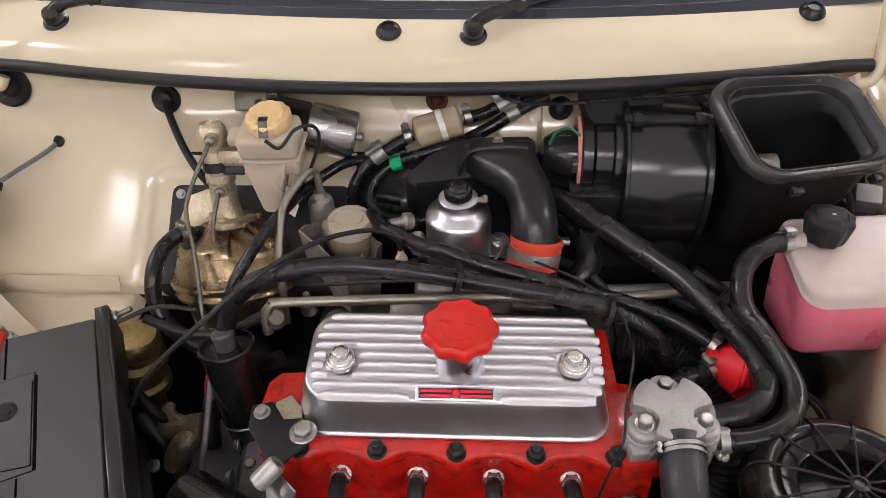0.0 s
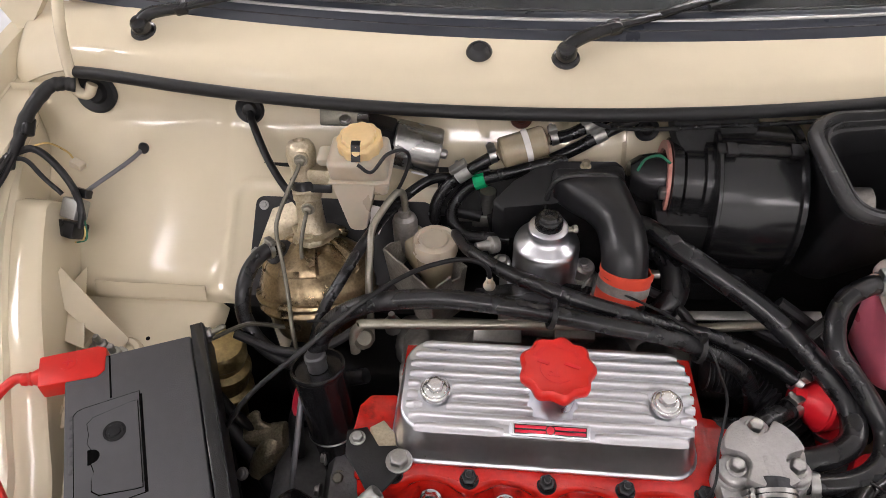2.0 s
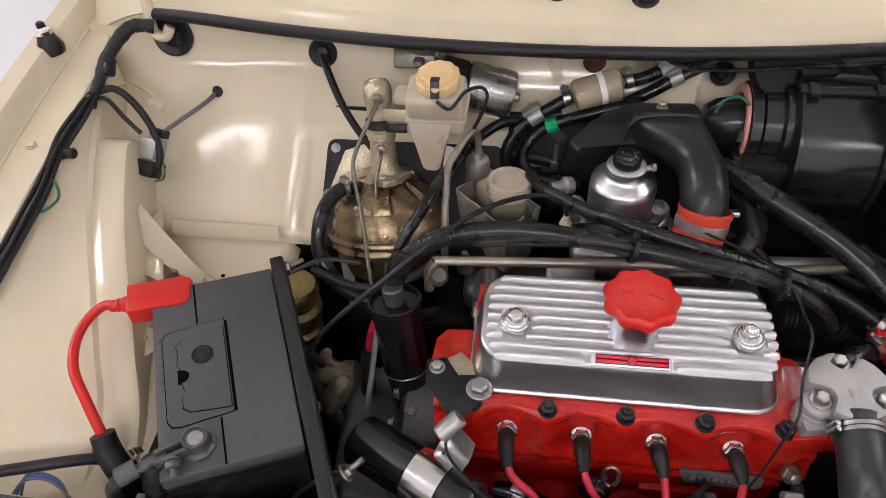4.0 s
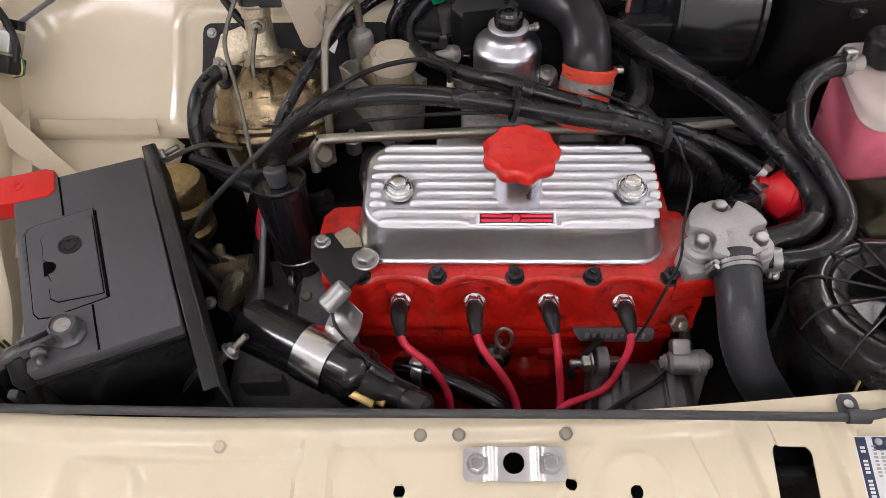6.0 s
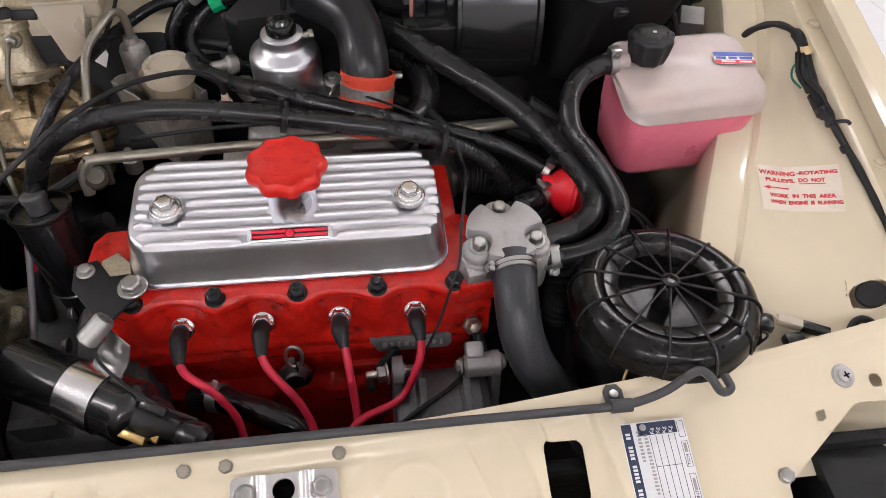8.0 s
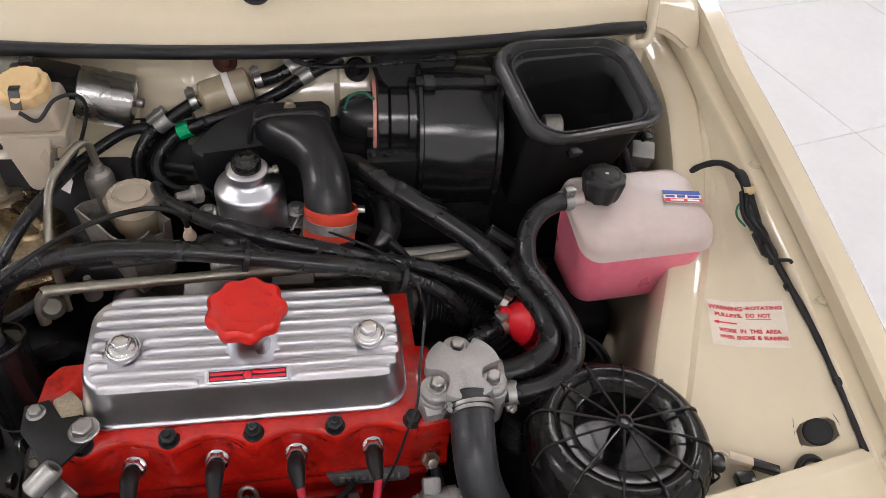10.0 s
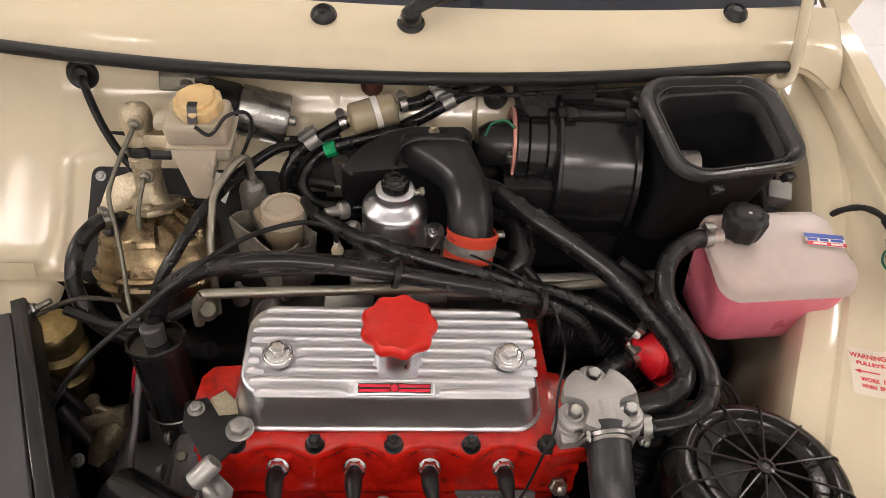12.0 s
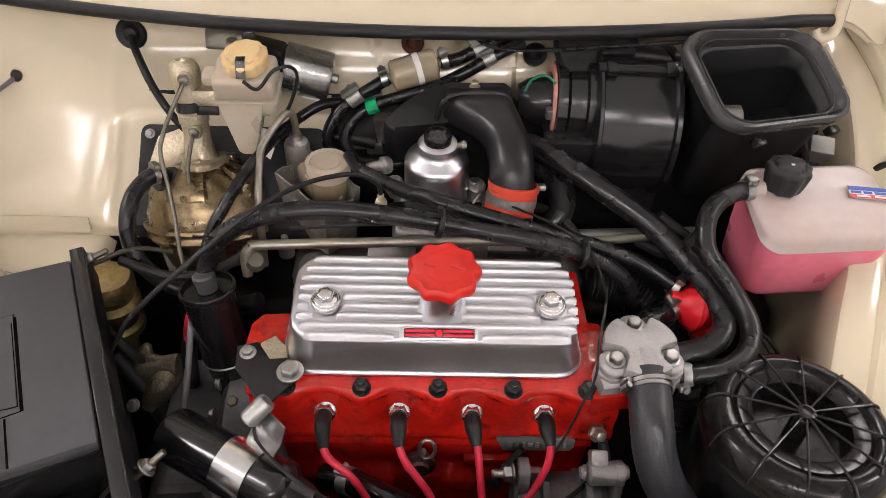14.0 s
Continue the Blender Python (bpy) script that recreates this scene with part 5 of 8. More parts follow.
bm = bmesh.new()
tube(bm, [(-0.522, 0.327, 0.718), (-0.545, 0.318, 0.732), (-0.580, 0.303, 0.742), (-0.630, 0.283, 0.752), (-0.70, 0.258, 0.764)], 0.0062, 12)
part("starter_cable", bm, RUB, pos, "thick black cable")
for i, c in enumerate((GREYWIRE, LBLUE, GREYWIRE)):
    bm = bmesh.new()
    tube(bm, [(-0.61 + 0.006 * i, 0.268, 0.726), (-0.594, 0.284 + 0.004 * i, 0.741), (-0.565, 0.286 + 0.003 * i, 0.740 - 0.004 * i), (-0.535 - 0.005 * i, 0.270, 0.716)], 0.0016, 8)
    part("thin_wire", bm, c, pos)

# battery stay: an upright folded bar beside the battery
bar = thing("battery_stay", (-0.33, 0.42, 0.70), "black painted steel battery retaining bar", "battery stay")
P, Q = Vector((-0.396, 0.561, 0.803)), Vector((-0.2625, 0.272, 0.772))
bm = bmesh.new()
rbox(bm, (0.0022, (Q - P).length, 0.055), axes((P + Q) / 2 + Vector((0.007, 0.003, -0.025)), Vector((P - Q)).cross(Vector((0, 0, 1))), P - Q), 0.0006)
part("web", bm, RUB, bar)
bm = bmesh.new()
rbox(bm, (0.014, (Q - P).length, 0.0026), axes((P + Q) / 2, Vector((P - Q)).cross(Vector((0, 0, 1))), P - Q), 0.0008)
part("flange", bm, BGL, bar)
bm = bmesh.new()
rbox(bm, (0.16, 0.26, 0.012), BAT @ pose(0, 0, -0.182), 0.003)
rbox(bm, (0.02, 0.02, 0.24), pose(-0.405, 0.417, 0.48), 0.002)
part("tray", bm, DARK, bar, "black battery tray")
for at, a in (((-0.262, 0.322, 0.752), (0.6, 0.35, 0.45)), ((-0.385, 0.556, 0.79), (0.8, 0.3, 0.3))):
    bm = bmesh.new()
    lathe(bm, [(0.0035, -0.03), (0.0035, 0.024), (0.0028, 0.025)], at, a, 10)
    part("threaded_rod", bm, PIPE, bar)
    bolt(bar, at, a, 0.0075, 0.008, STEEL, 1.35, "nut")
bm = bmesh.new()
tube(bm, [(-0.378, 0.553, 0.787), (-0.34, 0.575, 0.79), (-0.30, 0.586, 0.775)], 0.0028, 8)
part("tie_rod", bm, GRIMEC, bar)
bm = bmesh.new()
tube(bm, [(-0.262, 0.324, 0.750), (-0.294, 0.328, 0.7236), (-0.366, 0.330, 0.6196)], 0.0026, 8)
part("tie_rod", bm, DULLP, bar)

# lock platform lower ring of the cooling fan cowl seen between battery and platform
bm = bmesh.new()
tube(bm, [(-0.33 + 0.085 * math.cos(a), 0.248 + 0.012 * math.sin(a), 0.632 + 0.085 * math.sin(a)) for a in (k * math.pi / 12 for k in range(0, 13))], 0.006, 8)
solo("cowl_ring", bm, PLATE, "pale metal ring edge below the battery", "cowl ring")

# ---- damper strut with loom entering it ----
dash = thing("black_canister", (-0.238, 0.50, 0.60), "tall glossy black canister with a stepped body", "canister")
up = Vector((-0.10, 0.22, 0.97)).normalized()
T = Vector((-0.246, 0.529, 0.776))
bm = bmesh.new()
lathe(bm, [(0.024, -0.105), (0.0285, -0.102), (0.0295, -0.095), (0.0295, -0.006), (0.0315, -0.004), (0.0325, 0.0), (0.0315, 0.003), (0.029, 0.003), (0.027, -0.002), (0.010, -0.003)], T, up, 36)
part("upper_body", bm, BGL, dash)
bm = bmesh.new()
lathe(bm, [(0.0302, -0.100), (0.0310, -0.0985), (0.0302, -0.097)], T, up, 36)
part("seam_ring", bm, STEEL, dash)
bm = bmesh.new()
lathe(bm, [(0.010, -0.22), (0.019, -0.215), (0.021, -0.20), (0.0235, -0.15), (0.0275, -0.10)], T, up, 28)
part("lower_body", bm, BGL, dash)
bm = bmesh.new()
lathe(bm, [(0.0115, -0.002), (0.0115, 0.010), (0.0128, 0.012), (0.0128, 0.018), (0.0105, 0.02)], T, up, 20)
part("collar", bm, LEAD, dash, "grey metal collar")
bolt(dash, (-0.222, 0.452, 0.660), (0, -0.3, 1), 0.0072, 0.007, PIPE, 1.4)

# gearbox and clutch parts in the shadow
box = thing("gearbox", (-0.2, 0.46, 0.37), "grimy grey gearbox casing below the engine end", "gearbox")
bm = bmesh.new()
rbox(bm, (0.17, 0.22, 0.22), pose(-0.245, 0.45, 0.50, 0, 6, 4), 0.03, 4)
lathe(bm, [(0.09, -0.05), (0.105, -0.04), (0.105, 0.02), (0.095, 0.03)], (-0.19, 0.47, 0.56), (1, 0, 0), 36)
part("casing", bm, GREYPAINT, box)
for i in range(6):
    a = 0.4 + i * 0.42
    bolt(box, (-0.242, 0.47 - 0.098 * math.cos(a), 0.56 + 0.098 * math.sin(a)), (-1, 0, 0), 0.007, 0.007, STEEL, 1.3)
bm = bmesh.new()
rbox(bm, (0.05, 0.012, 0.14), pose(-0.262, 0.36, 0.58, 8, 0, 3), 0.003)
part("web", bm, GREYPAINT, box)
slave = thing("clutch_lever", (-0.345, 0.50, 0.58), "olive rough sand-cast clutch lever with a horn", "clutch lever")
bm = bmesh.new()
lathe(bm, [(0.006, -0.006), (0.0135, -0.004), (0.0155, 0.004), (0.0150, 0.026), (0.0175, 0.040), (0.0185, 0.056), (0.014, 0.060)], (-0.369, 0.522, 0.617), (1, 0.1, 0.04), 26)
prism(bm, [(-0.016, -0.006), (-0.018, 0.012), (-0.012, 0.026), (-0.002, 0.034), (0.006, 0.030), (0.005, 0.018), (0.013, 0.014), (0.022, 0.012), (0.026, 0.0), (0.020, -0.012)], 0.011, axes((-0.350, 0.530, 0.620), (1, 0.1, 0), (0.0, 0.5, 0.86)), 0.004, 3)
tube(bm, [(-0.322, 0.524, 0.616), (-0.330, 0.508, 0.612), (-0.339, 0.496, 0.602), (-0.344, 0.486, 0.588)], lambda k: 0.0165 + 0.002 * math.sin(k * 3.1) - 0.003 * k, 20)
part("casting", bm, SANDC, slave, "rough olive casting", sharp=50)
bolt(slave, (-0.370, 0.521, 0.617), (-1, -0.1, 0.0), 0.0068, 0.010, STEEL, 1.3, stud=0.010)
bolt(slave, (-0.352, 0.466, 0.626), (-0.2, -0.5, 1), 0.0065, 0.007, STEEL, 1.3)

can = thing("gold_canister", (-0.41, 0.575, 0.60), "yellow passivated stacked metal canister", "canister")
bm = bmesh.new()
lathe(bm, [(0.02, 0.03), (0.036, 0.028), (0.042, 0.02), (0.042, 0.008), (0.036, 0.002), (0.036, -0.006), (0.046, -0.012), (0.046, -0.022), (0.038, -0.026), (0.038, -0.045), (0.046, -0.05), (0.046, -0.062), (0.03, -0.07), (0.03, -0.14)],
      (-0.403, 0.592, 0.690), (0.10, 0.1, 1), 36, wobble=lambda a: 0.8)
part("body", bm, GOLDC, can)

# black cable runs low behind the gearbox
low = thing("lower_cables", (-0.3, 0.5, 0.6), "black cables running low beside the gearbox", "cables")
for pts, r, c in (([(-0.262, 0.535, 0.765), (-0.268, 0.51, 0.736), (-0.272, 0.475, 0.697), (-0.276, 0.44, 0.658), (-0.278, 0.42, 0.60)], 0.0036, GREYWIRE),
                  ([(-0.39, 0.53, 0.64), (-0.35, 0.50, 0.60), (-0.31, 0.46, 0.58), (-0.25, 0.42, 0.60)], 0.012, RUB),
                  ([(-0.40, 0.55, 0.67), (-0.37, 0.53, 0.65), (-0.345, 0.53, 0.60), (-0.33, 0.52, 0.5)], 0.007, RUB),
                  ([(-0.20, 0.56, 0.72), (-0.24, 0.56, 0.70), (-0.285, 0.53, 0.68), (-0.29, 0.50, 0.62)], 0.010, RUB),
                  ([(-0.276, 0.532, 0.728), (-0.280, 0.528, 0.716), (-0.284, 0.523, 0.700), (-0.284, 0.520, 0.688)], 0.0050, REDWIRE),
                  ([(-0.44, 0.30, 0.56), (-0.38, 0.275, 0.60), (-0.30, 0.262, 0.60), (-0.22, 0.262, 0.56)], 0.015, RUB)):
    bm = bmesh.new()
    tube(bm, pts, r, 12)
    part("cable", bm, c, low)

# ---- brake servo, master cylinder, reservoir ----
servo = thing("brake_servo", (-0.27, 0.67, 0.74), "yellow passivated brake servo drum on a black plate", "brake servo")
SA = Vector((-0.05, 0.42, 0.905)).normalized()
SC = Vector((-0.283, 0.686, 0.742))
bm = bmesh.new()
lathe(bm, [(0.050, -0.060), (0.060, -0.056), (0.066, -0.040), (0.070, -0.022), (0.076, -0.019), (0.0815, -0.017), (0.0825, -0.013), (0.0805, -0.010), (0.0800, -0.006), (0.0835, -0.004), (0.085, 0.0), (0.0835, 0.004), (0.078, 0.005)], SC, SA, 64)
part("drum", bm, GOLD, servo)
m3 = frame_to(SA)
bm = bmesh.new()
SHELL_P = [(0.0, 0.079, 0.004), (0.06, 0.0785, 0.014), (0.14, 0.075, 0.023), (0.22, 0.0725, 0.034), (0.40, 0.066, 0.041), (0.60, 0.053, 0.050), (0.80, 0.040, 0.060), (0.92, 0.033, 0.066), (1.0, 0.010, 0.068)]
def shell_pt(a, k):
    r, h = lerp_rows(SHELL_P, k)
    lobe = math.cos(4 * a + 0.9)
    band = math.sin(math.pi * min(1, max(0, (k - 0.20) / 0.80))) ** 0.5
    star = min(1.0, max(0.0, 0.5 + 3.4 * lobe)) * band
    step = 0.0035 * max(0.0, 1 - abs(k - 0.30) / 0.05)
    dent = 0.0012 * math.sin(a * 11 + k * 9) * band
    return SC + m3 @ Vector((r * math.cos(a) * (1 + 0.03 * star), r * math.sin(a) * (1 + 0.03 * star), h + 0.0085 * star - step + dent))
sheet(bm, shell_pt, span(0, 2 * math.pi, 96), span(0, 1, 36), 0)
bmesh.ops.remove_doubles(bm, verts=bm.verts, dist=1e-5)
front = part("front_shell", bm, GOLD, servo, "domed gold front shell with pressed facets", sharp=24)
m3 = frame_to(SA)
for a in (215,):
    d = m3 @ Vector((math.cos(radians(a)), math.sin(radians(a)), 0))
    p0, p1 = SC + d * 0.036 + SA * 0.069, SC + d * 0.070 + SA * 0.044
    bm = bmesh.new()
    tube(bm, [p0, (p0 + p1) / 2 + SA * 0.003, p1], 0.0050, 10)
    part("rib", bm, GOLD, front)
bolt(servo, (-0.287, 0.690, 0.8215), SA, 0.0085, 0.008, CASTM, 1.5)
bolt(servo, (-0.254, 0.728, 0.803), SA, 0.0075, 0.008, GOLD, 1.4)
bm = bmesh.new()
lathe(bm, [(0.016, -0.004), (0.019, 0.0), (0.019, 0.006), (0.013, 0.010)], (-0.328, 0.690, 0.796), (-0.25, -0.15, 0.95), 24)
part("grommet", bm, RUB, servo)
bm = bmesh.new()
tube(bm, [(-0.325, 0.694, 0.796), (-0.330, 0.681, 0.815), (-0.341, 0.664, 0.821), (-0.352, 0.640, 0.815), (-0.356, 0.616, 0.799), (-0.354, 0.598, 0.772), (-0.332, 0.578, 0.747), (-0.29, 0.562, 0.735), (-0.25, 0.57, 0.73)], 0.0098, 16)
part("vacuum_hose", bm, HOSE, servo, "black vacuum hose")
clamp(servo, (-0.335, 0.673, 0.819), (-0.6, -0.75, 0.3), 0.0102, 0.007)
bm = bmesh.new()
rbox(bm, (0.036, 0.016, 0.002), axes(SC + m3 @ Vector((0.040, -0.0625, 0.0225)), m3 @ Vector((0.84, 0.54, 0)), m3 @ Vector((-0.2, 0.3, 0.95))), 0.0004)
part("label", bm, PLATE, servo, "worn silver label")
bm = bmesh.new()
CUT = rsd(-0.2575, sweep_s(0.770), 0.1225, 0.075, 0.012)
def plate_pt(u, s):
    p, n = sweep(s)
    return p + Vector((u, 0, 0)) + n * 0.009
sheet(bm, plate_pt, span(-0.380, -0.135, 50), span(sweep_s(0.770) - 0.075, sweep_s(0.770) + 0.075, 24), 0.004, (lambda u, s: -CUT(u, s),))
plate_s = part("mounting_plate", bm, RUB, servo, "black mounting plate")
bolt(plate_s, plate_pt(-0.368, sweep_s(0.770) - 0.062), (0, -0.64, 0.75), 0.0045, 0.004, STEEL, 1.5)

bm = bmesh.new()
prism(bm, [(-0.034, 0.022), (-0.020, 0.034), (0.022, 0.034), (0.036, 0.020), (0.034, 0.002), (0.020, -0.040), (0.006, -0.050), (-0.006, -0.044), (-0.022, -0.010)], 0.009, axes(Vector((-0.288, 0.7145, 0.806)), (1, 0.055, 0), Vector((0, 0.905, -0.42))), 0.003)
part("flange", bm, CASTM, servo, "grey cast mounting flange")
bm = bmesh.new()
prism(bm, [(-0.046, -0.030), (-0.012, 0.030), (0.016, 0.036), (0.030, 0.020), (-0.006, -0.034), (-0.040, -0.044)], 0.003, axes((-0.334, 0.738, 0.796), (1, 0.2, 0.05), (-0.2, 0.5, 0.85)), 0.001)
brk_s = part("bracket", bm, CASTM, servo, "grey steel mounting bracket")
bolt(brk_s, (-0.374, 0.716, 0.772), (-0.3, -0.8, 0.5), 0.005, 0.006, STEEL, 1.3)

mc = thing("brake_master_cylinder", (-0.281, 0.69, 0.85), "cast alloy brake master cylinder above the servo", "master cylinder")
M0, M1 = Vector((-0.288, 0.717, 0.810)), Vector((-0.296, 0.757, 0.937))
MA = (M1 - M0).normalized()
bm = bmesh.new()
lathe(bm, [(0.030, -0.012), (0.028, -0.004), (0.022, 0.004), (0.0185, 0.012), (0.0170, 0.03), (0.0165, 0.05), (0.0185, 0.052), (0.0185, 0.062), (0.0165, 0.064), (0.0155, 0.090), (0.0165, 0.096), (0.0182, 0.104), (0.0188, 0.113), (0.0175, 0.121), (0.0135, 0.127), (0.0085, 0.129), (0.0070, 0.1285), (0.0062, 0.124), (0.003, 0.1235)], M0, MA, 32)
rbox(bm, (0.05, 0.022, 0.03), axes(M0 + MA * 0.085 + Vector((0.03, 0, 0)), (1, 0, 0), MA), 0.006)
part("barrel", bm, CASTM, mc, sharp=40)
bm = bmesh.new()
lathe(bm, [(0.0175, 0.066), (0.0190, 0.067), (0.0190, 0.078), (0.0175, 0.079)], M0, MA, 28)
rbox(bm, (0.03, 0.004, 0.011), axes(M0 + MA * 0.073 + Vector((0.022, -0.012, 0)), (1, 0, 0), MA.cross(Vector((1, 0, 0)))), 0.001)
part("strap", bm, BPL, mc, "black strap")
for q, d in ((Vector((-0.2905, 0.735, 0.919)), Vector((0.1, -0.95, 0.15))), (Vector((-0.287, 0.716, 0.856)), Vector((0.05, -0.92, 0.25)))):
    bm = bmesh.new()
    lathe(bm, [(0.0095, -0.014), (0.0095, 0.002), (0.0085, 0.004)], q, d, 18)
    boss = part("boss", bm, CASTM, mc)
    bolt(boss, q + d * 0.003, d, 0.0064, 0.008, DULLP, 1.3, "union_nut")
for pts in ([(-0.2895, 0.722, 0.921), (-0.290, 0.712, 0.918), (-0.301, 0.697, 0.899), (-0.314, 0.680, 0.872), (-0.315, 0.665, 0.858), (-0.306, 0.640, 0.832), (-0.294, 0.605, 0.808), (-0.286, 0.575, 0.785), (-0.280, 0.558, 0.75)],
            [(-0.2862, 0.703, 0.859), (-0.286, 0.694, 0.857), (-0.289, 0.681, 0.843), (-0.290, 0.667, 0.827), (-0.287, 0.652, 0.792), (-0.281, 0.640, 0.760), (-0.272, 0.60, 0.74)]):
    bm = bmesh.new()
    tube(bm, pts, 0.0027, 10)
    part("brake_pipe", bm, PIPE, mc, "green-grey steel brake pipe")

res = thing("brake_fluid_reservoir", (-0.205, 0.705, 0.86), "milky plastic brake fluid reservoir with amber cap", "reservoir")
RM = axes((-0.2165, 0.735, 0.922), (1, -0.02, 0.04), (0, 0.97, 0.16))
bm = bmesh.new()
rbox(bm, (0.072, 0.052, 0.032), RM @ pose(0, 0, 0.001), 0.007, 3)
rbox(bm, (0.076, 0.055, 0.004), RM @ pose(0, 0, -0.016), 0.0015)
rbox(bm, (0.065, 0.047, 0.028), RM @ pose(0, 0, -0.029), 0.006, 3)
rbox(bm, (0.020, 0.026, 0.014), RM @ pose(-0.044, 0.006, -0.002), 0.005)
part("tank", bm, WHITEPL, res, "milky moulded tank", sharp=40)
bm = bmesh.new()
prism(bm, [(-0.031, 0), (-0.013, -0.066), (-0.008, -0.070), (0.006, -0.070), (0.010, -0.066), (0.026, 0)], 0.030, axes((-0.222, 0.744, 0.895), (1, 0, 0), (0.10, 0.16, 1)), 0.004)
part("funnel", bm, WHITEPL, res, "tapered milky outlet")
for k in range(3):
    bm = bmesh.new()
    rbox(bm, (0.004, 0.001, 0.006), RM @ pose(-0.006 + 0.006 * k, -0.0255, -0.036), 0.0002)
    part("raised_mark", bm, WHITEPL, res)
capax = RM.to_3x3() @ Vector((0, 0, 1))
bm = bmesh.new()
lathe(bm, [(0.022, 0), (0.0262, 0.001), (0.027, 0.004), (0.027, 0.014), (0.0255, 0.016), (0.021, 0.0165), (0.0205, 0.020), (0.019, 0.0215), (0.003, 0.0215)], RM @ Vector((0.004, 0.004, 0.017)), capax, 60,
      wobble=lambda a: 1 + 0.035 * math.cos(12 * a))
capo = part("cap", bm, AMBER, res, "amber ribbed cap")
bm = bmesh.new()
def strap(u, v):
    return RM @ Vector((0.004 + u * 0.0055, 0.004 - 0.012 - 0.020 * v, 0.0395 - 0.020 * max(0, v - 0.35) ** 1.0 * 1.2))
sheet(bm, strap, span(-1, 1, 2), span(0, 1, 8), 0.001)
part("strap", bm, BPL, capo, "black rubber strap")
bm = bmesh.new()
rbox(bm, (0.014, 0.010, 0.008), RM @ pose(0.004, 0.036, 0.033), 0.001)
part("rear_tab", bm, BPL, capo)
bm = bmesh.new()
tube(bm, [RM @ Vector((0.006, -0.030, 0.022)), (-0.196, 0.700, 0.930), (-0.178, 0.712, 0.947), (-0.160, 0.722, 0.947), (-0.154, 0.726, 0.93), (-0.166, 0.724, 0.895), (-0.186, 0.722, 0.86), (-0.205, 0.725, 0.83)], 0.0022, 8)
part("wire", bm, RUB, res)
bm = bmesh.new()
prism(bm, [(0, 0), (0.010, -0.004), (0.012, -0.030), (0.005, -0.045), (-0.006, -0.034)], 0.0008, axes((-0.206, 0.722, 0.860), (1, 0.2, 0), (0, 0.2, 1)), 0)
part("paper_tag", bm, WHITE, res, "torn cream paper tag")

# ---- wiper motor ----
wm = thing("wiper_motor", (-0.165, 0.81, 0.86), "silver cylinder wiper motor under the scuttle", "wiper motor")
WA = Vector((0.93, 0.02, -0.24)).normalized()
W0 = Vector((-0.188, 0.809, 0.894))
bm = bmesh.new()
lathe(bm, [(0.028, 0.0), (0.0325, 0.002), (0.0325, 0.058), (0.031, 0.062), (0.018, 0.064), (0.010, 0.0645)], W0, WA, 40)
part("can", bm, MOTORM, wm, "silver motor can")
bm = bmesh.new()
lathe(bm, [(0.0065, 0.064), (0.0065, 0.071), (0.005, 0.073)], W0, WA, 16)
part("end_boss", bm, STEEL, wm)
bm = bmesh.new()
rbox(bm, (0.05, 0.05, 0.048), axes(W0 - WA * 0.024, WA, (0, 1, 0)), 0.006)
part("gear_case", bm, BPL, wm, "black gear case")
bm = bmesh.new()
rbox(bm, (0.058, 0.03, 0.026), axes((-0.258, 0.838, 0.914), (1, 0, 0), (0, 0.8, -0.5)), 0.003)
brk = part("bracket", bm, PIPE, wm, "dull steel mounting bracket")
bolt(brk, (-0.252, 0.822, 0.919), (0, -0.5, 0.85), 0.006, 0.005, STEEL, 1.3)
bm = bmesh.new()
rbox(bm, (0.026, 0.0012, 0.010), axes(W0 + WA * 0.04 + Vector((0, -0.022, -0.020)), WA, (0, -0.7, 0.7)), 0.0003)
part("label", bm, PLATE, wm, "small worn label")

# grommets and the wires through them
for (gx, gy, gz, r, pts, lab) in ((-0.610, 0.858, 0.926, 0.028, None, "large black rubber grommet"),
                                  (-0.394, 0.856, 0.906, 0.019, [(-0.392, 0.852, 0.905), (-0.385, 0.835, 0.900), (-0.362, 0.80, 0.87), (-0.335, 0.77, 0.845), (-0.31, 0.755, 0.82)], "black rubber grommet with a cable"),
                                  (-0.021, 0.856, 0.905, 0.014, None, "rusty brown rubber plug"),
                                  (0.145, 0.852, 0.895, 0.015, None, "black rubber plug"),):
    g = thing("grommet", (gx, gy, gz), lab + " in the bulkhead", "grommet")
    bm = bmesh.new()
    lathe(bm, [(r * 0.95, -0.008), (r * 1.06, -0.001), (r * 1.08, 0.003), (r * 0.95, 0.006), (r * 0.6, 0.003), (r * 0.45, 0.008), (r * 0.3, 0.009)], (gx, gy + 0.004, gz), (0, -0.9, 0.3), 28)
    part("rubber", bm, RUST if "rusty" in lab else RUB, g)
    if pts:
        bm = bmesh.new()
        tube(bm, pts, 0.0052, 12)
        part("cable", bm, RUB, g)

gw = thing("grey_wire", (-0.58, 0.78, 0.84), "thin grey wire entering a small hole", "wire")
bm = bmesh.new()
tube(bm, [(-0.551, 0.829, 0.856), (-0.565, 0.80, 0.852), (-0.590, 0.765, 0.846), (-0.606, 0.742, 0.842)], 0.0032, 10)
part("sheath", bm, GREYWIRE, gw)
bm = bmesh.new()
lathe(bm, [(0.0075, -0.003), (0.0085, 0.001), (0.006, 0.004), (0.0035, 0.005)], (-0.551, 0.827, 0.857), (-0.2, -0.8, 0.4), 16)
part("grommet", bm, RUB, gw)

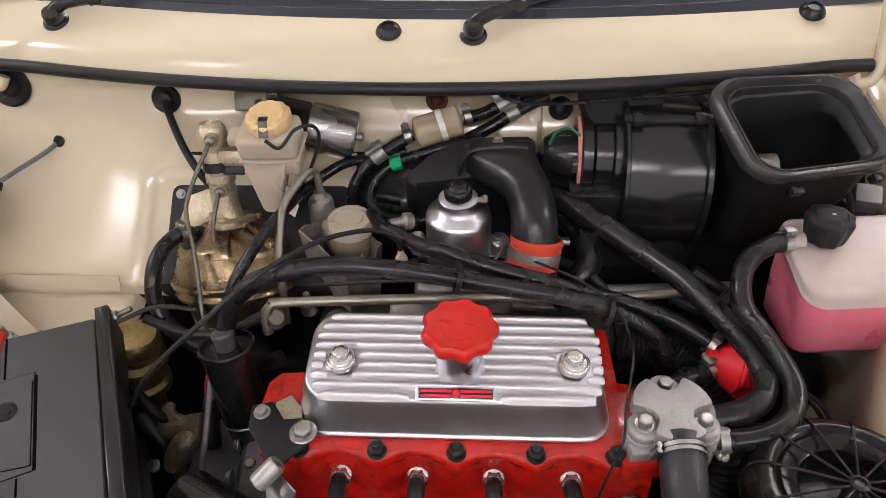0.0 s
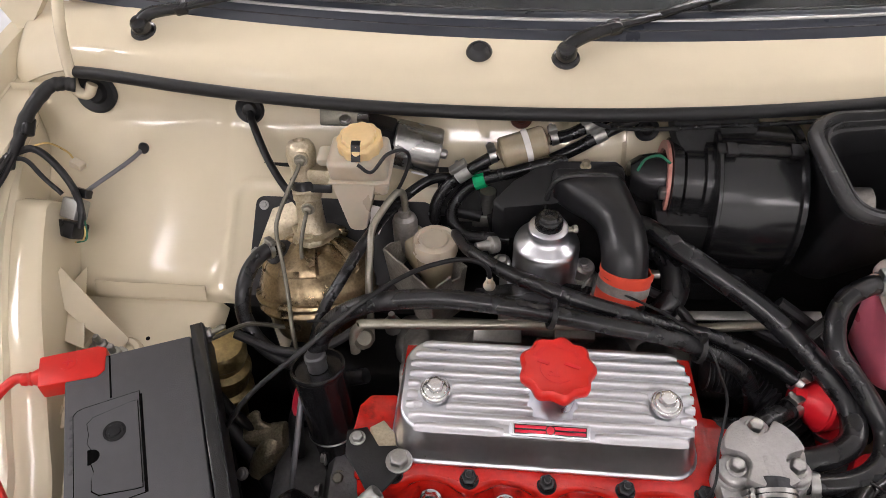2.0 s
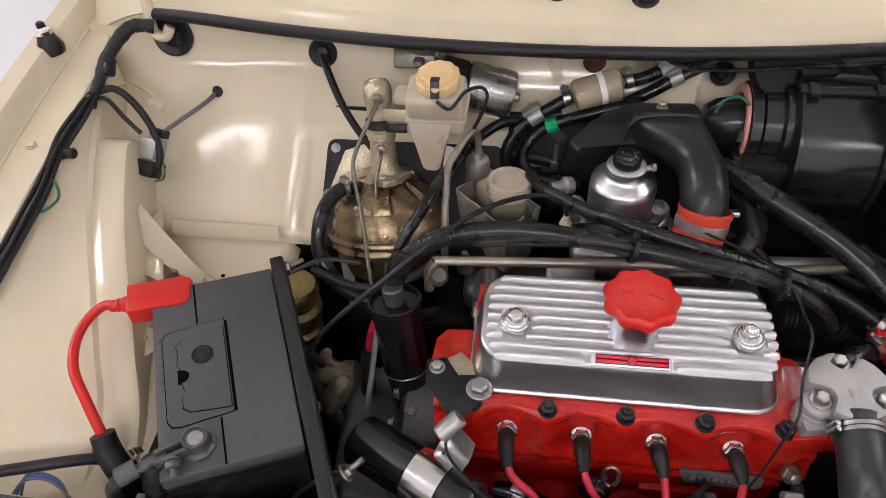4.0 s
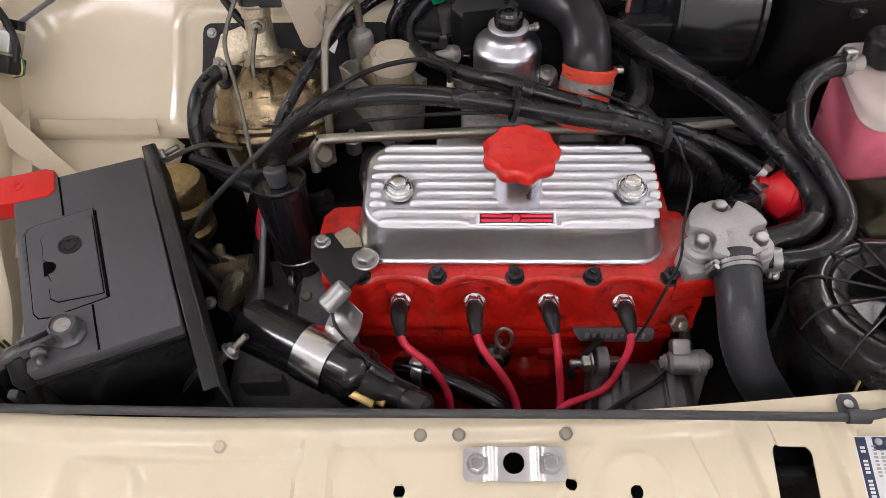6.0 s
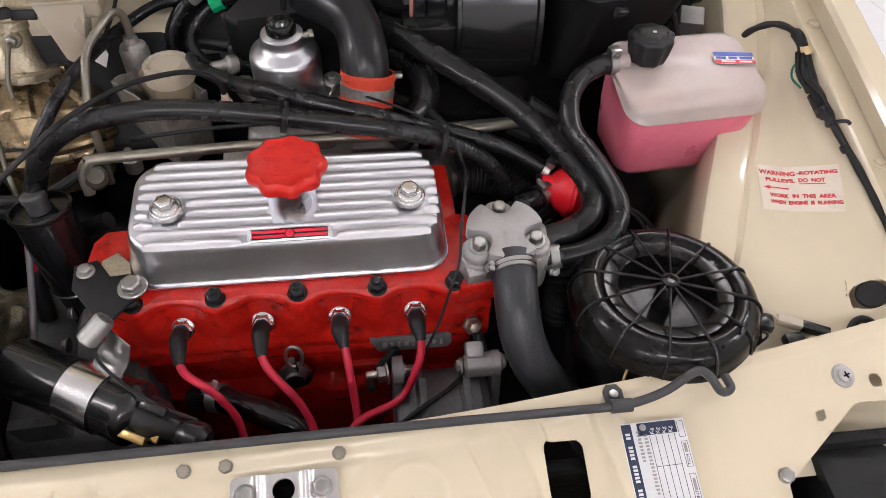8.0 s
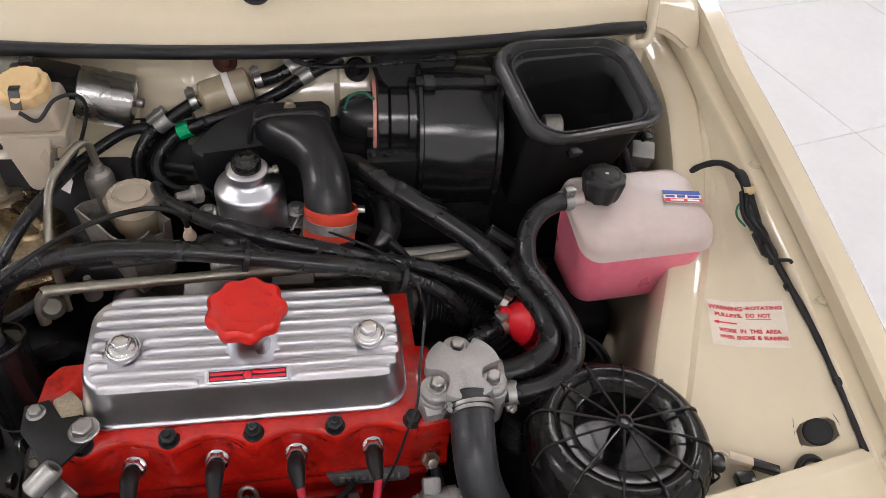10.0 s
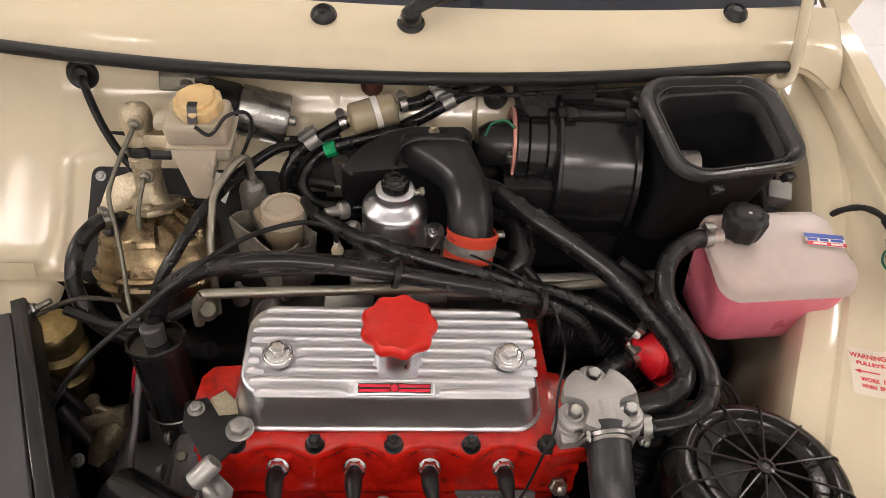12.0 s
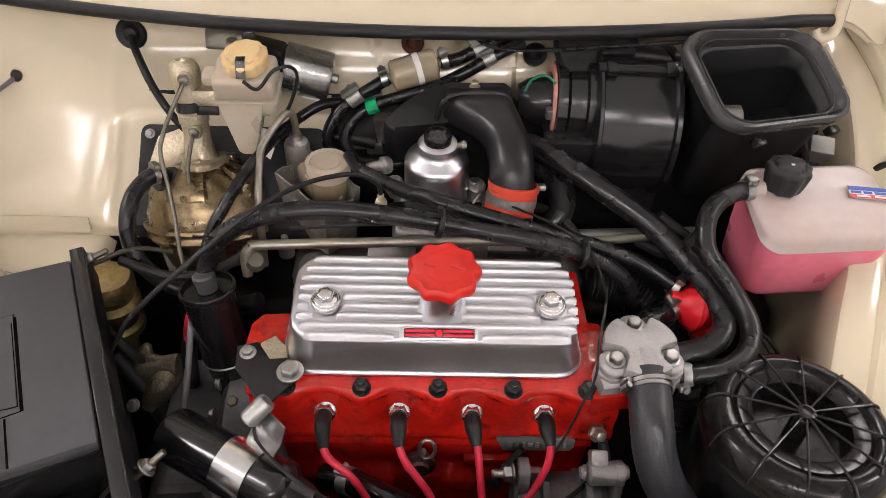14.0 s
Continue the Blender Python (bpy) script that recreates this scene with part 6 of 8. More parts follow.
# relay on the inner wing with its wiring
rel = thing("relay", (-0.617, 0.715, 0.80), "small dull metal relay with a wiring plug", "relay")
RMX = axes((-0.617, 0.718, 0.822), (0.95, -0.3, 0), (0.2, 0.65, 0.72))
bm = bmesh.new()
rbox(bm, (0.027, 0.028, 0.024), RMX @ pose(0, 0.010, 0), 0.003)
part("can", bm, RELAY, rel)
bm = bmesh.new()
rbox(bm, (0.032, 0.022, 0.028), RMX @ pose(0.002, -0.018, 0), 0.003)
rbox(bm, (0.026, 0.012, 0.012), RMX @ pose(0.002, 0.033, -0.004), 0.002)
part("plug", bm, BPL, rel)
for pts, r, c in (([(-0.693, 0.758, 0.893), (-0.665, 0.765, 0.897), (-0.635, 0.752, 0.885), (-0.611, 0.735, 0.856), (-0.600, 0.715, 0.832), (-0.602, 0.702, 0.815)], 0.005, RUB),
                  ([(-0.690, 0.752, 0.890), (-0.668, 0.748, 0.890), (-0.645, 0.735, 0.872), (-0.625, 0.728, 0.852)], 0.0032, RUB),
                  ([(-0.665, 0.767, 0.900), (-0.645, 0.772, 0.902), (-0.622, 0.768, 0.893), (-0.612, 0.762, 0.886)], 0.0014, BRASS),
                  ([(-0.600, 0.716, 0.828), (-0.592, 0.700, 0.818), (-0.592, 0.690, 0.806), (-0.606, 0.688, 0.802)], 0.0010, GREENW),
                  ([(-0.602, 0.716, 0.826), (-0.596, 0.700, 0.812), (-0.598, 0.690, 0.804), (-0.61, 0.69, 0.80)], 0.0012, BRASS)):
    bm = bmesh.new()
    tube(bm, pts, r, 10)
    part("wire", bm, c, rel)
bm = bmesh.new()
rbox(bm, (0.018, 0.012, 0.010), axes((-0.606, 0.757, 0.880), (1, -0.3, -0.4), (0, 1, 0)), 0.002)
part("connector", bm, WHITEPL, rel, "cream plastic connector")

# loom along the left rail
ll = thing("wiring_loom", (-0.69, 0.6, 0.86), "taped black wiring loom along the inner wing", "wiring loom")
bm = bmesh.new()
tube(bm, [(-0.622, 0.842, 0.948), (-0.636, 0.836, 0.953), (-0.652, 0.826, 0.952), (-0.672, 0.797, 0.932), (-0.684, 0.768, 0.905), (-0.690, 0.741, 0.890), (-0.693, 0.70, 0.884), (-0.695, 0.66, 0.876), (-0.696, 0.60, 0.856), (-0.704, 0.54, 0.836), (-0.715, 0.46, 0.81)],
     lambda k: (0.0092 - 0.003 * min(1.0, max(0.0, (k - 0.36) / 0.1))) + 0.0004 * math.sin(k * 61) + 0.0004 * math.sin(k * 143), 14, 12)
part("main_run", bm, RUB, ll)
for ox, oz, r in ((0.009, 0.001, 0.0036), (0.004, 0.007, 0.0030), (-0.006, 0.005, 0.0034)):
    bm = bmesh.new()
    tube(bm, [(-0.688 + 0.5 * ox, 0.750, 0.896 + 0.5 * oz), (-0.692 + ox, 0.715, 0.887 + oz), (-0.695 + ox, 0.672, 0.879 + 1.2 * oz), (-0.696 + 0.6 * ox, 0.635, 0.869 + oz), (-0.697 + ox, 0.595, 0.855 + oz), (-0.704 + ox, 0.545, 0.838 + oz), (-0.715 + ox, 0.46, 0.811 + oz)], r, 10)
    part("strand", bm, RUB, ll)
for q, s in (((-0.676, 0.785, 0.918), 1.0), ((-0.690, 0.742, 0.891), 0.8), ((-0.695, 0.655, 0.874), 0.8)):
    bm = bmesh.new()
    rbox(bm, (0.020 * s, 0.026 * s, 0.018 * s), axes(q, (1, -0.2, 0.3), (-0.3, 0.8, 0.5)), 0.004)
    part("clip", bm, BPL, ll)
bm = bmesh.new()
tube(bm, [(-0.697, 0.62, 0.862), (-0.678, 0.605, 0.860), (-0.672, 0.59, 0.852), (-0.684, 0.575, 0.846), (-0.70, 0.57, 0.843)], 0.0018, 8)
part("green_wire", bm, GREENW, ll)
bm = bmesh.new()
lathe(bm, [(0.007, 0), (0.007, 0.010), (0.005, 0.012)], (-0.685, 0.655, 0.872), (1, -0.2, 0.1), 14)
part("bullet", bm, RUB, ll)


# ---- carburettor and intake ----
uc = thing("bulkhead_cable", (0.19, 0.80, 0.935), "thin black cable sagging under the bonnet seal", "cable")
bm = bmesh.new()
tube(bm, [(0.052, 0.815, 0.946), (0.075, 0.800, 0.938), (0.106, 0.800, 0.933), (0.153, 0.800, 0.934), (0.200, 0.800, 0.939), (0.316, 0.800, 0.950), (0.36, 0.812, 0.953)], 0.0028, 10)
part("sheath", bm, HOSE, uc)

carb = thing("carburettor", (0.012, 0.66, 0.74), "polished alloy carburettor dashpot with black damper cap", "carburettor")
D = Vector((0.0135, 0.668, 0.002))
bm = bmesh.new()
lathe(bm, [(0.038, 0.782), (0.0445, 0.786), (0.0445, 0.792), (0.0393, 0.795), (0.0393, 0.853), (0.0389, 0.857), (0.0375, 0.8605), (0.0350, 0.8630), (0.0270, 0.8680), (0.0240, 0.8705), (0.0228, 0.8735), (0.0226, 0.8765), (0.0232, 0.8775), (0.0232, 0.8825), (0.0214, 0.884), (0.0165, 0.885)], D, (0, 0, 1), 56)
part("dashpot", bm, SHELLM, carb)
bm = bmesh.new()
lathe(bm, [(0.0150, 0.895), (0.0165, 0.897), (0.0165, 0.907), (0.0150, 0.910), (0.0118, 0.911), (0.0100, 0.914), (0.006, 0.9145), (0.0055, 0.912), (0.002, 0.912)], D + Vector((0, 0, -0.0135)), (0, 0.0, 1), 16)
part("damper_cap", bm, BGL, carb, "black plastic damper cap")
bm = bmesh.new()
lathe(bm, [(0.0035, 0), (0.0035, 0.010), (0.005, 0.0105), (0.005, 0.015), (0.003, 0.016)], (0.0320, 0.666, 0.881), (1, 0.2, 0.1), 8)
part("vent", bm, DULLP, carb)
bm = bmesh.new()
rbox(bm, (0.105, 0.085, 0.05), pose(0.012, 0.662, 0.757), 0.012, 3)
lathe(bm, [(0.030, 0), (0.032, 0.004), (0.032, 0.03), (0.028, 0.034)], (0.05, 0.672, 0.765), (1, 0, 0), 28)
part("body", bm, ALUD, carb, "dull cast carburettor body")
for sx in (-0.038, 0.062):
    bm = bmesh.new()
    lathe(bm, [(0.011, -0.01), (0.0125, 0), (0.0125, 0.010), (0.010, 0.013)], (sx, 0.676, 0.806), (0.2 * (1 if sx > 0 else -1), -0.2, 1), 18)
    rbox(bm, (0.03, 0.012, 0.012), pose(sx * 0.7, 0.676, 0.800), 0.004)
    lug = part("lug", bm, ALU, carb)
    bolt(lug, (sx, 0.674, 0.818), (0, -0.2, 1), 0.0062, 0.006, STEEL, 1.3, "screw")
bm = bmesh.new()
lathe(bm, [(0.010, 0), (0.011, 0.003), (0.011, 0.010), (0.007, 0.013), (0.005, 0.03)], (-0.045, 0.688, 0.833), (-0.8, -0.4, 0.2), 18)
part("fast_idle_lever", bm, ALUD, carb)
bm = bmesh.new()
prism(bm, [(-0.07, -0.012), (0.0, -0.02), (0.065, -0.006), (0.07, 0.014), (0.04, 0.02), (-0.03, 0.016), (-0.068, 0.006)], 0.003, axes((0.0, 0.617, 0.822), (1, 0.05, -0.02), (0, 1, -0.15)), 0.001)
part("cable_bracket", bm, BPL, carb, "black cable bracket")
bm = bmesh.new()
lathe(bm, [(0.003, -0.020), (0.003, -0.006), (0.0065, -0.004), (0.0074, 0.000), (0.0062, 0.004), (0.0040, 0.006), (0.0040, 0.012), (0.0026, 0.014)], (-0.052, 0.622, 0.829), (0, 0, 1), 18)
part("cable_end", bm, WHITEPL, carb, "cream plastic cable end")
for pts, r in (([(0.062, 0.66, 0.80), (0.070, 0.645, 0.79), (0.078, 0.632, 0.765), (0.080, 0.625, 0.74)], 0.002), ([(0.055, 0.63, 0.818), (0.066, 0.640, 0.83), (0.072, 0.655, 0.82), (0.073, 0.66, 0.79)], 0.0018)):
    bm = bmesh.new()
    tube(bm, pts, r, 8)
    part("spring_link", bm, STEEL, carb)

plen = thing("intake_plenum", (0.03, 0.74, 0.85), "black plastic air intake elbow with its plenum", "air intake")
bm = bmesh.new()
pl = [(-0.0545, 0.715, 0.8805), (-0.028, 0.745, 0.891), (0.0, 0.765, 0.897), (0.03, 0.776, 0.900), (0.098, 0.778, 0.901), (0.108, 0.770, 0.898), (0.109, 0.740, 0.882), (0.100, 0.730, 0.878), (0.020, 0.724, 0.876), (-0.040, 0.706, 0.872)]
top = [bm.verts.new(p) for p in pl]
bot = [bm.verts.new((x, y + 0.004, z - 0.055)) for x, y, z in pl]
bm.faces.new(top)
bm.faces.new(bot[::-1])
for i in range(len(pl)):
    j = (i + 1) % len(pl)
    bm.faces.new((top[i], bot[i], bot[j], top[j]))
bmesh.ops.bevel(bm, geom=bm.edges[:], offset=0.004, segments=3, profile=0.5, affect="EDGES")
part("plenum", bm, PLENM, plen, "black moulded plenum")
bm = bmesh.new()
EC = spline([(0.064, 0.742, 0.8880), (0.069, 0.728, 0.8895), (0.082, 0.706, 0.8895), (0.094, 0.680, 0.8845), (0.0995, 0.655, 0.8760), (0.101, 0.636, 0.861), (0.102, 0.622, 0.832), (0.103, 0.615, 0.812)], 8)
ER = []
for i, q in enumerate(EC):
    k = i / (len(EC) - 1)
    t = (EC[min(i + 1, len(EC) - 1)] - EC[max(i - 1, 0)]).normalized()
    side = Vector((1, 0.35, 0)) - t * t.dot(Vector((1, 0.35, 0)))
    side.normalize()
    up = side.cross(t)
    up = up if up.z + up.y * -0.5 > 0 else -up
    open_ = max(0.0, 1 - k / 0.42) ** 1.3
    hw, hh = 0.0265 + 0.0195 * open_, 0.0265 - 0.0035 * open_
    pw = 1.0 - 0.48 * min(1.0, open_ * 1.5)
    ring_ = []
    for j in range(36):
        a = 2 * math.pi * j / 36
        c, s = math.cos(a), math.sin(a)
        ring_.append(bm.verts.new(q + side * (hw * math.copysign(abs(c) ** pw, c)) + up * (hh * math.copysign(abs(s) ** pw, s))))
    ER.append(ring_)
for a, b in zip(ER, ER[1:]):
    for j in range(36):
        bm.faces.new((a[j], a[(j + 1) % 36], b[(j + 1) % 36], b[j]))
bm.faces.new(ER[0])
bm.faces.new(ER[-1])
bmesh.ops.recalc_face_normals(bm, faces=bm.faces[:])
part("elbow", bm, ELBM, plen, "black moulded elbow", sharp=60)
bm = bmesh.new()
tube(bm, [(0.012, 0.722, 0.862), (0.0135, 0.725, 0.883), (0.019, 0.726, 0.901), (0.031, 0.727, 0.911), (0.0595, 0.729, 0.914), (0.094, 0.730, 0.911), (0.1055, 0.728, 0.892), (0.108, 0.724, 0.866)], 0.0034, 8, 5)
part("flange_clip", bm, BPL, plen, "raised flange edge")
bm = bmesh.new()
rbox(bm, (0.084, 0.026, 0.030), axes((0.0605, 0.741, 0.894), (1, 0.03, 0), (0, 1, 0.10)), 0.009, 4)
part("throat", bm, PLENM, plen, "raised throat of the moulding")
bolt(plen, (0.060, 0.768, 0.897), (0, 0, 1), 0.0055, 0.009, CASTM, 1.3)

sl = thing("orange_sleeve", (0.102, 0.618, 0.78), "orange silicone sleeve with a grey band", "hose sleeve")
SX = Vector((0.12, 0.36, 0.92)).normalized()
S0 = Vector((0.0965, 0.609, 0.792))
bm = bmesh.new()
lathe(bm, [(0.0268, 0.0), (0.0295, 0.001), (0.0295, 0.060), (0.0308, 0.063), (0.0308, 0.068), (0.0268, 0.069)], S0, SX, 40)
part("sleeve", bm, ORANGE, sl)
bm = bmesh.new()
lathe(bm, [(0.0296, 0.043), (0.0303, 0.0435), (0.0303, 0.0545), (0.0296, 0.055)], S0, SX, 40)
part("band", bm, ALUD, sl, "grey band")
bm = bmesh.new()
rbox(bm, (0.010, 0.006, 0.012), axes(S0 + SX * 0.062 + Vector((0.033, 0.002, 0)), (1, 0, 0), SX), 0.001)
part("clip_screw", bm, STEEL, sl)

# ---- heater pipes and fuel filter ----
ff = thing("fuel_filter", (-0.02, 0.806, 0.87), "yellowed clear plastic fuel filter with hose clips", "fuel filter")
F0, F1 = Vector((-0.045, 0.802, 0.888)), Vector((0.010, 0.815, 0.901))
FA = (F1 - F0).normalized()
FL = (F1 - F0).length
bm = bmesh.new()
lathe(bm, [(0.006, -0.016), (0.006, -0.004), (0.018, -0.001), (0.0203, 0.002), (0.0203, FL - 0.002), (0.018, FL + 0.001), (0.006, FL + 0.004), (0.006, FL + 0.016)], F0, FA, 32)
part("bowl", bm, CLEARPL, ff)
bm = bmesh.new()
lathe(bm, [(0.0204, 0.030), (0.0212, 0.0305), (0.0212, 0.0375), (0.0204, 0.038)], F0, FA, 32)
part("band", bm, WHITE, ff, "white band")
bm = bmesh.new()
tube(bm, [F0 - FA * 0.006, (-0.085, 0.790, 0.868), (-0.110, 0.784, 0.851), (-0.129, 0.770, 0.826), (-0.131, 0.760, 0.798), (-0.125, 0.752, 0.765)], 0.0083, 14)
part("inlet_hose", bm, HOSE, ff, "black rubber hose")
bm = bmesh.new()
tube(bm, [F1 + FA * 0.006, (0.040, 0.822, 0.905), (0.062, 0.828, 0.914), (0.085, 0.838, 0.922), (0.12, 0.852, 0.93)], 0.0083, 14)
part("outlet_hose", bm, HOSE, ff, "black rubber hose")
clamp(ff, F0 - FA * 0.012, FA, 0.0088, 0.009)
clamp(ff, F1 + FA * 0.012, FA, 0.0088, 0.009)
clamp(ff, (0.066, 0.829, 0.916), (0.8, 0.3, 0.3), 0.0088, 0.016, RELAY, "sleeve_clip")
clamp(ff, (-0.094, 0.788, 0.864), (0.8, 0.15, 0.55), 0.0092, 0.020, RELAY, "sleeve_clip")

ht = thing("heater_hose", (-0.08, 0.77, 0.80), "black rubber heater hose with a green tag", "hose")
bm = bmesh.new()
tube(bm, [(0.04, 0.80, 0.882), (-0.015, 0.792, 0.870), (-0.073, 0.790, 0.849), (-0.102, 0.778, 0.827), (-0.108, 0.757, 0.811), (-0.090, 0.742, 0.796), (-0.055, 0.738, 0.795), (-0.03, 0.738, 0.795)], 0.0083, 14)
part("hose", bm, HOSE, ht)
bm = bmesh.new()
lathe(bm, [(0.0085, -0.008), (0.0105, -0.0075), (0.0105, 0.0075), (0.0085, 0.008)], (-0.072, 0.790, 0.8495), (0.9, 0.05, 0.35), 10)
part("tag", bm, GREEN, ht, "green plastic tag")
bm = bmesh.new()
tube(bm, [(0.02, 0.806, 0.876), (0.055, 0.815, 0.892), (0.085, 0.824, 0.908), (0.125, 0.840, 0.922)], 0.0083, 12)
part("upper_hose", bm, HOSE, ht)
clamp(ht, (0.080, 0.823, 0.906), (0.8, 0.2, 0.4), 0.0088, 0.016, RELAY, "sleeve_clip")
bm = bmesh.new()
lathe(bm, [(0.009, -0.03), (0.009, 0.03), (0.011, 0.032), (0.011, 0.04)], (-0.062, 0.792, 0.79), (0.02, 0.05, 1), 16)
lathe(bm, [(0.008, 0), (0.008, 0.05)], (-0.062, 0.79, 0.785), (-1, 0, 0), 14)
rbox(bm, (0.03, 0.02, 0.02), pose(-0.068, 0.79, 0.783), 0.004)
part("valve", bm, ALU, ht, "alloy heater valve")
bm = bmesh.new()
tube(bm, [(-0.15, 0.79, 0.80), (-0.10, 0.79, 0.795), (-0.07, 0.788, 0.79)], 0.010, 12)
tube(bm, [(-0.05, 0.78, 0.80), (-0.045, 0.77, 0.77), (-0.045, 0.76, 0.70)], 0.012, 12)
part("lower_hose", bm, RUB, ht)

tc = thing("speedo_cable", (-0.22, 0.68, 0.80), "thick black cable looping past the servo", "cable")
bm = bmesh.new()
tube(bm, [(-0.06, 0.80, 0.862), (-0.10, 0.796, 0.852), (-0.140, 0.780, 0.855), (-0.180, 0.725, 0.854), (-0.201, 0.665, 0.858), (-0.215, 0.620, 0.856), (-0.229, 0.595, 0.841), (-0.242, 0.578, 0.823), (-0.255, 0.560, 0.785), (-0.26, 0.55, 0.74)], 0.0068, 14)
part("sheath", bm, HOSE, tc)

# ---- sender unit with milky cap and the bent steel pipe ----
fu = thing("filler_unit", (-0.13, 0.69, 0.76), "milky plastic capped reservoir on a cast bracket", "reservoir")
bm = bmesh.new()
lathe(bm, [(0.018, -0.085), (0.021, -0.060), (0.0245, -0.030), (0.0255, -0.012)], (-0.123, 0.690, 0.834), (0, 0.02, 1), 28)
rbox(bm, (0.034, 0.06, 0.046), pose(-0.147, 0.712, 0.792, 0, 0, 35), 0.010, 3)
part("body", bm, CLEARPL, fu, "dusty translucent body")
bm = bmesh.new()
lathe(bm, [(0.0245, -0.014), (0.0275, -0.012), (0.0275, 0.003), (0.026, 0.006), (0.021, 0.0065), (0.020, 0.0045), (0.0165, 0.0045), (0.0155, 0.0065), (0.003, 0.007)], (-0.123, 0.690, 0.829), (0, 0.02, 1), 40, wobble=lambda a: 1.03 + 0.012 * math.cos(20 * a))
part("cap", bm, WHITEPL, fu, "milky screw cap")
bm = bmesh.new()
lathe(bm, [(0.0145, -0.060), (0.0165, -0.056), (0.0165, -0.016), (0.0145, -0.010), (0.009, -0.006), (0.0075, 0.002)], (-0.166, 0.728, 0.846), (0, 0.05, 1), 24)
part("cylinder", bm, ALUD, fu, "grey small cylinder")
bm = bmesh.new()
tube(bm, [(-0.165, 0.729, 0.846), (-0.165, 0.729, 0.862), (-0.167, 0.727, 0.878), (-0.174, 0.715, 0.884), (-0.187, 0.690, 0.877), (-0.196, 0.670, 0.867), (-0.196, 0.640, 0.852), (-0.195, 0.615, 0.828), (-0.196, 0.605, 0.78), (-0.198, 0.60, 0.74)], 0.0046, 14)
part("steel_pipe", bm, DULLP, fu, "bent dull steel pipe")
bm = bmesh.new()
BOXC = [Vector((-0.192, 0.690, 0)), Vector((-0.121, 0.622, 0)), Vector((-0.080, 0.668, 0)), Vector((-0.150, 0.738, 0))]
BOXM = sum(BOXC, Vector()) / 4
def fold(u, v):
    """A folded sheet box round the reservoir; u runs along its walls, v from the rim down."""
    i = int(u) % 4
    k = u - int(u)
    soft = min(1.0, min(k, 1 - k) / 0.06)
    q = BOXC[i].lerp(BOXC[(i + 1) % 4], k)
    q = BOXM + (q - BOXM) * (1.0 - 0.16 * v - 0.02 * (1 - soft))
    rim = (0.002 * math.sin(u * 5.1) + 0.0012 * math.sin(u * 17) - (0.012 if 1.55 < u < 1.8 else 0.0)) * (1 - v)
    return Vector((q.x, q.y, 0.813 + rim - 0.088 * v))
sheet(bm, fold, span(0, 4, 72), span(0, 1, 12), 0.0022)
part("bracket", bm, FOIL, fu, "rough pitted grey sheet box round the reservoir", sharp=40)

# ---- manifold, steel pipe and dark fill behind the rocker cover ----
man = thing("manifold", (0.02, 0.62, 0.60), "dark grimy manifold castings behind the engine", "manifold")
for sx in (-0.14, -0.06, 0.03, 0.11, 0.18):
    bm = bmesh.new()
    tube(bm, [(sx, 0.575, 0.70), (sx, 0.605, 0.712), (sx, 0.635, 0.70), (sx * 0.8, 0.655, 0.65)], 0.021, 14)
    part("runner", bm, ALUD, man, "dull cast runner")
bm = bmesh.new()
rbox(bm, (0.40, 0.07, 0.05), pose(0.02, 0.665, 0.66), 0.018, 3)
part("log", bm, ALUD, man)
# dark box added here, its black taking the place of deep shade
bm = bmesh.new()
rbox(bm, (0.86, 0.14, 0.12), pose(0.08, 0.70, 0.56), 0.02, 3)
part("shade_fill", bm, DARK, man, "black box added to fill the shaded depth behind the engine")
bm = bmesh.new()
tube(bm, [(-0.212, 0.572, 0.752), (-0.212, 0.578, 0.776), (-0.204, 0.583, 0.789), (-0.19, 0.585, 0.791), (-0.06, 0.592, 0.792), (0.05, 0.600, 0.790), (0.18, 0.612, 0.780), (0.30, 0.632, 0.775)], 0.0062, 14)
part("heater_pipe", bm, DULLP, man, "long dull steel heater pipe")
bm = bmesh.new()
lathe(bm, [(0.010, 0), (0.013, 0.003), (0.013, 0.014), (0.009, 0.018)], (-0.205, 0.585, 0.760), (0.3, -0.5, 0.8), 14)
part("union", bm, PIPE, man)
bm = bmesh.new()
lathe(bm, [(0.007, 0), (0.010, 0.003), (0.010, 0.02), (0.006, 0.022), (0.004, 0.034)], (-0.172, 0.615, 0.742), (0, 0, 1), 14)
part("union", bm, STEEL, man)
bm = bmesh.new()
lathe(bm, [(0.014, 0), (0.016, 0.004), (0.016, 0.05), (0.012, 0.056)], (-0.155, 0.552, 0.735), (1, 0.05, 0), 18)
part("stub", bm, ALU, man)
for bx, by, w in ((-0.04, 0.60, 0.06), (0.055, 0.612, 0.05), (0.12, 0.622, 0.08)):
    bm = bmesh.new()
    rbox(bm, (w, 0.03, 0.012), pose(bx, by + 0.012, 0.752, 10), 0.003)
    part("flange", bm, ALU, man)
bm = bmesh.new()
rbox(bm, (0.24, 0.014, 0.004), axes((0.25, 0.668, 0.742), (1, 0.06, 0), (0, 1, 0.2)), 0.001)
part("shelf_plate", bm, STEEL, man, "bare steel shelf plate")
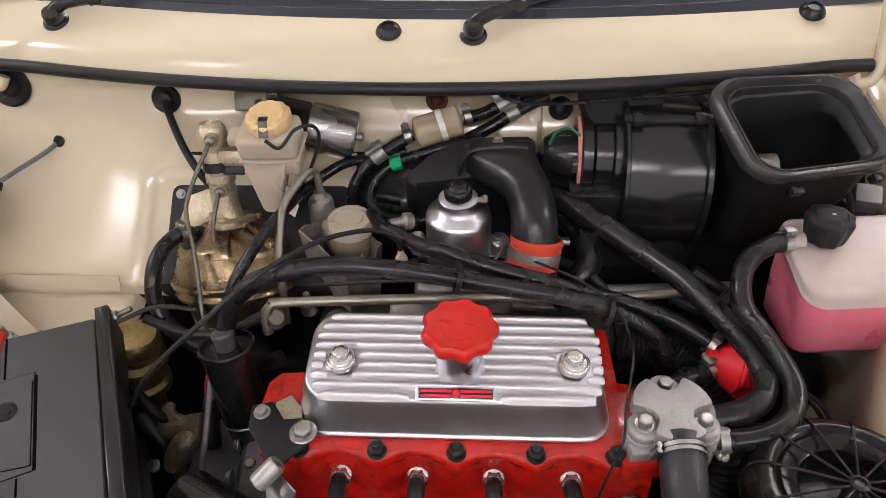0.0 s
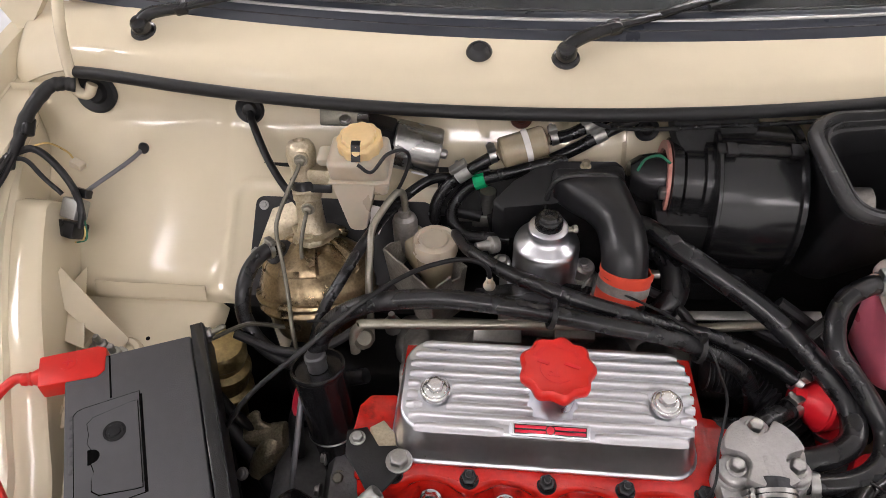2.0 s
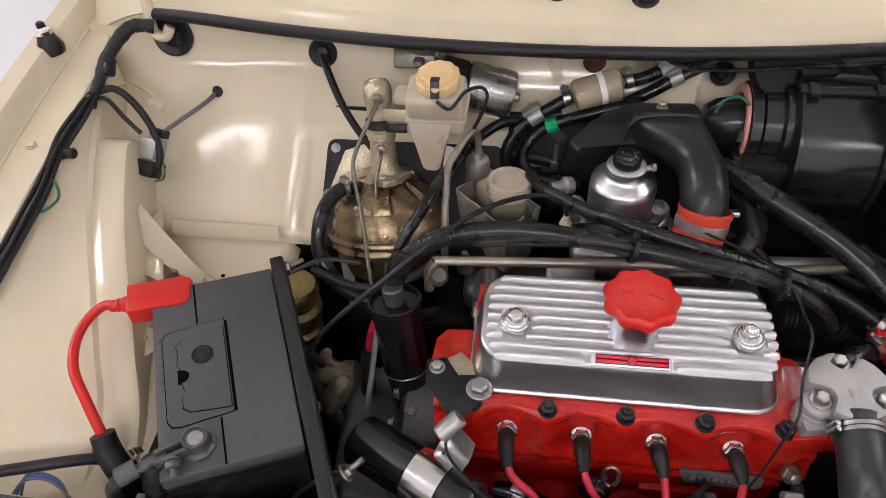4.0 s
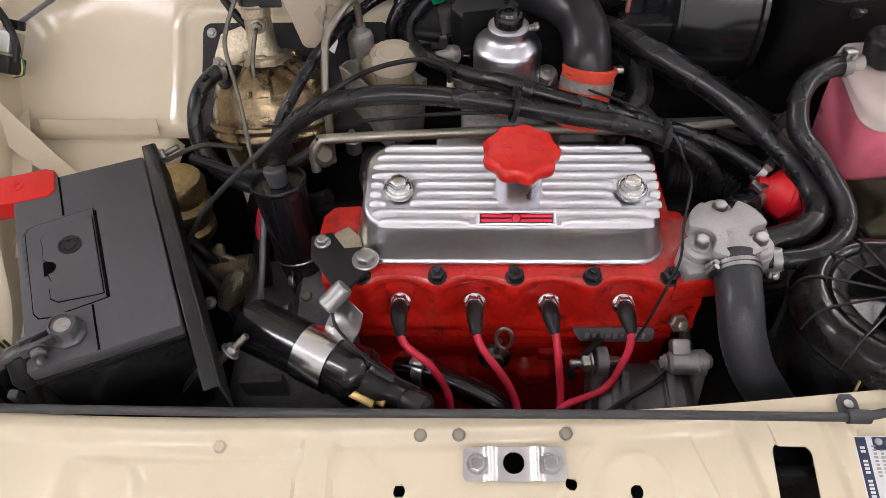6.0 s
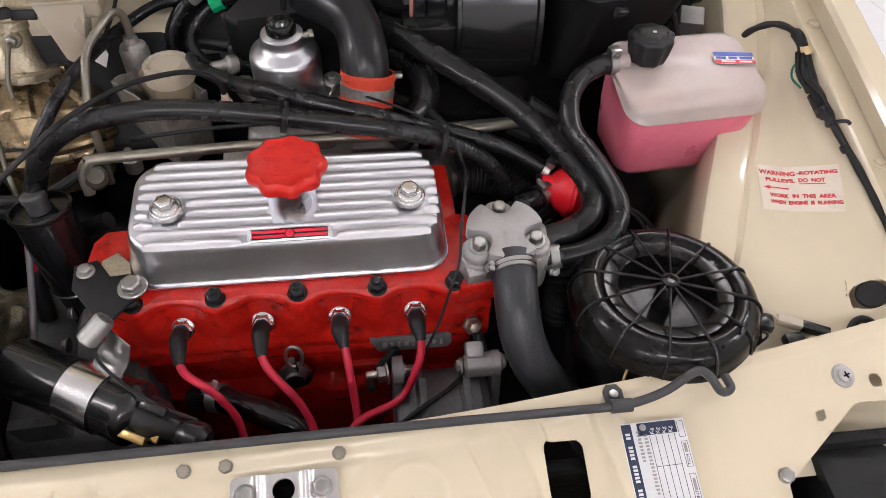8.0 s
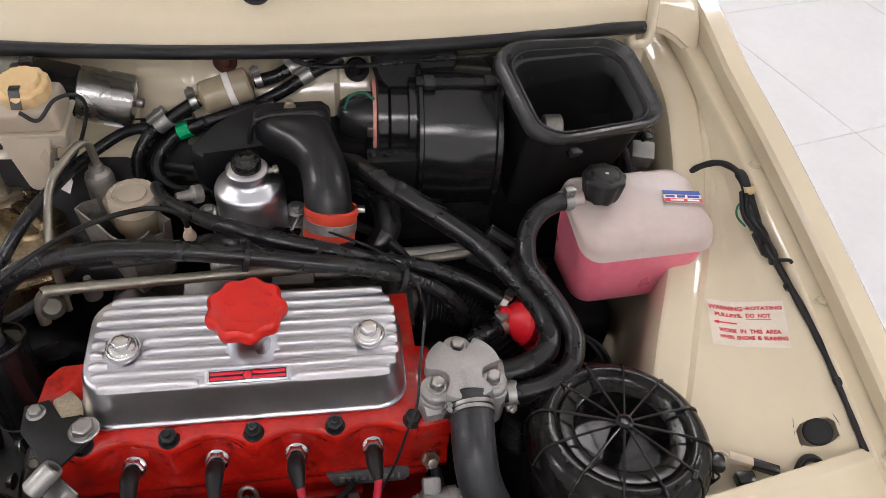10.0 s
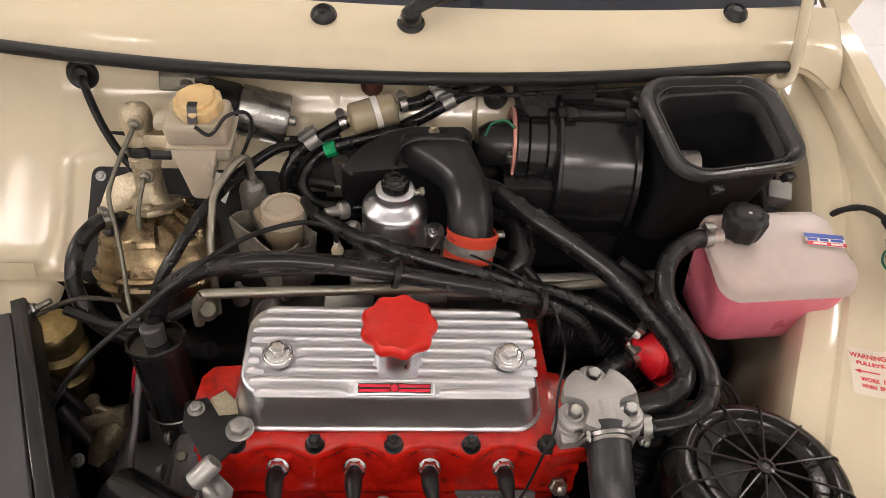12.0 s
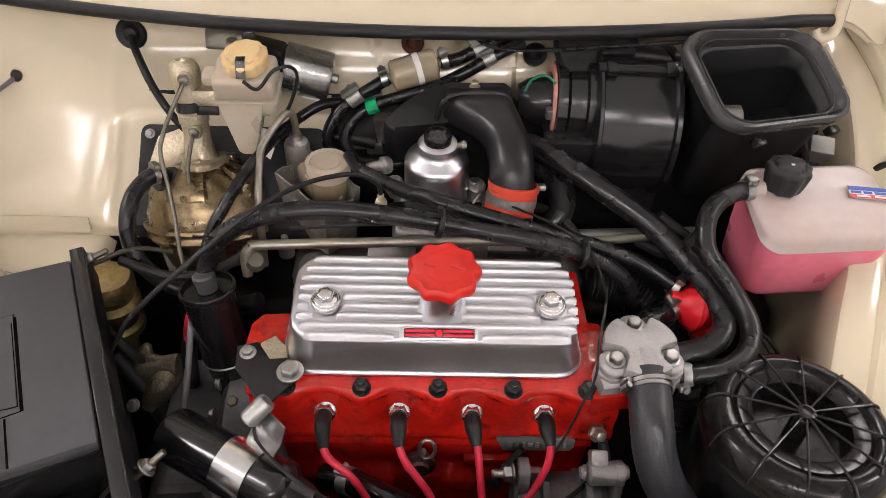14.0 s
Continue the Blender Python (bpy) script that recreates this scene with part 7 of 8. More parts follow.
for pts, r in (([(-0.16, 0.605, 0.80), (-0.05, 0.60, 0.815), (0.06, 0.605, 0.812), (0.16, 0.61, 0.80)], 0.0024), ([(-0.2, 0.60, 0.775), (-0.25, 0.57, 0.76), (-0.30, 0.56, 0.76), (-0.36, 0.575, 0.77)], 0.006),
               ([(0.13, 0.66, 0.80), (0.17, 0.63, 0.80), (0.20, 0.60, 0.775), (0.21, 0.59, 0.74)], 0.006), ([(0.30, 0.66, 0.78), (0.34, 0.64, 0.76), (0.37, 0.62, 0.74)], 0.010), ([(0.27, 0.63, 0.765), (0.31, 0.61, 0.765), (0.35, 0.63, 0.79)], 0.007)):
    bm = bmesh.new()
    tube(bm, pts, r, 10)
    part("cable", bm, RUB, man)

# ---- main loom over the engine ----
loom = thing("main_loom", (0.0, 0.55, 0.80), "thick black wrapped wiring loom arching over the engine", "wiring loom")
LP = [(-0.252, 0.538, 0.770), (-0.246, 0.545, 0.795), (-0.228, 0.549, 0.832), (-0.196, 0.551, 0.860), (-0.158, 0.552, 0.874), (-0.104, 0.553, 0.880), (-0.045, 0.553, 0.875), (0.016, 0.553, 0.864), (0.075, 0.552, 0.852), (0.135, 0.551, 0.840),
      (0.184, 0.549, 0.822), (0.228, 0.547, 0.792), (0.252, 0.545, 0.752), (0.262, 0.545, 0.70)]
bm = bmesh.new()
tube(bm, LP, lambda k: 0.0112 + 0.00022 * math.sin(k * 1100) - 0.002 * k, 16, 40)
part("wrap", bm, HOSE, loom, "ribbed black wrap")
for q in ((0.017, 0.553, 0.8635), (0.178, 0.549, 0.8245)):
    bm = bmesh.new()
    lathe(bm, [(0.0150, -0.003), (0.0165, -0.0025), (0.0165, 0.0025), (0.0150, 0.003)], q, (0.97, 0, -0.22), 18)
    rbox(bm, (0.006, 0.006, 0.012), pose(q[0], q[1] - 0.002, q[2] + 0.020), 0.001)
    part("cable_tie", bm, RUB, loom)
bm = bmesh.new()
tube(bm, [(-0.105, 0.73, 0.805), (-0.0966, 0.700, 0.8343), (-0.081, 0.668, 0.843), (-0.053, 0.640, 0.848), (-0.023, 0.612, 0.857), (0.003, 0.592, 0.866), (0.025, 0.582, 0.865), (0.06, 0.575, 0.858), (0.105, 0.572, 0.845), (0.150, 0.575, 0.826), (0.200, 0.580, 0.806), (0.255, 0.572, 0.788), (0.300, 0.555, 0.768)],
     lambda k: 0.0066 + 0.0029 * min(1, k / 0.45) + 0.00018 * math.sin(k * 700), 14, 26)
part("branch", bm, HOSE, loom, "ribbed branch hose")
bm = bmesh.new()
tube(bm, [(-0.052, 0.622, 0.842), (-0.055, 0.622, 0.858), (-0.068, 0.620, 0.870), (-0.093, 0.612, 0.879), (-0.138, 0.580, 0.888), (-0.188, 0.535, 0.883), (-0.244, 0.495, 0.852), (-0.303, 0.470, 0.803), (-0.34, 0.46, 0.75)], 0.0028, 12)
part("throttle_cable", bm, RUB, loom, "thin black throttle cable")
bm = bmesh.new()
tube(bm, [(-0.225, 0.545, 0.838), (-0.232, 0.538, 0.850), (-0.245, 0.530, 0.858)], 0.0015, 6)
part("tie_tail", bm, RUB, loom)
bm = bmesh.new()
tube(bm, [(0.10, 0.60, 0.848), (0.15, 0.575, 0.842), (0.185, 0.545, 0.832), (0.198, 0.52, 0.815), (0.193, 0.478, 0.828), (0.186, 0.445, 0.798), (0.181, 0.415, 0.782), (0.17, 0.4, 0.75), (0.158, 0.386, 0.715), (0.139, 0.368, 0.68), (0.124, 0.35, 0.657), (0.09, 0.33, 0.62)], 0.0015, 8)
part("thin_wire", bm, RUB, loom, "thin black wire")

# ---- heater blower and air box ----
hv = thing("heater_blower", (0.25, 0.79, 0.80), "black plastic heater blower drum with motor", "heater blower")
HX = Vector((1, -0.03, 0)).normalized()
def hvl(name, prof, at, label="", mat_=None, seg=48):
    b = bmesh.new()
    lathe(b, prof, at, HX, seg)
    return part(name, b, mat_ or BPL, hv, label)
hvl("motor_end", [(0.012, -0.045), (0.022, -0.042), (0.030, -0.03), (0.034, -0.01), (0.034, 0.006)], (0.162, 0.792, 0.862), "black motor end")
hvl("gasket", [(0.040, -0.001), (0.0505, -0.001), (0.0505, 0.003), (0.040, 0.003)], (0.162, 0.792, 0.862), "pink gasket ring", PINK)
hvl("neck", [(0.046, 0.002), (0.054, 0.004), (0.054, 0.016), (0.049, 0.018), (0.052, 0.020), (0.052, 0.040), (0.060, 0.042), (0.060, 0.052)], (0.163, 0.792, 0.862), "ribbed neck", DRUMM)
hvl("volute", [(0.06, 0.0), (0.094, 0.002), (0.100, 0.004), (0.100, 0.008), (0.0950, 0.010), (0.0958, 0.024), (0.0966, 0.039), (0.0969, 0.054), (0.0966, 0.069), (0.0958, 0.084), (0.0950, 0.098), (0.100, 0.100), (0.100, 0.106), (0.07, 0.108)], (0.212, 0.800, 0.835), "large smooth drum", DRUMM)
bm = bmesh.new()
rbox(bm, (0.10, 0.014, 0.006), pose(0.262, 0.768, 0.930, 20, 0, -2), 0.002)
part("seam", bm, BPL, hv, "moulded seam")
for cx in (0.228, 0.302):
    bm = bmesh.new()
    rbox(bm, (0.014, 0.018, 0.009), pose(cx, 0.765, 0.932, 20), 0.002)
    part("clip", bm, BPL, hv)
bm = bmesh.new()
rbox(bm, (0.012, 0.012, 0.014), pose(0.158, 0.752, 0.872), 0.002)
part("terminal_block", bm, STEEL, hv, "small steel motor terminal")
bm = bmesh.new()
tube(bm, [(0.125, 0.770, 0.892), (0.132, 0.772, 0.908), (0.148, 0.772, 0.914), (0.162, 0.768, 0.906)], 0.0018, 8)
part("green_wire", bm, GREENW, hv)
bm = bmesh.new()
tube(bm, [(0.165, 0.750, 0.830), (0.168, 0.744, 0.815), (0.170, 0.742, 0.80)], 0.0025, 8)
part("stud", bm, STEEL, hv)
bm = bmesh.new()
prism(bm, [(0.17, 0.745), (0.33, 0.745), (0.33, 0.84), (0.17, 0.84)], 0.12, pose(0, 0, 0.68), 0.01)
prism(bm, [(0.0, 0.0), (0.10, -0.075), (0.10, 0.03), (0.0, 0.03)], 0.05, axes((0.150, 0.765, 0.822), (1, 0, 0), (0, 0, 1)), 0.004)
part("lower_case", bm, BPL, hv, "black lower casing")

ab = thing("air_box", (0.42, 0.75, 0.77), "black plastic fresh air box with open rubber-edged mouth", "air box")
TL, TR, BR, BLc = Vector((0.292, 0.775, 0.977)), Vector((0.490, 0.835, 0.952)), Vector((0.530, 0.715, 0.895)), Vector((0.338, 0.645, 0.915))
UN = (TR - TL).cross(BLc - TL).normalized()
UN = UN if UN.z > 0 else -UN


def mouth(s, t):
    """0..1 across, 0..1 from the front edge to the back."""
    p = BLc.lerp(BR, s).lerp(TL.lerp(TR, s), t)
    return p + UN * 0.004 * math.sin(math.pi * s)


ring_st = [(0.5 + x, 0.5 + y) for x, y in rrect(0.91, 0.86, 0.20, 9)]
def shrink(k):
    return [(0.5 + (s - 0.5) * k, 0.5 + (t - 0.5) * k) for s, t in ring_st]
bm = bmesh.new()
loops = []
for k, d in ((0.95, -0.012), (1.03, -0.012), (1.085, -0.008), (1.115, -0.001), (1.105, 0.006), (1.07, 0.010), (1.02, 0.0105), (0.985, 0.007), (0.965, 0.002), (0.945, 0.0), (0.92, 0.003), (0.895, 0.003), (0.875, -0.002), (0.87, -0.012)):
    loops.append([bm.verts.new(mouth(s, t) + UN * d) for s, t in shrink(k)])
loops.append(loops[0])
nn = len(loops[0])
for a, b in zip(loops, loops[1:]):
    for i in range(nn):
        bm.faces.new((a[i], a[(i + 1) % nn], b[(i + 1) % nn], b[i]))
part("rubber_lip", bm, LIPM, ab, "thick grey-black rubber lip")
def deep(s, t, k):
    q = mouth(s, t)
    low = Vector((0.330 + 0.165 * s, 0.700 + 0.125 * t, 0.770 + 0.105 * s * s))
    return q.lerp(low, k)
bm = bmesh.new()
outer = [[bm.verts.new(deep(s, t, k)) for s, t in shrink(c)] for k, c in ((0.03, 1.0), (0.10, 1.0), (0.12, 0.97), (0.6, 0.98), (1.0, 0.98))]
inner = [[bm.verts.new(deep(s, t, k)) for s, t in shrink(c)] for k, c in ((0.96, 0.93), (0.6, 0.93), (0.28, 0.93), (0.26, 0.80), (0.2, 0.80), (0.06, 0.87))]
seq = outer + inner
seq.append(outer[0])
for a, b in zip(outer, outer[1:]):
    for i in range(nn):
        bm.faces.new((a[i], a[(i + 1) % nn], b[(i + 1) % nn], b[i]))
for a, b in zip(inner, inner[1:]):
    for i in range(nn):
        bm.faces.new((a[i], a[(i + 1) % nn], b[(i + 1) % nn], b[i]))
bm.faces.new(outer[-1])
bm.faces.new(inner[0])
for i in range(nn):
    bm.faces.new((inner[-1][i], inner[-1][(i + 1) % nn], outer[0][(i + 1) % nn], outer[0][i]))
part("box", bm, PLENM, ab, "black moulded box")
bm = bmesh.new()
lathe(bm, [(0.020, 0), (0.022, 0.002), (0.022, 0.022), (0.018, 0.024)], (0.375, 0.742, 0.872), (1, -0.1, 0.1), 24)
part("blower_wheel", bm, ALUD, ab, "metal blower hub inside the mouth")
bm = bmesh.new()
tube(bm, [(0.349, 0.838, 0.886), (0.361, 0.786, 0.877), (0.371, 0.735, 0.867)], 0.0016, 6)
prism(bm, [(-0.050, 0.009), (0.052, -0.011), (0.050, -0.075), (-0.050, -0.060)], 0.002, axes((0.360, 0.786, 0.876), (0.21, -0.97, 0), (0, 0, 1)), 0.0004)
part("inner_edge", bm, PIPE, ab, "thin partition with a bright edge")
for s, t in ((0.28, -0.02), (0.86, -0.0)):
    bm = bmesh.new()
    rbox(bm, (0.016, 0.010, 0.012), axes(mouth(s, t) - UN * 0.014, BR - BLc, TL - BLc), 0.002)
    part("clip", bm, BPL, ab)
bm = bmesh.new()
lathe(bm, [(0.02, 0), (0.045, 0.004), (0.055, 0.02), (0.05, 0.03)], (0.215, 0.832, 0.922), (0, -0.6, 0.5), 28)
part("drum_back", bm, DARK, ab)


# ---- coolant side ----
tank = thing("coolant_tank", (0.465, 0.61, 0.735), "translucent coolant tank half full of pink coolant", "coolant tank")
TM = pose(0.4635, 0.611, -0.003, 0, 0, 5) @ Matrix.Diagonal((0.975, 1, 1, 1))


def tank_ring(bm, hw, f, b, z, r, slope=0.0):
    return [bm.verts.new(TM @ Vector((x, y + (f + b) / 2, z + slope * (y + (f + b) / 2)))) for x, y in rrect(2 * hw, b - f, r, 6)]


def loft(bm, rows):
    n = len(rows[0])
    for a, b in zip(rows, rows[1:]):
        for i in range(n):
            bm.faces.new((a[i], a[(i + 1) % n], b[(i + 1) % n], b[i]))
    bm.faces.new(rows[0][::-1])
    bm.faces.new(rows[-1])
    return bm


bm = bmesh.new()
S = 0.24
zs = 0.832 + S * 0.058
loft(bm, [tank_ring(bm, 0.0756, -0.046, 0.044, zs, 0.022, S), tank_ring(bm, 0.0860, -0.056, 0.054, zs + 0.0, 0.024, S), tank_ring(bm, 0.0874, -0.058, 0.056, zs + 0.003, 0.024, S), tank_ring(bm, 0.0850, -0.056, 0.056, zs + 0.007, 0.024, S * 0.95),
          tank_ring(bm, 0.0855, -0.056, 0.057, zs + 0.009, 0.024, S * 0.75), tank_ring(bm, 0.0841, -0.054, 0.057, zs + 0.0125, 0.026, S * 0.4), tank_ring(bm, 0.0784, -0.047, 0.054, zs + 0.0150, 0.028, S * 0.2), tank_ring(bm, 0.0662, -0.034, 0.045, zs + 0.0165, 0.026, S * 0.12)])
part("upper_half", bm, TANKW, tank, "pale milky upper half", sharp=50)
bm = bmesh.new()
loft(bm, [tank_ring(bm, 0.0567, -0.030, 0.040, 0.738, 0.02), tank_ring(bm, 0.0699, -0.038, 0.046, 0.741, 0.022), tank_ring(bm, 0.0756, -0.042, 0.05, 0.750, 0.024), tank_ring(bm, 0.0813, -0.050, 0.054, 0.80, 0.026, 0.1), tank_ring(bm, 0.0832, -0.054, 0.054, zs - 0.006, 0.024, S), tank_ring(bm, 0.0832, -0.054, 0.054, zs - 0.0015, 0.024, S)])
part("lower_half", bm, TANKP, tank, "lower half pink with coolant", sharp=50)
bm = bmesh.new()
lathe(bm, [(0.018, -0.012), (0.0225, -0.010), (0.0242, -0.006), (0.0262, 0.002), (0.0282, 0.013), (0.0286, 0.0165), (0.0278, 0.0192), (0.0255, 0.0207), (0.0205, 0.0212), (0.0198, 0.0205), (0.0190, 0.0212), (0.0175, 0.0232), (0.0150, 0.0240), (0.003, 0.0242)], (0.419, 0.629, 0.8725), (-0.03, 0.05, 1), 108,
      wobble=lambda a: 0.87 + 0.038 * math.cos(9 * a + 0.4))
capt = part("cap", bm, RUB, tank, "black ribbed screw cap", sharp=45)
bm = bmesh.new()
rbox(bm, (0.004, 0.003, 0.0008), pose(0.4190, 0.6275, 0.8972), 0.0002)
part("mark", bm, WHITE, capt)
bm = bmesh.new()
lathe(bm, [(0.0095, -0.01), (0.0095, 0.012), (0.011, 0.014), (0.011, 0.018)], (0.386, 0.625, 0.861), (-1, -0.1, 0), 18)
part("spigot", bm, TANKW, tank)
clamp(tank, (0.377, 0.6235, 0.861), (-1, -0.15, 0), 0.0118, 0.010)
LB = axes((0.520, 0.6205, 0.8632), (1, -0.10, 0.0), (0.1, 1, 0.10)) @ Matrix.Diagonal((0.80, 0.84, 1, 1))
def lab_piece(name, x0, x1, y0, y1, mat_, up):
    b = bmesh.new()
    rbox(b, (x1 - x0, y1 - y0, 0.0006), LB @ pose((x0 + x1) / 2, (y0 + y1) / 2, up), 0.0)
    return part(name, b, mat_, tank, "blue, white and red sticker" if up < 0.0005 else "")
st = lab_piece("sticker", -0.029, 0.029, -0.011, 0.011, WHITE, 0.0)
for x0, x1, y0, y1, c in ((-0.0288, 0.0288, 0.0035, 0.0108, LBLUE), (-0.0288, 0.0288, -0.0108, -0.0045, LRED), (-0.026, -0.012, -0.0025, 0.002, LBLUE), (-0.008, 0.004, -0.0025, 0.002, LBLUE), (0.008, 0.026, -0.0025, 0.002, LBLUE),
                          (-0.020, 0.0, -0.0092, -0.0062, WHITE), (0.006, 0.024, -0.0092, -0.0062, WHITE)):
    b = bmesh.new()
    rbox(b, (x1 - x0, y1 - y0, 0.0004), LB @ pose((x0 + x1) / 2, (y0 + y1) / 2, 0.0006 if c is not WHITE else 0.0009), 0.0)
    part("sticker_bar", b, c, st)
hoses = []
def hose(name, pts, r, label, seg=20):
    e = thing(name, pts[len(pts) // 2], label, "hose")
    b = bmesh.new()
    tube(b, pts, r, seg)
    part("hose", b, DUSTH if name == "radiator_hose" else HOSE, e)
    return e


h = hose("tank_hose", [(0.377, 0.6235, 0.861), (0.358, 0.616, 0.862), (0.336, 0.602, 0.858), (0.321, 0.580, 0.848), (0.320, 0.552, 0.830), (0.338, 0.532, 0.812), (0.356, 0.512, 0.793), (0.367, 0.488, 0.779), (0.360, 0.462, 0.771), (0.340, 0.443, 0.767), (0.312, 0.433, 0.764), (0.275, 0.431, 0.761)],
         0.0112, "black rubber hose from tank to thermostat housing")
clamp(h, (0.284, 0.4315, 0.762), (1, 0.0, 0.05), 0.0116, 0.009, RELAY, "hose_clamp", (0, -0.6, -1))
h = hose("top_heater_hose", [(0.118, 0.718, 0.850), (0.135, 0.700, 0.858), (0.168, 0.668, 0.856), (0.205, 0.641, 0.846), (0.262, 0.606, 0.824), (0.300, 0.572, 0.804), (0.328, 0.540, 0.788), (0.341, 0.510, 0.777), (0.336, 0.482, 0.771), (0.315, 0.465, 0.767), (0.288, 0.458, 0.763), (0.262, 0.458, 0.760)],
         0.0134, "thick black rubber heater hose")
clamp(h, (0.276, 0.458, 0.7615), (1, 0.0, 0.05), 0.0138, 0.008, ALUD, "hose_clamp", (0, 0.5, -1))
h = hose("radiator_hose", [(0.2355, 0.420, 0.780), (0.2345, 0.395, 0.776), (0.233, 0.368, 0.768), (0.237, 0.345, 0.746), (0.250, 0.328, 0.718), (0.272, 0.314, 0.688), (0.300, 0.300, 0.650), (0.32, 0.29, 0.61)], lambda k: 0.0222 - 0.001 * k + 0.0003 * math.sin(k * 160), "thick black rubber radiator top hose", 28)
clamp(h, (0.2350, 0.4010, 0.7768), (0, -1, -0.12), 0.0227, 0.004, STEEL, "wire_clip", (-1, -0.2, 0.2))
clamp(h, (0.2353, 0.4085, 0.7780), (0.04, -1, -0.22), 0.0227, 0.004, STEEL, "wire_clip", (-1, -0.2, 0.2))
hose("breather_hose", [(0.128, 0.72, 0.815), (0.150, 0.704, 0.826), (0.168, 0.676, 0.820), (0.170, 0.648, 0.806), (0.155, 0.630, 0.788), (0.135, 0.62, 0.76)], 0.0165, "short thick black rubber hose")
h = hose("small_hose", [(0.205, 0.505, 0.74), (0.240, 0.500, 0.752), (0.268, 0.515, 0.753), (0.292, 0.530, 0.750), (0.305, 0.538, 0.750)], 0.0115, "short black hose to the red rubber cap")
clamp(h, (0.294, 0.5305, 0.7505), (0.8, 0.5, 0), 0.012, 0.010)
for nm, pts, r in (("corrugated_duct", [(0.205, 0.575, 0.745), (0.238, 0.572, 0.742), (0.262, 0.560, 0.735), (0.288, 0.535, 0.722), (0.310, 0.505, 0.700), (0.322, 0.475, 0.660), (0.322, 0.46, 0.60)], 0.019),):
    e = thing(nm, (0.28, 0.53, 0.70), "black corrugated hot air duct", "duct")
    bm = bmesh.new()
    tube(bm, pts, lambda k: r + 0.0022 * math.sin(k * 2 * math.pi * 38), 22, 44)
    part("duct", bm, RUB, e)

rc = thing("red_rubber_cap", (0.325, 0.545, 0.72), "glossy red rubber valve cap with hose clips", "valve cap")
RA = Vector((0.60, -0.10, -0.10)).normalized()
bm = bmesh.new()
lathe(bm, [(0.013, -0.030), (0.0135, -0.018), (0.018, -0.014), (0.026, -0.006), (0.0295, 0.002), (0.0315, 0.003), (0.0315, 0.007), (0.0295, 0.008), (0.0275, 0.016), (0.021, 0.026), (0.011, 0.031), (0.003, 0.032)], (0.321, 0.535, 0.754), RA, 32)
tube(bm, [(0.325, 0.534, 0.752), (0.335, 0.519, 0.737), (0.342, 0.512, 0.715)], 0.0165, 18)
part("cap", bm, REDCAP, rc)
clamp(rc, (0.338, 0.515, 0.729), (0.2, -0.3, -0.9), 0.0172, 0.007)
clamp(rc, (0.300, 0.555, 0.766), (0.8, -0.4, -0.4), 0.0108, 0.008)

# ---- air filter ----
af = thing("air_filter", (0.387, 0.372, 0.60), "black plastic round air filter with radial ribs", "air filter")
C = Vector((0.387, 0.372, 0.0))
bm = bmesh.new()
lathe(bm, [(0.080, 0.60), (0.088, 0.61), (0.094, 0.735), (0.0985, 0.738), (0.0985, 0.746), (0.094, 0.747)], C, (0, 0, 1), 64)
part("bowl", bm, BPL, af, "black filter bowl")
bm = bmesh.new()
lathe(bm, [(0.095, 0.7472), (0.1005, 0.7475), (0.1015, 0.7505), (0.0995, 0.754), (0.0990, 0.759), (0.0965, 0.768), (0.0920, 0.7755), (0.0855, 0.7805), (0.0785, 0.7825), (0.0735, 0.7815), (0.0700, 0.7785), (0.0690, 0.7775), (0.0680, 0.7792), (0.0665, 0.7775), (0.0545, 0.7765), (0.0510, 0.7745), (0.0495, 0.7700), (0.0475, 0.740), (0.020, 0.700), (0.012, 0.698), (0.0105, 0.780), (0.008, 0.783), (0.003, 0.783)], C, (0, 0, 1), 72)
lidf = part("lid", bm, LIDM, af, "glossy black domed lid", sharp=40)
bm = bmesh.new()
lathe(bm, [(0.0985, 0.7520), (0.0995, 0.7534), (0.1005, 0.7520)], C, (0, 0, 1), 72, loop=True)
part("raised_ring", bm, BPL, lidf)
for k in range(12):
    a = 2 * math.pi * (k + 0.35) / 12
    d = Vector((math.cos(a), math.sin(a), 0))
    bm = bmesh.new()
    tube(bm, [C + d * q + Vector((0, 0, h)) for q, h in ((0.004, 0.7870), (0.045, 0.7855), (0.070, 0.7838), (0.0785, 0.7836), (0.0855, 0.7816), (0.092, 0.7766), (0.0968, 0.769), (0.0995, 0.760), (0.1008, 0.7525))], 0.0014, 8, 3)
    part("rib", bm, BPL, lidf)
bm = bmesh.new()
lathe(bm, [(0.009, 0.784), (0.0095, 0.7895), (0.006, 0.791), (0.0055, 0.788), (0.002, 0.788)], C, (0, 0, 1), 20)
part("hub", bm, BPL, lidf)
for i, (w, dx) in enumerate(((0.020, 0), (0.026, 0.003))):
    bm = bmesh.new()
    rbox(bm, (w, 0.004, 0.0008), axes(C + Vector((0.062 + dx - 0.008 * i, -0.052 - 0.008 * i, 0.7838 - 0.0008 * i)), (0.6, 0.8, 0), (-0.8, 0.6, 0)), 0.0002)
    part("raised_bar", bm, BPL, lidf)
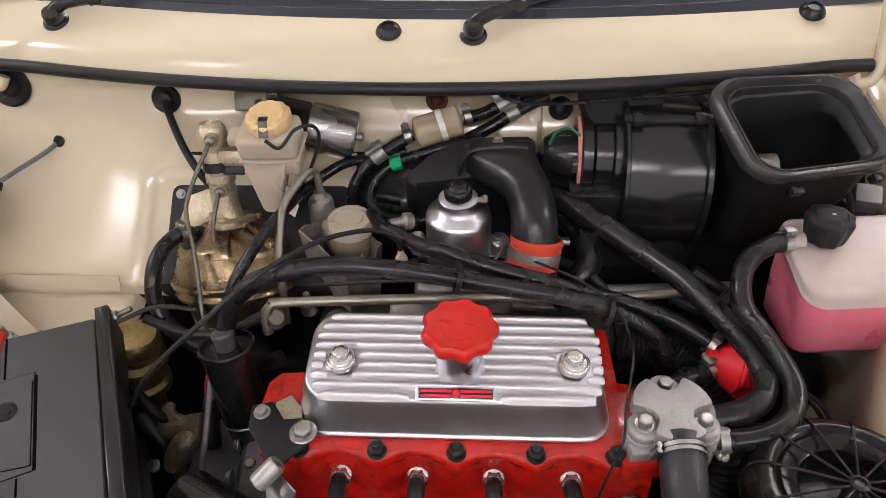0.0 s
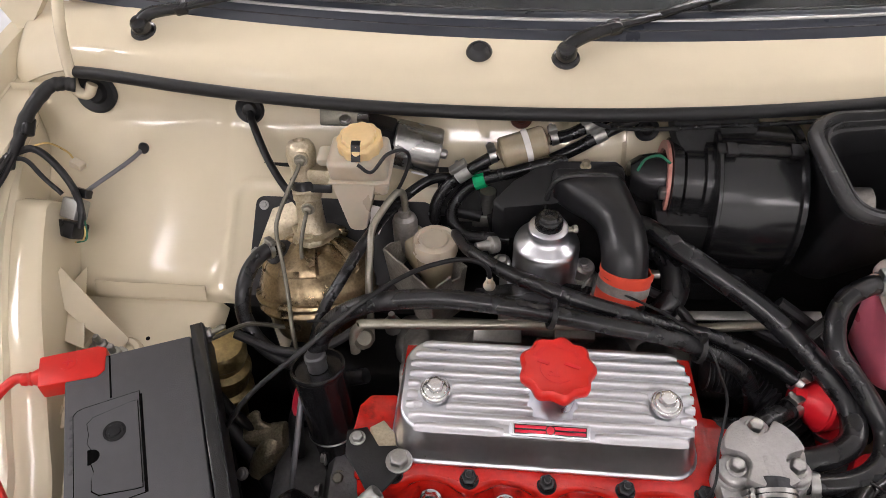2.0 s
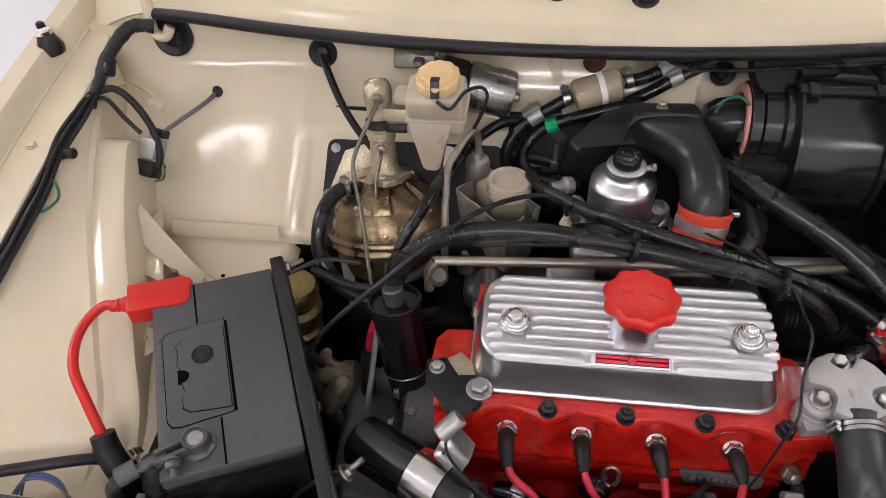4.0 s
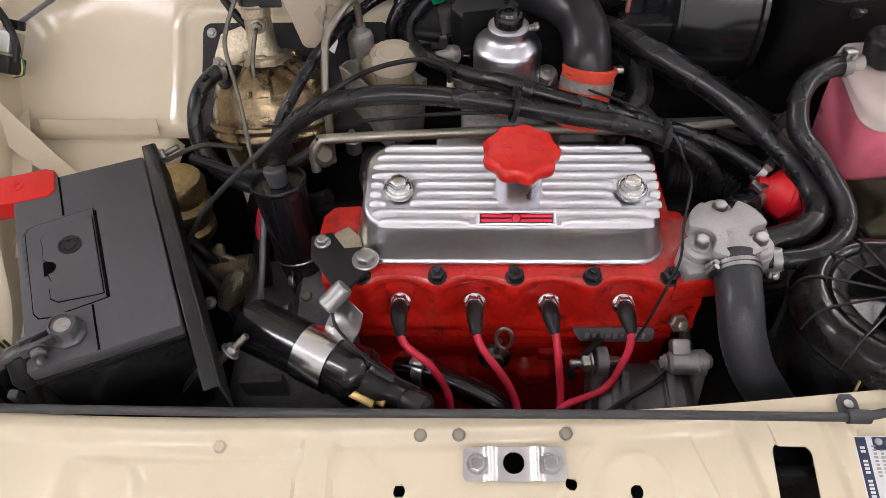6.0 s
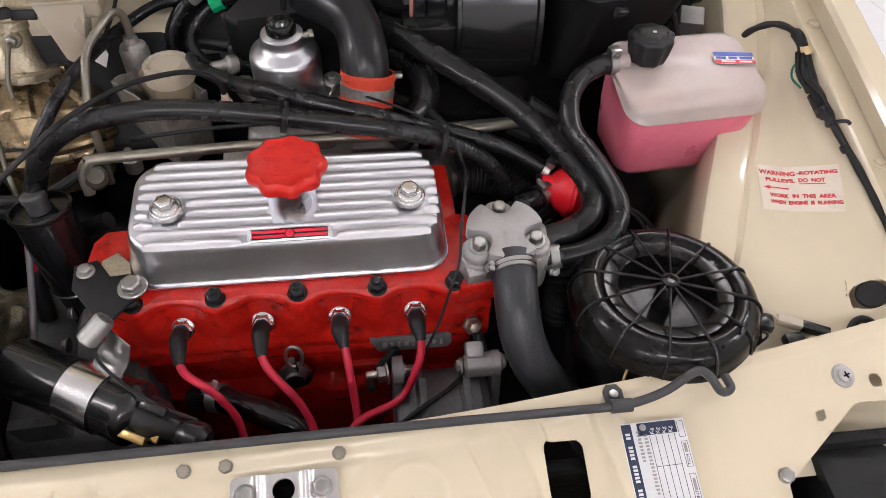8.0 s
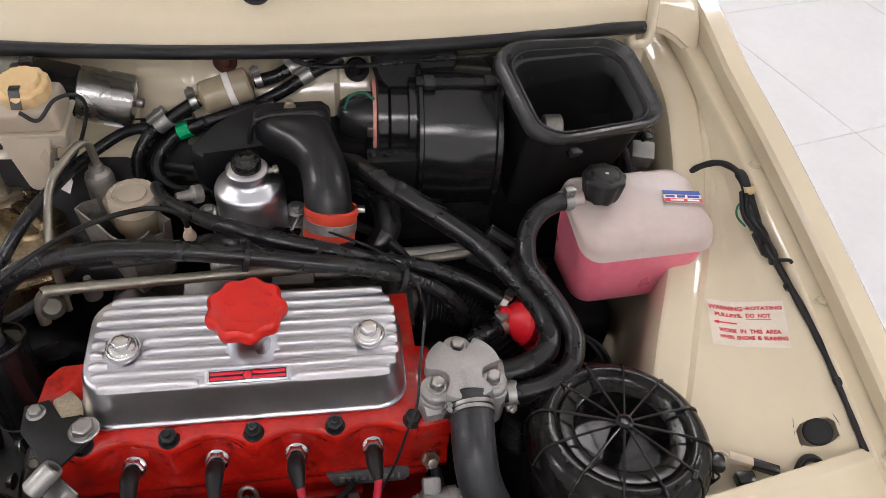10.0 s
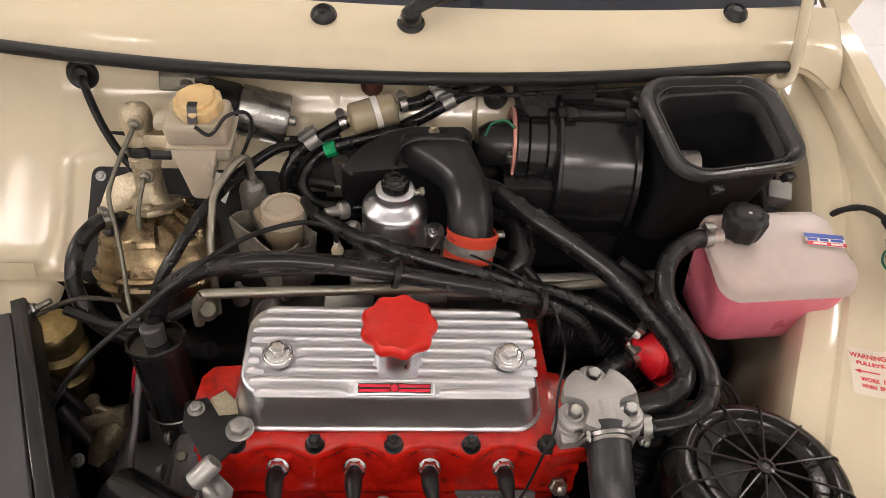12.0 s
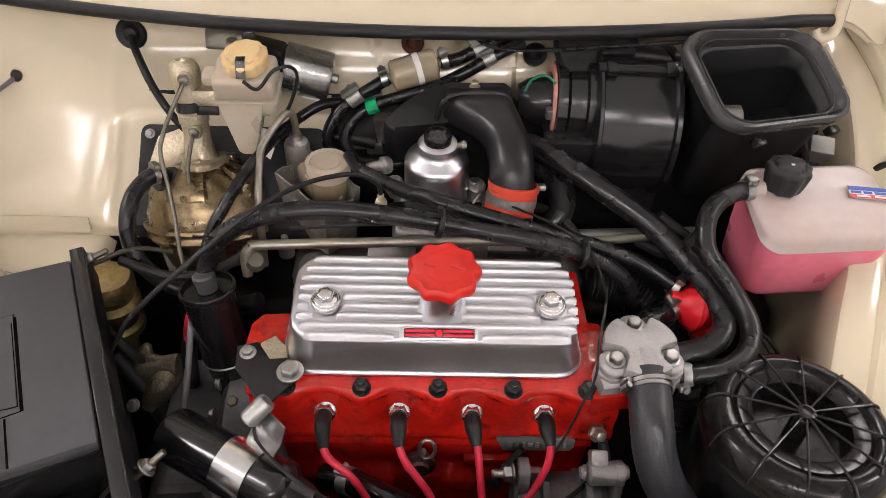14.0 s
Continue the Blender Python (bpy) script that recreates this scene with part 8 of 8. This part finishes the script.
for a in (-122, -20, 96):
    d = Vector((math.cos(radians(a)), math.sin(radians(a)), 0))
    t_ = Vector((-d.y, d.x, 0))
    bm = bmesh.new()
    for s in (-1, 1):
        tube(bm, [C + d * 0.102 + t_ * 0.012 * s + Vector((0, 0, 0.752)), C + d * 0.110 + t_ * 0.012 * s + Vector((0, 0, 0.745)), C + d * 0.106 + t_ * 0.010 * s + Vector((0, 0, 0.725))], 0.0014, 6)
    rbox(bm, (0.004, 0.020, 0.010), axes(C + d * 0.107 + Vector((0, 0, 0.730)), d, t_), 0.001)
    part("spring_clip", bm, BRASS if a == -122 else BPL, af, "wire spring clip")
bm = bmesh.new()
rbox(bm, (0.018, 0.022, 0.016), axes(C + Vector((0.106, -0.030, 0.742)), (1, -0.3, 0), (0.3, 1, 0)), 0.006)
part("spout", bm, BPL, af)

af.matrix_basis = pose(0.387, 0.374, 0.779, -6) @ Matrix.Diagonal((0.955, 0.955, 0.955, 1)) @ pose(-0.387, -0.372, -0.783) @ af.matrix_basis

# thin pipes behind the filter
tp = thing("thin_pipes", (0.40, 0.49, 0.70), "two thin black pipes behind the filter", "pipes")
for k in range(2):
    bm = bmesh.new()
    tube(bm, [(0.395, 0.545, 0.715), (0.415 + 0.008 * k, 0.520, 0.712), (0.425 + 0.008 * k, 0.495, 0.700), (0.415 + 0.006 * k, 0.475, 0.68), (0.40, 0.46, 0.65)], 0.0025, 8)
    part("pipe", bm, RUB, tp)
bm = bmesh.new()
lathe(bm, [(0.02, 0), (0.024, 0.004), (0.024, 0.02), (0.018, 0.024)], (0.385, 0.485, 0.685), (0, -0.3, 1), 20)
part("red_disc", bm, REDCAP, tp, "dark red disc")

# connectors by the wing
cn = thing("wiring_connectors", (0.51, 0.34, 0.72), "small wiring connectors beside the air filter", "connectors")
for at, sz, c, tilt in (((0.520, 0.345, 0.735), (0.026, 0.010, 0.010), WHITEPL, -25), ((0.545, 0.336, 0.732), (0.030, 0.010, 0.010), BPL, -25), ((0.520, 0.327, 0.728), (0.02, 0.014, 0.012), BPL, 0)):
    bm = bmesh.new()
    rbox(bm, sz, pose(*at, 0, 0, tilt), 0.002)
    part("connector", bm, c, cn)
for pts, r, c in (([(0.508, 0.350, 0.737), (0.495, 0.352, 0.745), (0.48, 0.345, 0.74)], 0.0016, WHITEPL), ([(0.575, 0.322, 0.725), (0.585, 0.335, 0.742), (0.60, 0.334, 0.742), (0.615, 0.322, 0.725)], 0.0042, RUB)):
    bm = bmesh.new()
    tube(bm, pts, r, 8)
    part("wire", bm, c, cn)

rr = thing("flasher_relay", (0.517, 0.735, 0.82), "small square alloy relay behind the tank", "relay")
bm = bmesh.new()
rbox(bm, (0.030, 0.026, 0.028), axes((0.517, 0.738, 0.836), (0.95, -0.25, 0), (0.2, 0.85, 0.4)), 0.002)
part("can", bm, RELAY, rr)
bm = bmesh.new()
rbox(bm, (0.034, 0.03, 0.02), axes((0.508, 0.742, 0.812), (0.95, -0.25, 0), (0.2, 0.85, 0.4)), 0.003)
part("base", bm, BPL, rr)
bm = bmesh.new()
tube(bm, [(0.487, 0.70, 0.80), (0.495, 0.715, 0.825), (0.490, 0.725, 0.845), (0.482, 0.73, 0.86)], 0.004, 10)
part("wire", bm, RUB, rr)

# loom on the right inner wing
rl = thing("side_loom", (0.61, 0.55, 0.84), "black taped wiring loom along the rail", "wiring loom")
bm = bmesh.new()
tube(bm, [(0.560, 0.690, 0.790), (0.562, 0.688, 0.835), (0.571, 0.682, 0.858), (0.588, 0.668, 0.874), (0.600, 0.640, 0.877), (0.604, 0.610, 0.862), (0.606, 0.575, 0.846), (0.614, 0.530, 0.832), (0.628, 0.475, 0.812), (0.638, 0.425, 0.793), (0.645, 0.365, 0.770), (0.647, 0.33, 0.757)],
     lambda k: 0.0040 + (0.0022 if 0.35 < k < 0.62 else 0.0) + 0.0003 * math.sin(k * 90), 12)
part("main_run", bm, RUB, rl)
for q, s in (((0.600, 0.592, 0.852), 1.0), ((0.604, 0.560, 0.840), 0.9)):
    bm = bmesh.new()
    rbox(bm, (0.012 * s, 0.034 * s, 0.012 * s), axes(q, (1, 0.15, 0.2), (-0.1, 0.9, 0.4)), 0.003)
    part("connector", bm, BPL, rl)
bm = bmesh.new()
lathe(bm, [(0.006, 0), (0.007, 0.003), (0.006, 0.010)], (0.605, 0.617, 0.868), (-0.3, 0.5, 0.8), 12)
part("amber_plug", bm, AMBER, rl)
for i, (o, r) in enumerate((((-0.004, 0.002, 0.002), 0.0030), ((0.004, -0.003, 0.003), 0.0026), ((-0.002, -0.004, 0.005), 0.0022))):
    bm = bmesh.new()
    tube(bm, [(0.599 + o[0], 0.618 + o[1], 0.866 + o[2]), (0.597 + 1.6 * o[0], 0.592, 0.853 + o[2]), (0.604 + o[0], 0.566 + o[1], 0.845 + 1.5 * o[2]), (0.608 - o[0], 0.545, 0.839 + o[2]), (0.612 + 0.5 * o[0], 0.530, 0.833 + 0.4 * o[2])], r, 8)
    part("strand", bm, RUB, rl)
for q, s, tw in (((0.6075, 0.549, 0.839), 1.0, 10), ((0.611, 0.538, 0.834), 0.8, -25), ((0.618, 0.505, 0.823), 0.7, 5), ((0.640, 0.400, 0.785), 0.7, 0)):
    bm = bmesh.new()
    rbox(bm, (0.013 * s, 0.016 * s, 0.013 * s), axes(q, (1, 0.15, 0.2), (-0.1, 0.9, 0.4)) @ pose(0, 0, 0, 0, tw, tw), 0.0035)
    part("tape_lump", bm, RUB, rl)
bm = bmesh.new()
tube(bm, [(0.611, 0.535, 0.836), (0.624, 0.531, 0.840), (0.628, 0.528, 0.838)], 0.0022, 8)
part("tape_end", bm, RUB, rl)
bm = bmesh.new()
tube(bm, [(0.602, 0.61, 0.866), (0.588, 0.606, 0.860), (0.584, 0.595, 0.852), (0.592, 0.583, 0.846)], 0.0013, 8)
part("green_wire", bm, GREENW, rl)


# ---- scuttle fittings ----
def scuttle_at(x, y):
    y0, y1 = seal_y(x), glass_y(x)
    return scuttle(x, (y - y0) / (y1 - y0))


for jx, jy in ((-0.078, 0.850), (0.452, 0.911)):
    p = scuttle_at(jx, min(jy, glass_y(jx) - 0.012))
    e = thing("washer_jet", p, "black plastic washer jet on the scuttle", "washer jet", "washer jets on the scuttle")
    bm = bmesh.new()
    lathe(bm, [(0.0155, -0.001), (0.0165, 0.001), (0.015, 0.005), (0.011, 0.009), (0.008, 0.0105), (0.0075, 0.0085), (0.002, 0.0085)], p, (0, -0.3, 0.95), 28)
    part("body", bm, BPL, e)

for wx, wy, pts in ((0.028, 0.843, [(0.028, 0.0, 0.0), (0.034, 0.005, 0.006), (0.053, 0.016, 0.011), (0.085, 0.028, 0.016), (0.140, 0.046, 0.024), (0.215, 0.076, 0.036), (0.40, 0.14, 0.075)]),
                    (-0.530, 0.896, [(-0.530, 0.0, 0.0), (-0.525, 0.004, 0.006), (-0.512, 0.006, 0.012), (-0.474, 0.012, 0.016), (-0.42, 0.020, 0.026), (-0.30, 0.040, 0.045), (-0.15, 0.07, 0.075)])):
    p = scuttle_at(wx, wy)
    e = thing("wiper", p, "black wiper arm on its spindle", "wiper", "windscreen wipers")
    bm = bmesh.new()
    lathe(bm, [(0.0165, -0.002), (0.0175, 0.001), (0.016, 0.004), (0.013, 0.005), (0.0125, 0.016), (0.010, 0.020), (0.003, 0.021)], p, (0, -0.3, 0.95), 28)
    part("spindle", bm, BGL, e, "black capped spindle")
    path = [(x, p.y + dy, p.z + 0.012 + dz) for x, dy, dz in pts]
    bm = bmesh.new()
    tube(bm, path[:4], lambda k: 0.0098 - 0.0022 * k, 12)
    rbox(bm, (0.016, 0.017, 0.013), axes(Vector(path[3]), Vector(path[4]) - Vector(path[2]), (0, 1, 0.3)), 0.002)
    part("arm_head", bm, BPL, e)
    bm = bmesh.new()
    way = [Vector(q) for q in path[3:]]
    for q0, q1 in zip(way, way[1:]):
        rbox(bm, ((q1 - q0).length + 0.002, 0.0115, 0.006), axes((q0 + q1) / 2, q1 - q0, (0, 1, 0.3)), 0.002)
    part("arm", bm, BPL, e)
    bm = bmesh.new()
    tube(bm, [(x + 0.06, y + 0.012, z + 0.004) for x, y, z in path[4:]], 0.0042, 8)
    part("blade", bm, RUB, e)

p = Vector((-0.757, 0.800, 0.950))
ae = thing("aerial_base", p, "black and chrome aerial base on the wing", "aerial base")
bm = bmesh.new()
lathe(bm, [(0.017, -0.02), (0.018, -0.012), (0.0130, 0.000), (0.0105, 0.008)], p, (0, 0, 1), 24)
part("collar", bm, BPL, ae)
bm = bmesh.new()
lathe(bm, [(0.0115, 0.008), (0.0115, 0.013), (0.0088, 0.0155), (0.0080, 0.018)], p, (0, 0, 1), 20)
part("nut", bm, CHROME, ae)
bm = bmesh.new()
lathe(bm, [(0.0058, 0.018), (0.0058, 0.022), (0.0038, 0.024)], p, (0, 0, 1), 14)
part("tip", bm, BPL, ae)

# studs, boss and bracket on the left inner wing and shelf
tb = thing("tower_bolt", (-0.530, 0.560, 0.722), "plated stud and nut on a cream boss", "bolt")
bm = bmesh.new()
lathe(bm, [(0.036, -0.012), (0.034, 0.0), (0.030, 0.004), (0.024, 0.004), (0.022, 0.0), (0.004, 0.0)], (-0.528, 0.566, 0.718), (0, 0, 1), 32)
part("boss", bm, CREAM, tb)
bolt(tb, (-0.528, 0.566, 0.719), (0, 0, 1), 0.010, 0.012, STEEL, 1.6, stud=0.012)
bolt(tb, (-0.562, 0.590, 0.722), (0, 0, 1), 0.006, 0.006, STEEL, 1.3)
bm = bmesh.new()
prism(bm, [(0.0, 0.0), (0.075, -0.115), (0.105, -0.118), (0.0, -0.115)], 0.002, axes((-0.612, 0.690, 0.752), (1, -0.2, -0.25), (0, 1, 0.0)), 0.0006)
part("gusset", bm, CREAM, tb, "cream triangular gusset")
bm = bmesh.new()
prism(bm, [(-0.03, 0.025), (0.028, 0.0), (0.03, -0.006), (0.012, -0.028), (-0.024, -0.026)], 0.003, axes((-0.553, 0.482, 0.731), (1, 0, -0.05), (0, 1, 0.1)), 0.001)
part("tab", bm, CREAM, tb, "cream bracket tab")
bolt(tb, (-0.559, 0.472, 0.7345), (0, 0, 1), 0.0085, 0.005, CREAM, 1.4)

# ---- stickers ----
def wing_pt(u, y):
    pts = wing_row(y, 1)
    i = min(len(pts) - 2, int(u))
    k = u - i
    a, b = pts[i], pts[i + 1]
    return Vector((a[0] + (b[0] - a[0]) * k, y, a[1] + (b[1] - a[1]) * k))


wg = wing_pt(3.62, 0.36)
bm = bmesh.new()
lathe(bm, [(0.0135, -0.002), (0.0150, 0.001), (0.013, 0.003), (0.002, 0.004)], wg, (-0.55, -0.2, 0.8), 24)
solo("wing_grommet", bm, RUB, "black rubber grommet in the inner wing", "grommet")

wl = thing("warning_sticker", wing_pt(5, 0.495), "white warning sticker printed in red", "sticker")
A0, A1, A2 = Vector((0.534, 0.522, 0.780)), Vector((0.617, 0.498, 0.804)), Vector((0.537, 0.473, 0.753))
WS = axes((A1 + A2) / 2, A1 - A0, A0 - A2) @ pose(-0.005, -0.003, 0.003)
WW, WH = 0.086, 0.060
def wing_z(x, y):
    pts = wing_row(y, 1)[3:9]
    for a, b in zip(pts, pts[1:]):
        if b[0] <= x <= a[0]:
            return b[1] + (a[1] - b[1]) * (x - b[0]) / max(1e-6, a[0] - b[0])
    return pts[0][1] if x > pts[0][0] else pts[-1][1]


WSI = WS.inverted()
def drape(ob, lift):
    """Lays a flat print on the curved panel."""
    for v in ob.data.vertices:
        up = (WSI @ v.co).z
        v.co.z = wing_z(v.co.x, v.co.y) + lift + max(0.0, up) * 0.3


bm = bmesh.new()
sheet(bm, lambda u, v: WS @ Vector((u, v, 0)), span(-WW / 2, WW / 2, 30), span(-WH / 2, WH / 2, 20), 0)
paper = part("paper", bm, STICK, wl)
drape(paper, 0.0010)
def print_line(words, x, y, size, width):
    """Words stretched to a width, laid on the sticker."""
    ob = text(wl, words, Matrix(), size, LRED, depth=0.0001, bold=0.0003)
    xs = [v.co.x for v in ob.data.vertices]
    k, c = width / (max(xs) - min(xs)), (max(xs) + min(xs)) / 2
    for v in ob.data.vertices:
        v.co = WS @ Vector((x + (v.co.x - c) * k, y + v.co.y, v.co.z))
    drape(ob, 0.0014)


for words, x, y, size, width in (("WARNING", -0.0222, 0.0195, 0.0086, 0.040), ("-ROTATING", 0.0200, 0.0205, 0.0062, 0.041), ("PULLEYS.", -0.0195, 0.0100, 0.0064, 0.032), ("DO  NOT", 0.0138, 0.0105, 0.0068, 0.027),
                                 ("WORK  IN  THIS  AREA", 0.001, -0.0105, 0.0068, 0.069), ("WHEN  ENGINE  IS  RUNNING", 0.004, -0.0190, 0.0064, 0.075)):
    print_line(words, x, y, size, width)
for x, y, w, hh in ((0.0138, 0.0060, 0.027, 0.0009), (-0.022, -0.0005, 0.022, 0.0016)):
    bm = bmesh.new()
    rbox(bm, (w, hh, 0.0002), WS @ pose(x, y, 0.0), 0)
    drape(part("ink_bar", bm, LRED, wl), 0.0014)
bm = bmesh.new()
prism(bm, [(-0.039, 0), (-0.032, 0.0028), (-0.032, -0.0028)], 0.0002, WS @ pose(0, -0.0005, 0.0), 0)
drape(part("arrow_head", bm, LRED, wl), 0.0014)

# ---- data plate on the lock platform ----
def slam_pose(x, y, turn=0):
    c = slam(x, y)
    dy = slam(x, y + 0.004) - slam(x, y - 0.004)
    return axes(c, (1, 0, 0.0), dy) @ pose(0, 0, 0.0016, 0, 0, turn)


dp = thing("data_plate", slam(0.336, 0.21), "silver data plate with dark printed columns", "data plate")
DM = slam_pose(0.336, 0.2085, 1)
DM = DM @ pose(0, 0, 0.0052)
bm = bmesh.new()
rbox(bm, (0.060, 0.079, 0.0008), DM, 0.0002)
pp = part("plate", bm, PLATE, dp)
def dbar(x, y, w, hh, c, up=0.0006):
    b = bmesh.new()
    rbox(b, (w, hh, 0.0003), DM @ pose(x, y, up), 0)
    part("printed_bar", b, c, pp)
dbar(-0.0245, 0.0, 0.009, 0.077, INK)
for yy, hh in ((-0.0225, 0.016), (-0.002, 0.017), (0.0165, 0.015), (0.0305, 0.008)):
    for kk in range(int(hh / 0.0031)):
        dbar(-0.0245, yy - hh / 2 + kk * 0.0031, 0.0040, 0.0021, PLATE, 0.0010)
dbar(0.0035, 0.033, 0.036, 0.011, INK)
dbar(0.0035, -0.0335, 0.020, 0.010, INK)
for xx, y0_, n_ in ((-0.0145, 0.006, 9), (-0.0085, -0.022, 17)):
    for kk in range(n_):
        dbar(xx, y0_ + kk * 0.0031, 0.0026 + 0.0005 * (kk % 3), 0.0019, STAMP)
for k in range(4):
    text(dp, "Kg", DM @ pose(-0.002 + k * 0.0058, 0.0305, 0.0009, 0, 0, 90), 0.0052, PLATE, depth=0.0001)
for k in range(5):
    dbar(-0.0048 + k * 0.0058, -0.001, 0.0004, 0.055, INK)
dbar(0.007, 0.0, 0.024, 0.0004, INK)
for k, t_ in enumerate(("2-", "1-")):
    text(dp, t_, DM @ pose(0.004 + k * 0.007 - 0.004, -0.0335, 0.0009, 0, 0, 90), 0.005, PLATE, depth=0.0001)
for y, hh in ((0.030, 0.014), (0.008, 0.022), (-0.022, 0.026)):
    for sx, sy, w, h2 in ((0.0228, y, 0.0003, hh), (0.0282, y, 0.0003, hh), (0.0255, y + hh / 2, 0.0054, 0.0003), (0.0255, y - hh / 2, 0.0054, 0.0003)):
        dbar(sx, sy, w, h2, INK)
text(dp, "TRIM", DM @ pose(0.0255, 0.003, 0.0009, 0, 0, 90), 0.0042, INK, depth=0.0001)
text(dp, "PAINT", DM @ pose(0.0255, -0.029, 0.0009, 0, 0, 90), 0.0042, INK, depth=0.0001)
dbar(0.0255, 0.0135, 0.0026, 0.008, STAMP)
dbar(0.0255, -0.018, 0.0026, 0.010, STAMP)
for y in (0.0345, -0.035):
    bm = bmesh.new()
    lathe(bm, [(0.0032, 0), (0.0030, 0.001), (0.001, 0.0014)], DM @ Vector((-0.0125 + (0.003 if y > 0 else 0.006), y, 0.0006)), DM.to_3x3() @ Vector((0, 0, 1)), 14)
    part("rivet", bm, STEEL, dp)

# ---- bonnet catch plate ----
cp = thing("catch_plate", slam(0.0105, 0.216), "bright plated bonnet catch plate with two bolts", "catch plate")
CM = slam_pose(0.0105, 0.216, 1)
def catch(u, v):
    z = 0.0
    for c in (-0.021, 0.019):
        z += 0.0045 * math.exp(-((u - c) / 0.0042) ** 2)
    return CM @ Vector((u, v, 0.003 + z))
bm = bmesh.new()
rim = rsd(0, 0, 0.0445, 0.0145, 0.005)
sheet(bm, catch, span(-0.0445, 0.0445, 90), span(-0.0145, 0.0145, 18), 0.0022, (ring(-0.001, 0.001, 0.0092), lambda u, v: -rim(u, v)))
part("plate", bm, NUTM, cp, sharp=50)
for bx in (-0.0325, 0.0305):
    q = CM @ Vector((bx, 0, 0.003))
    bolt(cp, q, CM.to_3x3() @ Vector((0, 0, 1)), 0.0075, 0.006, STEEL, 1.2)

# bolts, stud and screw on the platform
pb = thing("platform_bolts", slam(0, 0.24), "small plated bolts and studs on the lock platform", "bolts")
for bx, by, c, r in ((-0.072, 0.238, DULLB, 0.0060), (-0.038, 0.239, DULLB, 0.0060), (0.056, 0.242, DULLB, 0.0060), (-0.250, 0.227, WHITEPL, 0.0055), (0.447, 0.190, STEEL, 0.007)):
    bolt(pb, slam(bx, by), (0, -0.3, 0.95), r, 0.006, c, 1.0)
for bx, by, r in ((-0.539, 0.215, 0.012), (0.534, 0.272, 0.011)):
    bm = bmesh.new()
    lathe(bm, [(r, 0), (r * 1.05, 0.001), (r * 0.95, 0.0025), (r * 0.6, 0.003), (r * 0.58, 0.005), (r * 0.4, 0.0062), (r * 0.1, 0.0062)], slam(bx, by), (0, -0.3, 0.95), 24)
    scr = part("washer_screw", bm, ALU, pb, "plated cross-head screw")
    for tw in (0, 90):
        bm = bmesh.new()
        rbox(bm, (r * 0.6, r * 0.14, 0.0008), axes(slam(bx, by) + Vector((0, -0.002, 0.0061)), (1, 0, 0), (0, 0.95, 0.3)) @ pose(0, 0, 0, 0, 0, tw + 20), 0)
        part("slot", bm, DARK, scr)

# ---- bonnet stay rod in its clips ----
rod = thing("bonnet_stay", (0, 0.254, 0.765), "grey-black bonnet stay rod lying on the platform", "bonnet stay")
bm = bmesh.new()
tube(bm, [(-0.72, 0.254, 0.766), (-0.57, 0.2535, 0.767), (-0.40, 0.2525, 0.767), (-0.18, 0.252, 0.767), (0.0, 0.2535, 0.767), (0.15, 0.2545, 0.767), (0.27, 0.2545, 0.767), (0.305, 0.2545, 0.768), (0.328, 0.2570, 0.771), (0.350, 0.262, 0.777), (0.374, 0.272, 0.785), (0.383, 0.272, 0.785),
          (0.391, 0.266, 0.780), (0.397, 0.258, 0.774), (0.404, 0.2575, 0.770), (0.4105, 0.262, 0.770), (0.4085, 0.274, 0.771)], 0.0041, 14)
part("rod", bm, BPLM, rod)
bm = bmesh.new()
prism(bm, [(-0.009, -0.008), (0.009, -0.008), (0.009, 0.006), (0.005, 0.012), (-0.005, 0.012), (-0.009, 0.006)], 0.0025, axes(slam(0.3035, 0.266) + Vector((0, 0, 0.004)), (1, 0, 0), (0, 1, 0.1)), 0.0008)
lathe(bm, [(0.0042, -0.010), (0.0062, -0.0095), (0.0062, 0.0095), (0.0042, 0.010)], (0.306, 0.2545, 0.768), (1, 0, 0), 16)
clipp = part("clip", bm, BPLM, rod, "grey plastic clip")
bm = bmesh.new()
lathe(bm, [(0.0042, 0), (0.004, 0.0012), (0.0015, 0.0016)], slam(0.3035, 0.268) + Vector((0, 0, 0.0065)), (0, 0, 1), 16)
part("rivet", bm, STEEL, clipp)


# ---- floor tiles, laid a little askew to the car ----
bm = bmesh.new()
rbox(bm, (0.8984, 0.8984, 0.008), Matrix(), 0.001, 1)
tile_mesh = finish(bm, "tile", FLOOR)
TILES = pose(2.0, 1.88, -0.004, 0, 0, 14)
for i in range(-11, 8):
    for j in range(-10, 8):
        at = TILES @ Vector((0.9 * i + 0.45, 0.9 * j + 0.45, 0))
        if -4.5 < at.x < 4.5 and -4.0 < at.y < 5.0:
            tile = new("tile", tile_mesh)
            tile.parent = ground
            tile.matrix_basis = pose(at.x, at.y, at.z, 0, 0, 14)
